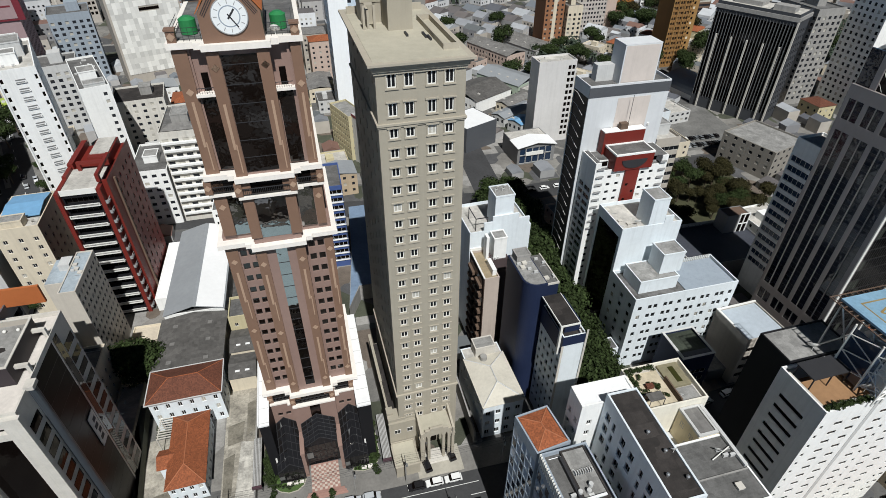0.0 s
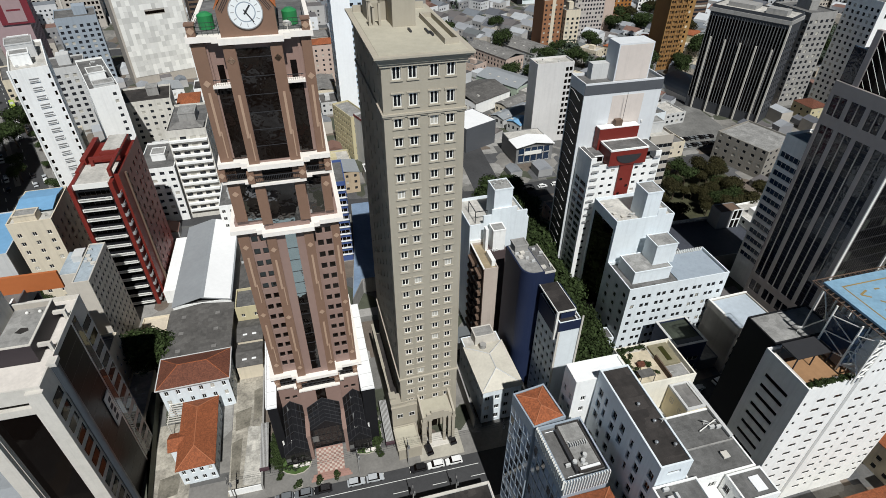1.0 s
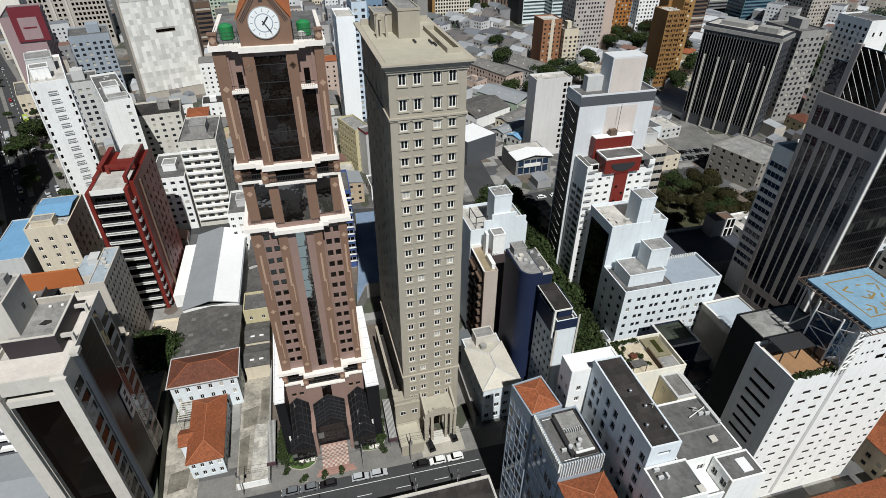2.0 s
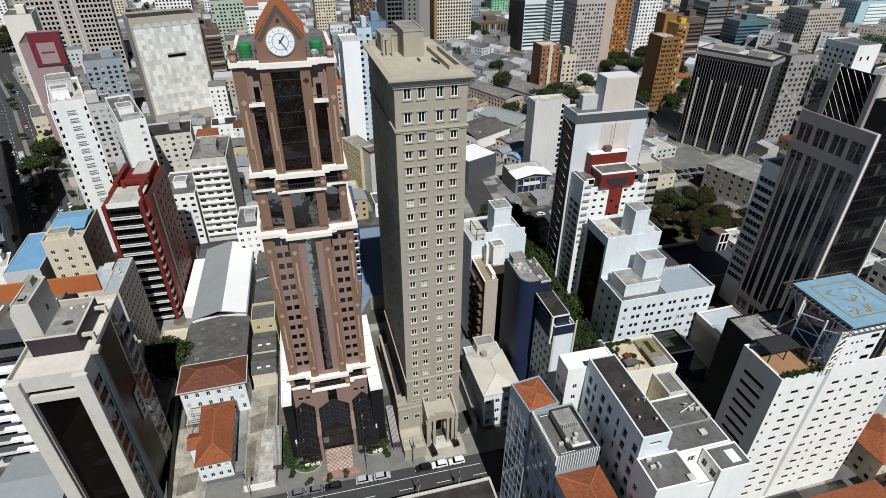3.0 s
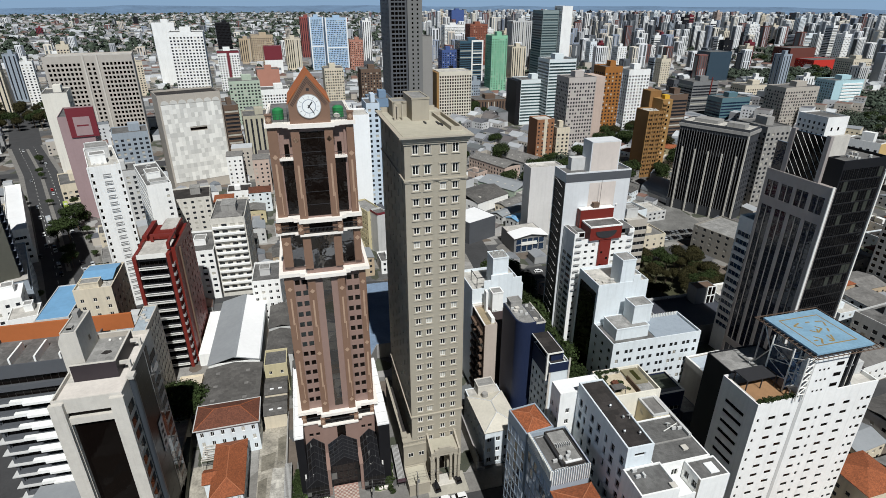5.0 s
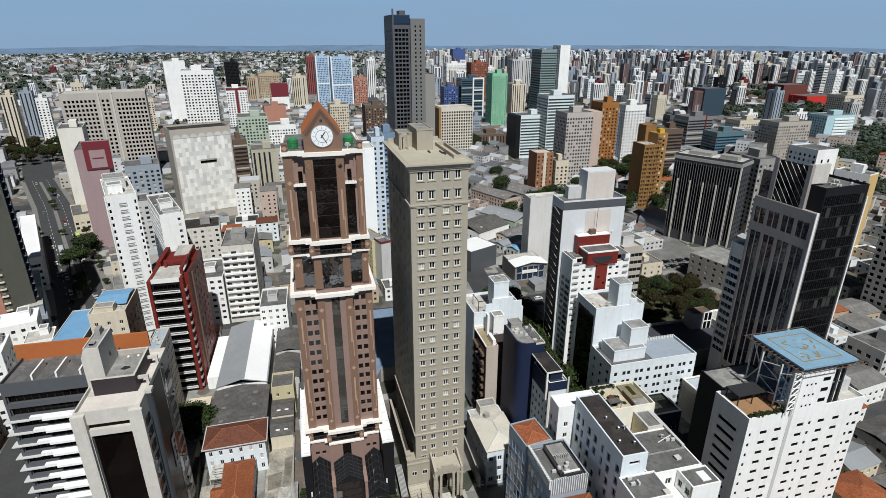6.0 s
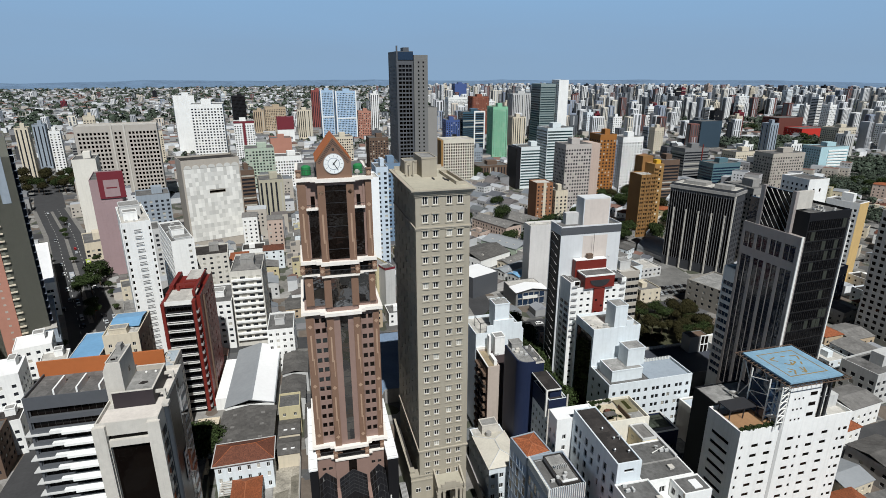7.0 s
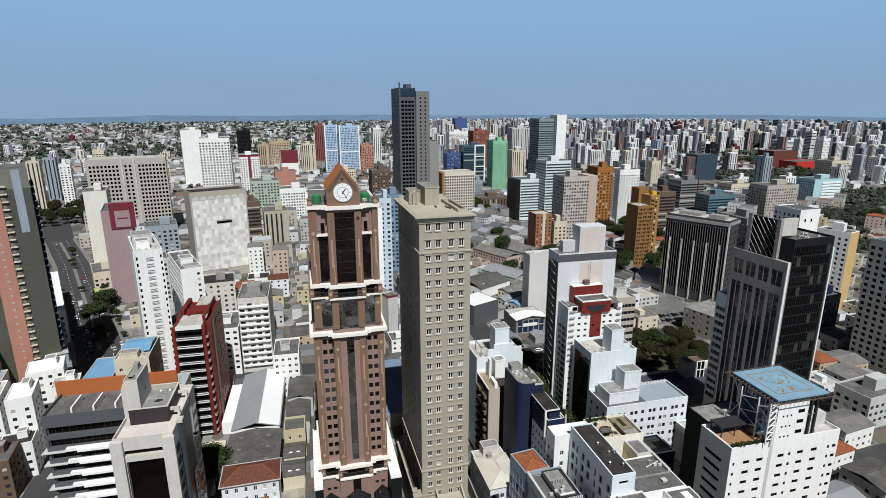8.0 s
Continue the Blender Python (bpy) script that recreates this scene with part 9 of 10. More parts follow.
# windows of the low blocks too far to build singly
wv, wf = [], []
for x, y, w, d, h, rot in LATER:
    c, s = math.cos(radians(rot)), math.sin(radians(rot))
    for k in range(max(1, int((h - 1) / 3.0))):
        z0 = 1.4 + 3.0 * k
        spots = [(u, -0.04, u + 1.3, -0.04) for u in [1.0 + 3.1 * i for i in range(int((w - 1.5) / 3.1))]]
        side = -0.04 if x > 0 else w + 0.04
        spots += [(side, u, side, u + 1.3) for u in [1.0 + 3.1 * i for i in range(int((d - 1.5) / 3.1))]]
        for a0, b0, a1, b1 in spots:
            j = len(wv)
            p0, p1 = (x + a0 * c - b0 * s, y + a0 * s + b0 * c), (x + a1 * c - b1 * s, y + a1 * s + b1 * c)
            wv += [(*p0, z0), (*p1, z0), (*p1, z0 + 1.3), (*p0, z0 + 1.3)]
            wf.append((j, j + 1, j + 2, j + 3))
m = 0
while m < 14000:
    bearing = rng.uniform(-32, 58)
    D = 560 + 4100 * rng.random() ** 0.75
    x, y = -12 + D * math.sin(radians(bearing)), -50 + D * math.cos(radians(bearing))
    m += 1
    if D < 1200 and not free(x, y, 8):
        continue
    g = 1.0 if D < 2000 else 1.5
    big = rng.random() < 0.12
    w, d = rng.uniform(8, 15) * g * (2 if big else 1), rng.uniform(8, 16) * g * (2 if big else 1)
    h = rng.choice((3.5, 4, 5, 6.5, 7, 10)) * (1.3 if D > 2000 else 1)
    a = radians((16 if bearing < -5 else 3) + rng.choice((0, 90)) + rng.uniform(-8, 8))
    carpet_house(x, y, w, d, h, math.cos(a), math.sin(a), not big and rng.random() < 0.7)
# houses along the edges of the view, and unseen ones behind the camera for reflections
for i in range(2400):
    x, y = rng.uniform(-520, 620), rng.uniform(-700, 230)
    if (-100 < x < 190 and y > 5) or y > 150 or not free(x, y, 12):
        continue
    w, d = rng.uniform(9, 17), rng.uniform(9, 18)
    a = radians((12 if x < 0 else 4) + rng.choice((0, 90)))
    near_path = -60 < x < 40 and y < 10
    h = rng.choice((4, 6, 7, 9, 12)) if near_path or y > 20 else rng.choice((5, 7, 9, 14, 22, 34, 48))
    carpet_house(x, y, w, d, h, math.cos(a), math.sin(a), h < 10 and rng.random() < 0.6)
# slim towers out to the horizon, with shaded window strips
tv, tf, sv, sf = [], [], [], []
for i in range(5200):
    bearing = rng.uniform(-30, 57)
    D = 1000 + 2700 * rng.random() ** 0.9
    right = max(0.0, min(1.0, (bearing - 5) / 12))
    if rng.random() > 0.035 + 0.40 * right:
        continue
    x, y = -12 + D * math.sin(radians(bearing)), -50 + D * math.cos(radians(bearing))
    if not free(x, y, 20):
        continue
    w, d = rng.uniform(10, 18), rng.uniform(10, 16)
    h = rng.uniform(26, 50) + right * min(1.0, (D - 900) / 1300) * rng.uniform(10, 48)
    h = min(h, (120 - 0.0195 * D) * rng.uniform(0.65, 1.0))
    if right < 0.3:
        h *= 0.7
    a = radians(3 + rng.uniform(-12, 12))
    c, s_ = math.cos(a), math.sin(a)

    def at(u, v):
        return (x + u * c - v * s_, y + u * s_ + v * c)

    j = len(tv)
    q = [at(0, 0), at(w, 0), at(w, d), at(0, d)]
    tv += [(*p, 0.0) for p in q] + [(*p, h) for p in q]
    tf += [(j, j + 1, j + 5, j + 4), (j + 1, j + 2, j + 6, j + 5), (j + 2, j + 3, j + 7, j + 6), (j + 3, j, j + 4, j + 7), (j + 4, j + 5, j + 6, j + 7)]
    k = rng.choice((2, 3, 3, 4))
    for e in range(k):
        u0, u1 = w * (e + 0.25) / k, w * (e + 0.75) / k
        for lo_, hi_ in ((2.0, h * 0.5 - 0.6), (h * 0.5 + 0.6, h - 2.0)):
            j = len(sv)
            sv += [(*at(u0, -0.25), lo_), (*at(u1, -0.25), lo_), (*at(u1, -0.25), hi_), (*at(u0, -0.25), hi_)]
            sf.append((j, j + 1, j + 2, j + 3))
    j = len(sv)
    sv += [(*at(-0.25, d * 0.8), 2.0), (*at(-0.25, d * 0.2), 2.0), (*at(-0.25, d * 0.2), h - 2), (*at(-0.25, d * 0.8), h - 2)]
    sf.append((j, j + 1, j + 2, j + 3))
skyline = thing("distant_skyline", Matrix(), "dense distant skyline of slim apartment towers", "towers", kind="stuff")
for nm, vs_, fs_, mt in (("tower_walls", tv, tf, patchwork("tower_colours", [(0.78, 0.78, 0.77), (0.70, 0.70, 0.69), (0.72, 0.67, 0.57), (0.40, 0.41, 0.43), (0.78, 0.79, 0.80), (0.10, 0.11, 0.125), (0.60, 0.53, 0.45), (0.17, 0.07, 0.06), (0.74, 0.75, 0.77), (0.26, 0.30, 0.38)], var=0.06)),
                         ("window_strips", sv, sf, patchwork("strip_colours", [(0.10, 0.11, 0.12), (0.24, 0.25, 0.26), (0.05, 0.055, 0.06), (0.40, 0.41, 0.42)], rough=0.3))):
    me = bpy.data.meshes.new(nm)
    me.from_pydata(vs_, [], fs_)
    me.materials.append(mt)
    tagged(placed(nm, me, skyline, Matrix()), kind="stuff")
me = bpy.data.meshes.new("house_windows")
me.from_pydata(wv, [], wf)
me.materials.append(GLASS_FAR)
carpet = thing("distant_houses", Matrix(), "carpet of small distant houses with mixed roofs", "houses", kind="stuff")
# wall and roof tones partly cooled towards grey-blue for distance haze
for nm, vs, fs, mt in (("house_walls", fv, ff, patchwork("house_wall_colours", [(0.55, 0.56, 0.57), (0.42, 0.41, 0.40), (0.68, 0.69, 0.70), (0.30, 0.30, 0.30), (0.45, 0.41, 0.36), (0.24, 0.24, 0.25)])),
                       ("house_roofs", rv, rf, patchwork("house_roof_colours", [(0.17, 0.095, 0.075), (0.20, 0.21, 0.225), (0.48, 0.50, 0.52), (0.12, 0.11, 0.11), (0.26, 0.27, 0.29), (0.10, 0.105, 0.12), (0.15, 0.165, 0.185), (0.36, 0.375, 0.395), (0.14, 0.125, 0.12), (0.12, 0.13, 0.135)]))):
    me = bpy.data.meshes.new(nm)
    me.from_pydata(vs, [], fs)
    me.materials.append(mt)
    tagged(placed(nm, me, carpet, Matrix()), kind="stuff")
tagged(placed("house_windows", bpy.data.meshes["house_windows"], carpet, Matrix()), kind="stuff")

# hills on the horizon, their blue put in for distance haze
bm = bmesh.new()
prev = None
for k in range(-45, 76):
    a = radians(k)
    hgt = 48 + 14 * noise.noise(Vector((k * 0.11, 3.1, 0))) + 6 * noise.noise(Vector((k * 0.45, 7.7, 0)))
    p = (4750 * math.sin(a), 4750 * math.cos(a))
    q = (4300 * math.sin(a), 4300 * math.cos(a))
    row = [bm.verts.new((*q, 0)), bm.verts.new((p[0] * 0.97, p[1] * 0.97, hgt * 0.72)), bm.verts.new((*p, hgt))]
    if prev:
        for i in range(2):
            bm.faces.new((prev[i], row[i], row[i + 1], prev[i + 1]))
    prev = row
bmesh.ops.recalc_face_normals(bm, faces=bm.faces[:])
tagged(new("backdrop", mesh_of("backdrop", bm, surface("haze_blue_hills", (0.12, 0.19, 0.29), var=0.25, scale=0.05))), "low hills along the horizon, coloured blue for haze", "hills", kind="structure")

# ---- trees ----


def leaf_crown(seed, lobes, r, leaf, count, flat=0.75):
    """A crown of small leaf clumps spread over several lobes, with gaps."""
    rg = random.Random(seed)
    vs, fs = [], []
    centres = [Vector((rg.uniform(-0.55, 0.55), rg.uniform(-0.55, 0.55), rg.uniform(-0.3, 0.5))) * r for _ in range(lobes)]
    for i in range(count):
        c = centres[i % lobes]
        way = Vector((rg.gauss(0, 1), rg.gauss(0, 1), rg.gauss(0.25, 1))).normalized()
        q = c + way * r * rg.uniform(0.38, 0.62) * rg.uniform(0.8, 1.1)
        q.z *= flat
        n = (way + Vector((rg.uniform(-0.7, 0.7), rg.uniform(-0.7, 0.7), rg.uniform(-0.3, 0.8)))).normalized()
        t = n.orthogonal().normalized()
        t.rotate(Matrix.Rotation(rg.uniform(0, 6.28), 3, n))
        b = n.cross(t)
        s = leaf * rg.uniform(0.6, 1.3)
        j = len(vs)
        vs += [tuple(q + t * s), tuple(q + b * s * 0.7 + n * s * 0.2), tuple(q - t * s), tuple(q - b * s * 0.7 + n * s * 0.15)]
        fs.append((j, j + 1, j + 2, j + 3))
    return vs, fs


def crown_mesh(name, seed, lobes, r, leaf, count, material, flat=0.75):
    vs, fs = leaf_crown(seed, lobes, r, leaf, count, flat)
    me = bpy.data.meshes.new(name)
    me.from_pydata(vs, [], fs)
    me.materials.append(material)
    return me


CROWNS = [crown_mesh("crown", 31 + i, 7 + i, 3.6, 0.28, 2200, LEAF if i != 2 else LEAF_DRY) for i in range(4)]


def trunk_mesh(seed):
    rg = random.Random(seed)
    bm = bmesh.new()
    tube(bm, 0, 0, 0, 4.2, 0.26, 0.16, sides=7)
    for k in range(6):
        a = rg.uniform(0, 6.28)
        rod(bm, (0, 0, 3.0 + k * 0.25), (math.cos(a) * 1.8, math.sin(a) * 1.8, 5.0 + rg.uniform(0, 1.4)), 0.08, 5)
    return mesh_of("trunk", bm, BARK)


TRUNKS = [trunk_mesh(k) for k in range(2)]
trng = random.Random(9)


def tree(x, y, size, z=0.0, dry=False):
    k = trng.choice((2, 2, 2, 0) if dry else (0, 1, 3))
    root = thing("tree", pose(x, y, z, 0, 0, trng.uniform(0, 360)), "street tree with a dense dark green crown" if k != 2 else "tree with a thin olive-brown crown", "tree", "city trees")
    root.scale = (size, size, size * trng.uniform(0.9, 1.15))
    placed("trunk", TRUNKS[k % 2], root, Matrix())
    placed("crown", CROWNS[k], root, pose(0, 0, 5.6))
    return root


for k in range(16):
    tree(58.0 + k * 0.5 + trng.uniform(-1.2, 1.2), 84 + k * 6.4, trng.uniform(1.3, 1.7))
    tree(67.0 + k * 0.45 + trng.uniform(-1.0, 1.0), 120 + k * 4.4, trng.uniform(1.1, 1.5))
for k in range(44):
    x, y = trng.uniform(96, 300), trng.uniform(300, 500)
    if free(x, y, 2):
        tree(x, y, trng.uniform(1.2, 2.0))
for k in range(19):
    yy = 80 + k * 5.6
    tree(56.6 + k * 0.42 + trng.uniform(-0.8, 0.8), yy, trng.uniform(1.35, 1.9))
    if k > 1 and k % 4:
        tree(66.2 + k * 0.42 + trng.uniform(-0.8, 0.8), yy + 3, trng.uniform(1.3, 1.8))
for k in range(17):
    tree(59.5 + k * 0.5 + trng.uniform(-1, 1), 74 + k * 4.2, trng.uniform(1.7, 2.1))
for k in range(6):
    tree(66.0 + trng.uniform(-1, 1), 76 + k * 3.6, trng.uniform(1.4, 1.8))
for k in range(52):
    tree(trng.uniform(127, 179), trng.uniform(151, 187), trng.uniform(0.8, 1.3), dry=True)
for k in range(4):
    tree(-58.0 + trng.uniform(-2, 3), 115 + k * 1.8, trng.uniform(1.3, 1.7))
for k in range(26):
    tree(trng.uniform(-345, -262), trng.uniform(590, 700), trng.uniform(1.6, 2.4), dry=True)
for x, y, s in ((-148, 302, 1.7), (-147, 286, 1.5), (-152, 284, 1.3), (-139, 262, 1.0), (-133, 248, 1.0), (-188, 400, 0.9), (-226, 460, 1.0), (-145, 306, 1.3)):
    tree(x, y, s)
for x, y in ((268, 470), (276, 478), (283, 486), (264, 484), (290, 478), (150, 560), (163, 566), (172, 576), (180, 560), (262, 330), (270, 336), (205, 300), (212, 308)):
    tree(x, y, trng.uniform(1.5, 2.2))
for px, py, pw, pd in PARKS[1:]:
    k = int(pw * pd / 130)
    for i in range(min(k, 9)):
        tree(px + trng.uniform(0, pw), py + trng.uniform(0, pd), trng.uniform(1.1, 2.0))
tagged(new("lawn", mesh_of("lawn", boxes((124, 149, 0.0, 181, 189, 0.06)), UNDERGROWTH)), "dark overgrown park ground under the trees", "lawn", kind="structure")
vs, fs = [], []
for i in range(7600):
    bearing = radians(trng.uniform(-31, 57))
    D = 520 + 4200 * trng.random() ** 0.7
    x, y = -12 + D * math.sin(bearing), -50 + D * math.cos(bearing)
    if D < 1300 and not free(x, y, 4):
        continue
    r = trng.uniform(3, 6) * (1 if D < 1500 else 2.2)
    for q in range(14):
        w = Vector((trng.gauss(0, 1), trng.gauss(0, 1), abs(trng.gauss(0, 1)))).normalized()
        c = Vector((x, y, r * 0.6)) + w * r * trng.uniform(0.5, 1.0)
        t = w.orthogonal().normalized()
        b = w.cross(t)
        s = r * trng.uniform(0.3, 0.55)
        j = len(vs)
        vs += [tuple(c + t * s), tuple(c + b * s), tuple(c - t * s), tuple(c - b * s)]
        fs.append((j, j + 1, j + 2, j + 3))
for px, py, pw, pd in PARKS[2:]:
    for i in range(int(pw * pd / 55)):
        x, y, r = px + trng.uniform(0, pw), py + trng.uniform(0, pd), trng.uniform(3.5, 7.5)
        for q in range(150 if y < 480 else 44):
            w = Vector((trng.gauss(0, 1), trng.gauss(0, 1), abs(trng.gauss(0, 1)))).normalized()
            c = Vector((x, y, r * 0.8)) + w * r * trng.uniform(0.5, 1.0)
            t = (w + Vector((trng.uniform(-0.5, 0.5), trng.uniform(-0.5, 0.5), 0))).orthogonal().normalized()
            b = w.cross(t)
            s = r * (trng.uniform(0.07, 0.15) if y < 480 else trng.uniform(0.16, 0.34))
            j = len(vs)
            vs += [tuple(c + t * s), tuple(c + b * s), tuple(c - t * s), tuple(c - b * s)]
            fs.append((j, j + 1, j + 2, j + 3))
me = bpy.data.meshes.new("distant_trees")
me.from_pydata(vs, [], fs)
me.materials.append(surface("distant_foliage", (0.045, 0.062, 0.042), rough=0.8, var=0.1, island=0.4))
tagged(new("distant_trees", me), "scattered dark green tree crowns between distant houses", "trees", kind="stuff")

for k in range(16):
    tree(trng.uniform(250, 298), trng.uniform(372, 440), trng.uniform(1.4, 2.1), dry=k % 2 == 0)

# ---- cars ----


def car_parts(paint):
    bm = bmesh.new()
    prof = [(-2.1, 0.32), (2.1, 0.32), (2.12, 0.62), (1.95, 0.80), (1.05, 0.92), (-1.75, 0.95), (-2.08, 0.80)]
    lo = [bm.verts.new((x, -0.85, z)) for x, z in prof]
    hi = [bm.verts.new((x, 0.85, z)) for x, z in prof]
    bm.faces.new(lo)
    bm.faces.new(list(reversed(hi)))
    for i in range(len(prof)):
        j = (i + 1) % len(prof)
        bm.faces.new((lo[i], hi[i], hi[j], lo[j]))
    bmesh.ops.recalc_face_normals(bm, faces=bm.faces[:])
    bmesh.ops.bevel(bm, geom=bm.edges[:], offset=0.06, segments=1, affect="EDGES")
    cab = bmesh.new()
    v = [cab.verts.new(p) for p in ((-1.75, -0.78, 0.93), (1.1, -0.78, 0.9), (1.1, 0.78, 0.9), (-1.75, 0.78, 0.93), (-1.55, -0.72, 1.42), (0.5, -0.72, 1.42), (0.5, 0.72, 1.42), (-1.55, 0.72, 1.42))]
    for q in ((0, 1, 5, 4), (1, 2, 6, 5), (2, 3, 7, 6), (3, 0, 4, 7)):
        cab.faces.new([v[i] for i in q])
    rf = boxes((-1.6, -0.74, 1.42, 0.52, 0.74, 1.47))
    wh = bmesh.new()
    bmesh.ops.create_cone(wh, cap_ends=True, segments=14, radius1=0.31, radius2=0.31, depth=0.2, matrix=Matrix.Rotation(radians(90), 4, "X"))
    lamp = boxes((-0.04, -0.2, -0.07, 0.04, 0.2, 0.07))
    return mesh_of("body", bm, paint), mesh_of("cabin_glass", cab, GLASS_BLACK), mesh_of("car_roof", rf, paint), mesh_of("wheel", wh, TYRE), mesh_of("headlight", lamp, FRAME_WHITE)


PAINTS = {"white": surface("white_car_paint", (0.75, 0.75, 0.74), rough=0.25, var=0.02), "black": surface("black_car_paint", (0.012, 0.012, 0.014), rough=0.2, var=0.02), "silver": surface("silver_car_paint", (0.42, 0.44, 0.46), rough=0.3, var=0.02),
          "grey": surface("grey_car_paint", (0.14, 0.15, 0.16), rough=0.3, var=0.02), "red": surface("red_car_paint", (0.35, 0.02, 0.02), rough=0.3, var=0.02)}
CAR_MESHES = {k: car_parts(m) for k, m in PAINTS.items()}


def car(x, y, turn, colour, where="parked beside the kerb"):
    body, glass, top, wheel, lamp = CAR_MESHES[colour]
    root = thing("car", pose(x, y, 0.04, 0, 0, turn), "%s hatchback car %s" % (colour, where), "car", "cars")
    placed("body", body, root, Matrix())
    placed("cabin_glass", glass, root, Matrix())
    placed("car_roof", top, root, Matrix())
    for px in (-1.3, 1.3):
        for py in (-0.78, 0.78):
            placed("wheel", wheel, root, pose(px, py, 0.31))
    for py in (-0.6, 0.6):
        placed("headlight", lamp, root, pose(2.1, py, 0.66))
    return root


for x, colour in ((11.1, "black"), (15.5, "white"), (20.1, "white"), (0.4, "silver"), (-4.2, "silver"), (-12.0, "black"), (-16.6, "grey"), (-21.0, "grey")):
    car(x, 68.7, 180 if colour != "silver" else 0, colour)
car(14.6, 73.6, 100, "black", "standing on the pale forecourt")
car(21.0, 75.2, 100, "black", "standing on the pale forecourt")
car(100.5, 75.3, 10, "white", "parked on the shaded street")
car(105.2, 75.9, 10, "white", "parked on the shaded street")
car(92.9, 74.2, 10, "silver", "parked on the shaded street")
crng = random.Random(4)
for k in range(36):
    q = crng.uniform(0, 1)
    i = crng.choice((1, 2, 3, 3, 4, 4, 5))
    (ax, ay), (bx_, by_) = AVENUE[i], AVENUE[i + 1]
    way = Vector((bx_ - ax, by_ - ay)).normalized()
    side = crng.choice((-10.5, -7, -3.5, 3.5, 6.5, 10.5))
    car(ax + (bx_ - ax) * q + way.y * side, ay + (by_ - ay) * q - way.x * side, math.degrees(math.atan2(way.y, way.x)) + (180 if side < 0 else 0), crng.choice(("white", "black", "silver", "grey", "red")), "on the wide avenue")
for k in range(16):
    car(178 + (k % 8) * 3.0, 212 + (k // 8) * 7, 90, crng.choice(("white", "black", "silver", "grey")), "in the open car park")
for k in range(7):
    car(80 + k * 6.5, 189.6 + k * 0.4, 4, crng.choice(("white", "black", "silver", "red")), "along the cross street")



def bus(x, y, turn, paint, words):
    root = thing("bus", pose(x, y, 0.04, 0, 0, turn), words, "bus")
    part("body", boxes((-6.0, -1.25, 0.4, 6.0, 1.25, 1.5), (-6.0, -1.25, 2.4, 6.0, 1.25, 3.1)), paint, root)
    part("window_band", boxes((-5.95, -1.22, 1.505, 5.95, 1.22, 2.395)), GLASS_BLACK, root)
    part("roof_unit", boxes((-2.5, -0.8, 3.105, 1.0, 0.8, 3.4)), PALE_GREY, root)
    for px in (-3.8, 3.6):
        for py in (-1.15, 1.15):
            bm = bmesh.new()
            bmesh.ops.create_cone(bm, cap_ends=True, segments=14, radius1=0.5, radius2=0.5, depth=0.28, matrix=Matrix.Rotation(radians(90), 4, "X"))
            placed("wheel", mesh_of("wheel", bm, TYRE), root, pose(px, py, 0.5))


bus(-168.5, 317.0, 114, PAINTS["silver"], "long silver city bus on the wide avenue")
bus(-168.0, 343.0, 114, surface("yellow_green_bus_paint", (0.35, 0.45, 0.06), rough=0.35, var=0.03), "yellow-green city bus on the wide avenue")
bus(-158.0, 318.5, 114, PAINTS["white"], "white city bus in the near lane of the avenue")
for k in range(26):
    q = crng.uniform(0, 1)
    i = crng.choice((1, 2, 3, 4))
    (ax, ay), (bx_, by_) = AVENUE[i], AVENUE[i + 1]
    way = Vector((bx_ - ax, by_ - ay)).normalized()
    side = crng.choice((-13.2, 13.2, 0.0))
    tree(ax + (bx_ - ax) * q + way.y * side, ay + (by_ - ay) * q - way.x * side, crng.uniform(0.45, 0.85))

# ---- street poles and wires ----
for x, y in ((-32, 70.6), (-3, 70.6), (9.0, 70.6), (33, 70.6), (62, 70.6), (8.0, 58.9), (18.0, 58.9), (-14.0, 58.9)):
    root = thing("utility_pole", pose(x, y, 0), "grey concrete utility pole with crossarms", "pole", "utility poles")
    bm = bmesh.new()
    tube(bm, 0, 0, 0, 10.5, 0.16, 0.10, sides=8)
    part("pole", bm, CONCRETE, root)
    part("crossarm", boxes((-0.06, -1.1, 9.6, 0.06, 1.1, 9.75)), METAL_DK, root)
    part("crossarm", boxes((-0.05, -0.7, 8.4, 0.05, 0.7, 8.52)), METAL_DK, root)
    bm = bmesh.new()
    tube(bm, 0.3, 0, 6.8, 7.8, 0.25, sides=10)
    part("transformer", bm, METAL, root)
for off, z in ((-1.0, 9.8), (0.0, 9.85), (1.0, 9.8), (0.4, 8.5)):
    bm = bmesh.new()
    xs = (-32, -3, 9.0, 33, 62)
    for a, b in zip(xs, xs[1:]):
        for i in range(6):
            p0, p1 = i / 6, (i + 1) / 6
            rod(bm, (a + (b - a) * p0, 70.6 + off, z - 2.4 * p0 * (1 - p0)), (a + (b - a) * p1, 70.6 + off, z - 2.4 * p1 * (1 - p1)), 0.025, 4)
    tagged(new("overhead_wire", mesh_of("overhead_wire", bm, METAL_DK)), "black overhead wire strung between utility poles", "wire", "overhead wires", "structure")

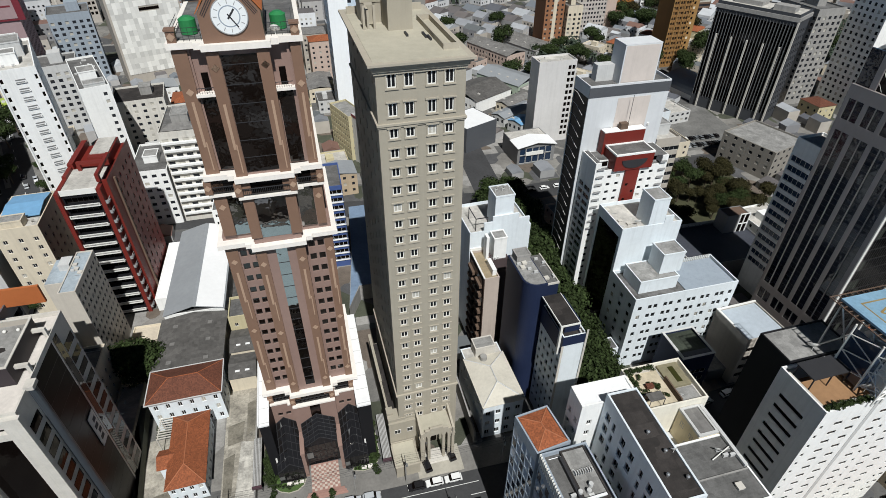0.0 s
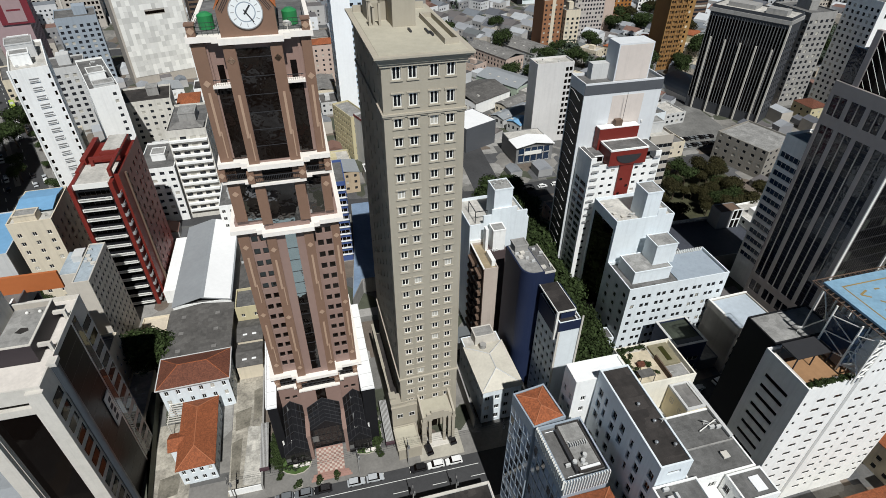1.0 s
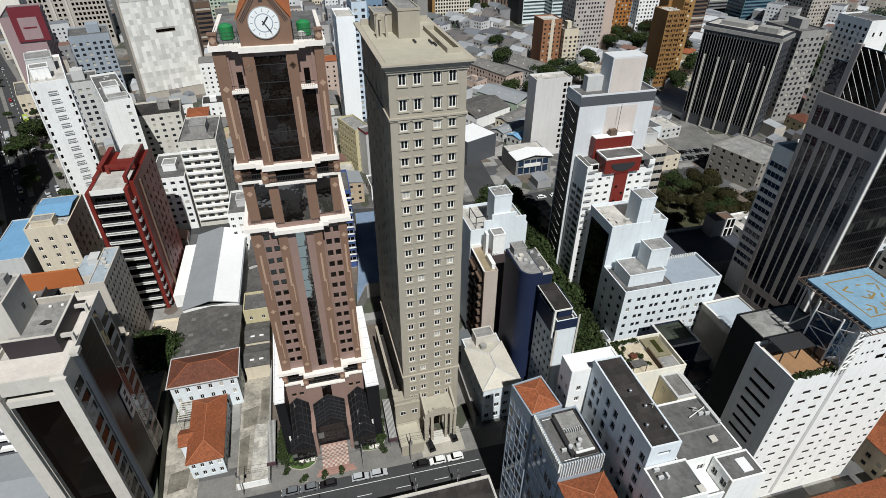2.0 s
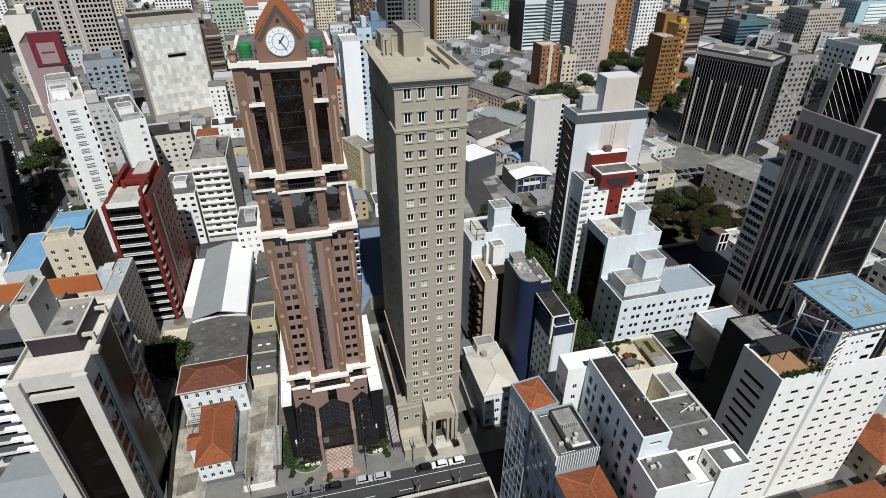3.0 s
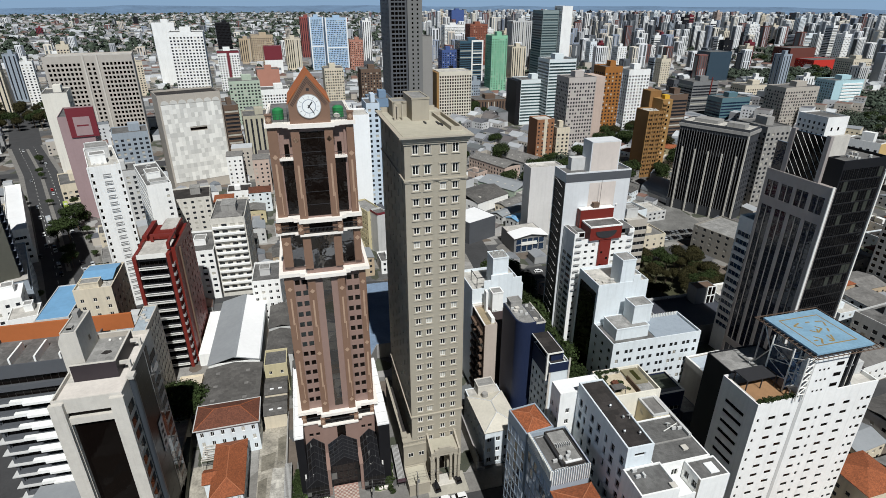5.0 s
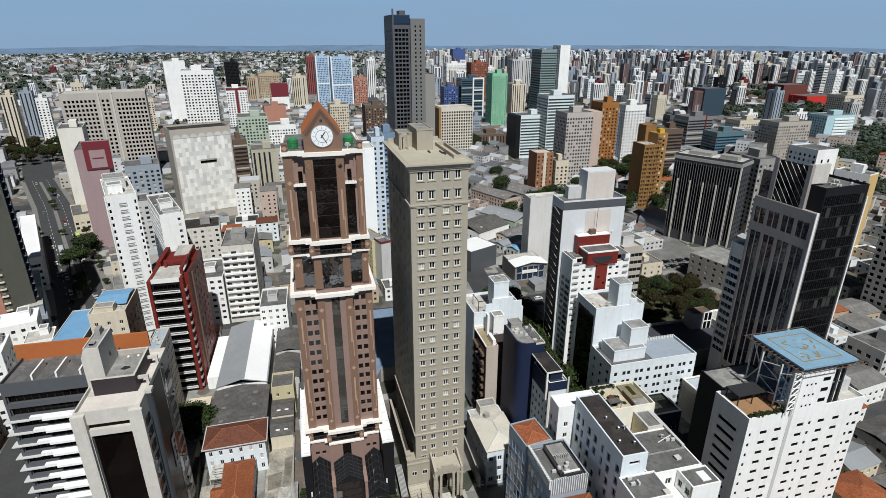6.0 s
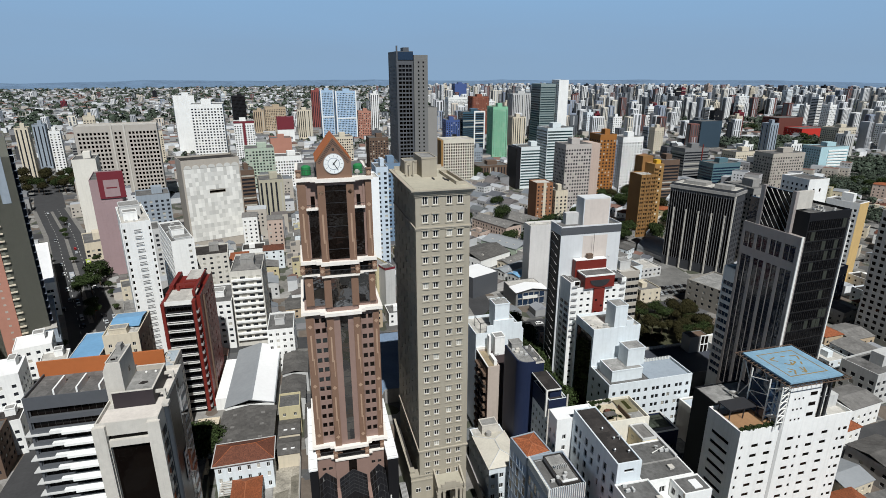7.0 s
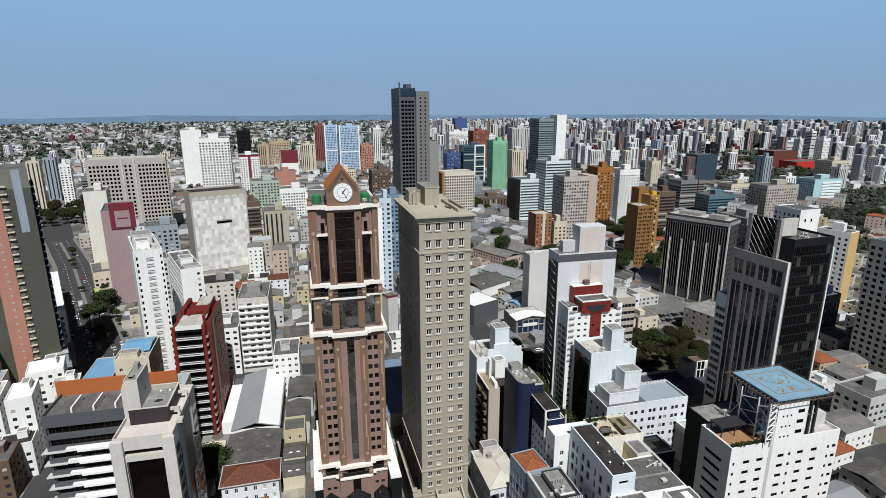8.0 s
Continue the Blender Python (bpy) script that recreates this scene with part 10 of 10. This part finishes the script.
# ---- gardens of the clock tower ----
for pts in ([(-22.8, 88), (-23.0, 80), (-22.0, 76.8), (-20.4, 75.2), (-18.4, 74.4), (-16.4, 74.6), (-15.0, 75.6), (-14.4, 77.2), (-19.8, 77.5), (-20.4, 88)],
            [(-3.0, 76.6), (-0.6, 75.9), (1.6, 76.2), (3.0, 77.6), (3.7, 80), (3.5, 86), (1.7, 87.5), (0.9, 79), (-2.6, 77.6)]):
    cx, cy = sum(q[0] for q in pts) / len(pts), sum(q[1] for q in pts) / len(pts)
    sheet("garden_kerb", [(cx + (x - cx) * 1.06, cy + (y - cy) * 1.04) for x, y in pts], 0.15, 0.32, PAVING_LT, "pale stone kerb round the garden bed", "kerb")
    sheet("lawn", pts, 0.325, 0.42, GRASS, "small lawn with hedges beside the entrance", "lawn")
SHRUB = [crown_mesh("foliage", 70 + i, 4, 0.9, 0.15, 260, LEAF, 0.8) for i in range(2)]


def shrub(x, y, z, s):
    root = thing("shrub", pose(x, y, z, 0, 0, trng.uniform(0, 360)), "small rounded green garden shrub", "shrub", "garden shrubs")
    root.scale = (s, s, s)
    placed("foliage", trng.choice(SHRUB), root, pose(0, 0, 0.55))


for k in range(9):
    shrub(-22.0 + trng.uniform(-0.6, 0.6), 74 + k * 1.1, 0.3, trng.uniform(0.8, 1.3))
    shrub(2.2 + trng.uniform(-0.5, 0.5), 74.5 + k * 1.1, 0.3, trng.uniform(0.8, 1.3))
for k in range(7):
    shrub(-21.6 + k * 1.05, 75.6 + abs(k - 3) * 0.35, 0.4, trng.uniform(0.5, 0.8))
    shrub(-2.4 + k * 0.9, 76.7 + max(0, k - 4) * 0.7, 0.4, trng.uniform(0.5, 0.8))
for x, y in ((-12.6, 71.3), (-17.6, 71.2), (-8.4, 71.6)):
    sheet("tree_pit", [(x - 0.8, y - 0.5), (x + 0.8, y - 0.5), (x + 0.8, y + 0.5), (x - 0.8, y + 0.5)], 0.15, 0.18, PAVING_LT, "pale framed planting pit in the pavement", "tree pit")
    shrub(x, y, 0.18, 1.3)
for x, y, w in ((-18.6, 75.9, 1.1), (-17.2, 75.9, 1.1), (-15.8, 76.0, 1.0), (-0.9, 76.15, 1.1), (0.6, 76.15, 1.1)):
    tagged(new("stone_bench", mesh_of("stone_bench", boxes((x, y, 0.4, x + w, y + 0.7, 0.85), (x - 0.06, y - 0.06, 0.85, x + w + 0.06, y + 0.76, 0.97)), STONE_WHITE)), "pale stone bench in the entrance garden", "bench", "garden benches")
for k in range(12):
    shrub(80.2 + k * 0.85, 41.8, 43.6, trng.uniform(0.7, 1.0))
for k in range(6):
    shrub(47.8 + k * 0.9, 54.6, 47.6, trng.uniform(0.6, 0.9))
for k in range(6):
    shrub(47.6, 49.8 + k * 0.8, 47.6, trng.uniform(0.5, 0.9))
for k in range(9):
    shrub(48.2 + trng.uniform(0, 4.4), 48.9 + trng.uniform(0, 2.6) * (k % 3), 47.05, trng.uniform(0.4, 0.8))
for k in range(14):
    shrub(-23.0 + trng.uniform(-0.4, 0.5), 78 + k * 0.75, 0.3, trng.uniform(0.9, 1.6))
    shrub(2.6 + trng.uniform(-0.5, 0.4), 78 + k * 0.75, 0.3, trng.uniform(0.9, 1.6))
plaza = thing("entrance_plaza", pose(-13.2, 71.0, 0.15), "pink and pale checkered entrance steps and plaza", "plaza", kind="structure")
part("base", boxes((-1.8, 0.0, 0.0, 8.8, 9.2, 0.12)), PAVING, plaza)
for k in range(3):
    part("step", boxes((-1.4 + k * 0.3, 0.2 + k * 0.55, 0.12 + k * 0.14, 8.4 - k * 0.3, 0.75 + k * 0.55, 0.26 + k * 0.14)), TILE_PINK, plaza)
tiles = [mesh_of("tile", boxes((0.01, 0.01, 0, 0.59, 0.59, 0.06)), m) for m in (TILE_PINK, TILE_PALE)]
part("landing", boxes((0.2, 1.9, 0.12, 6.8, 9.1, 0.54)), TILE_PINK, plaza)
for i in range(11):
    for j in range(11):
        placed("tile", tiles[(i + j) % 2], plaza, pose(0.2 + i * 0.6, 2.1 + j * 0.6, 0.545))
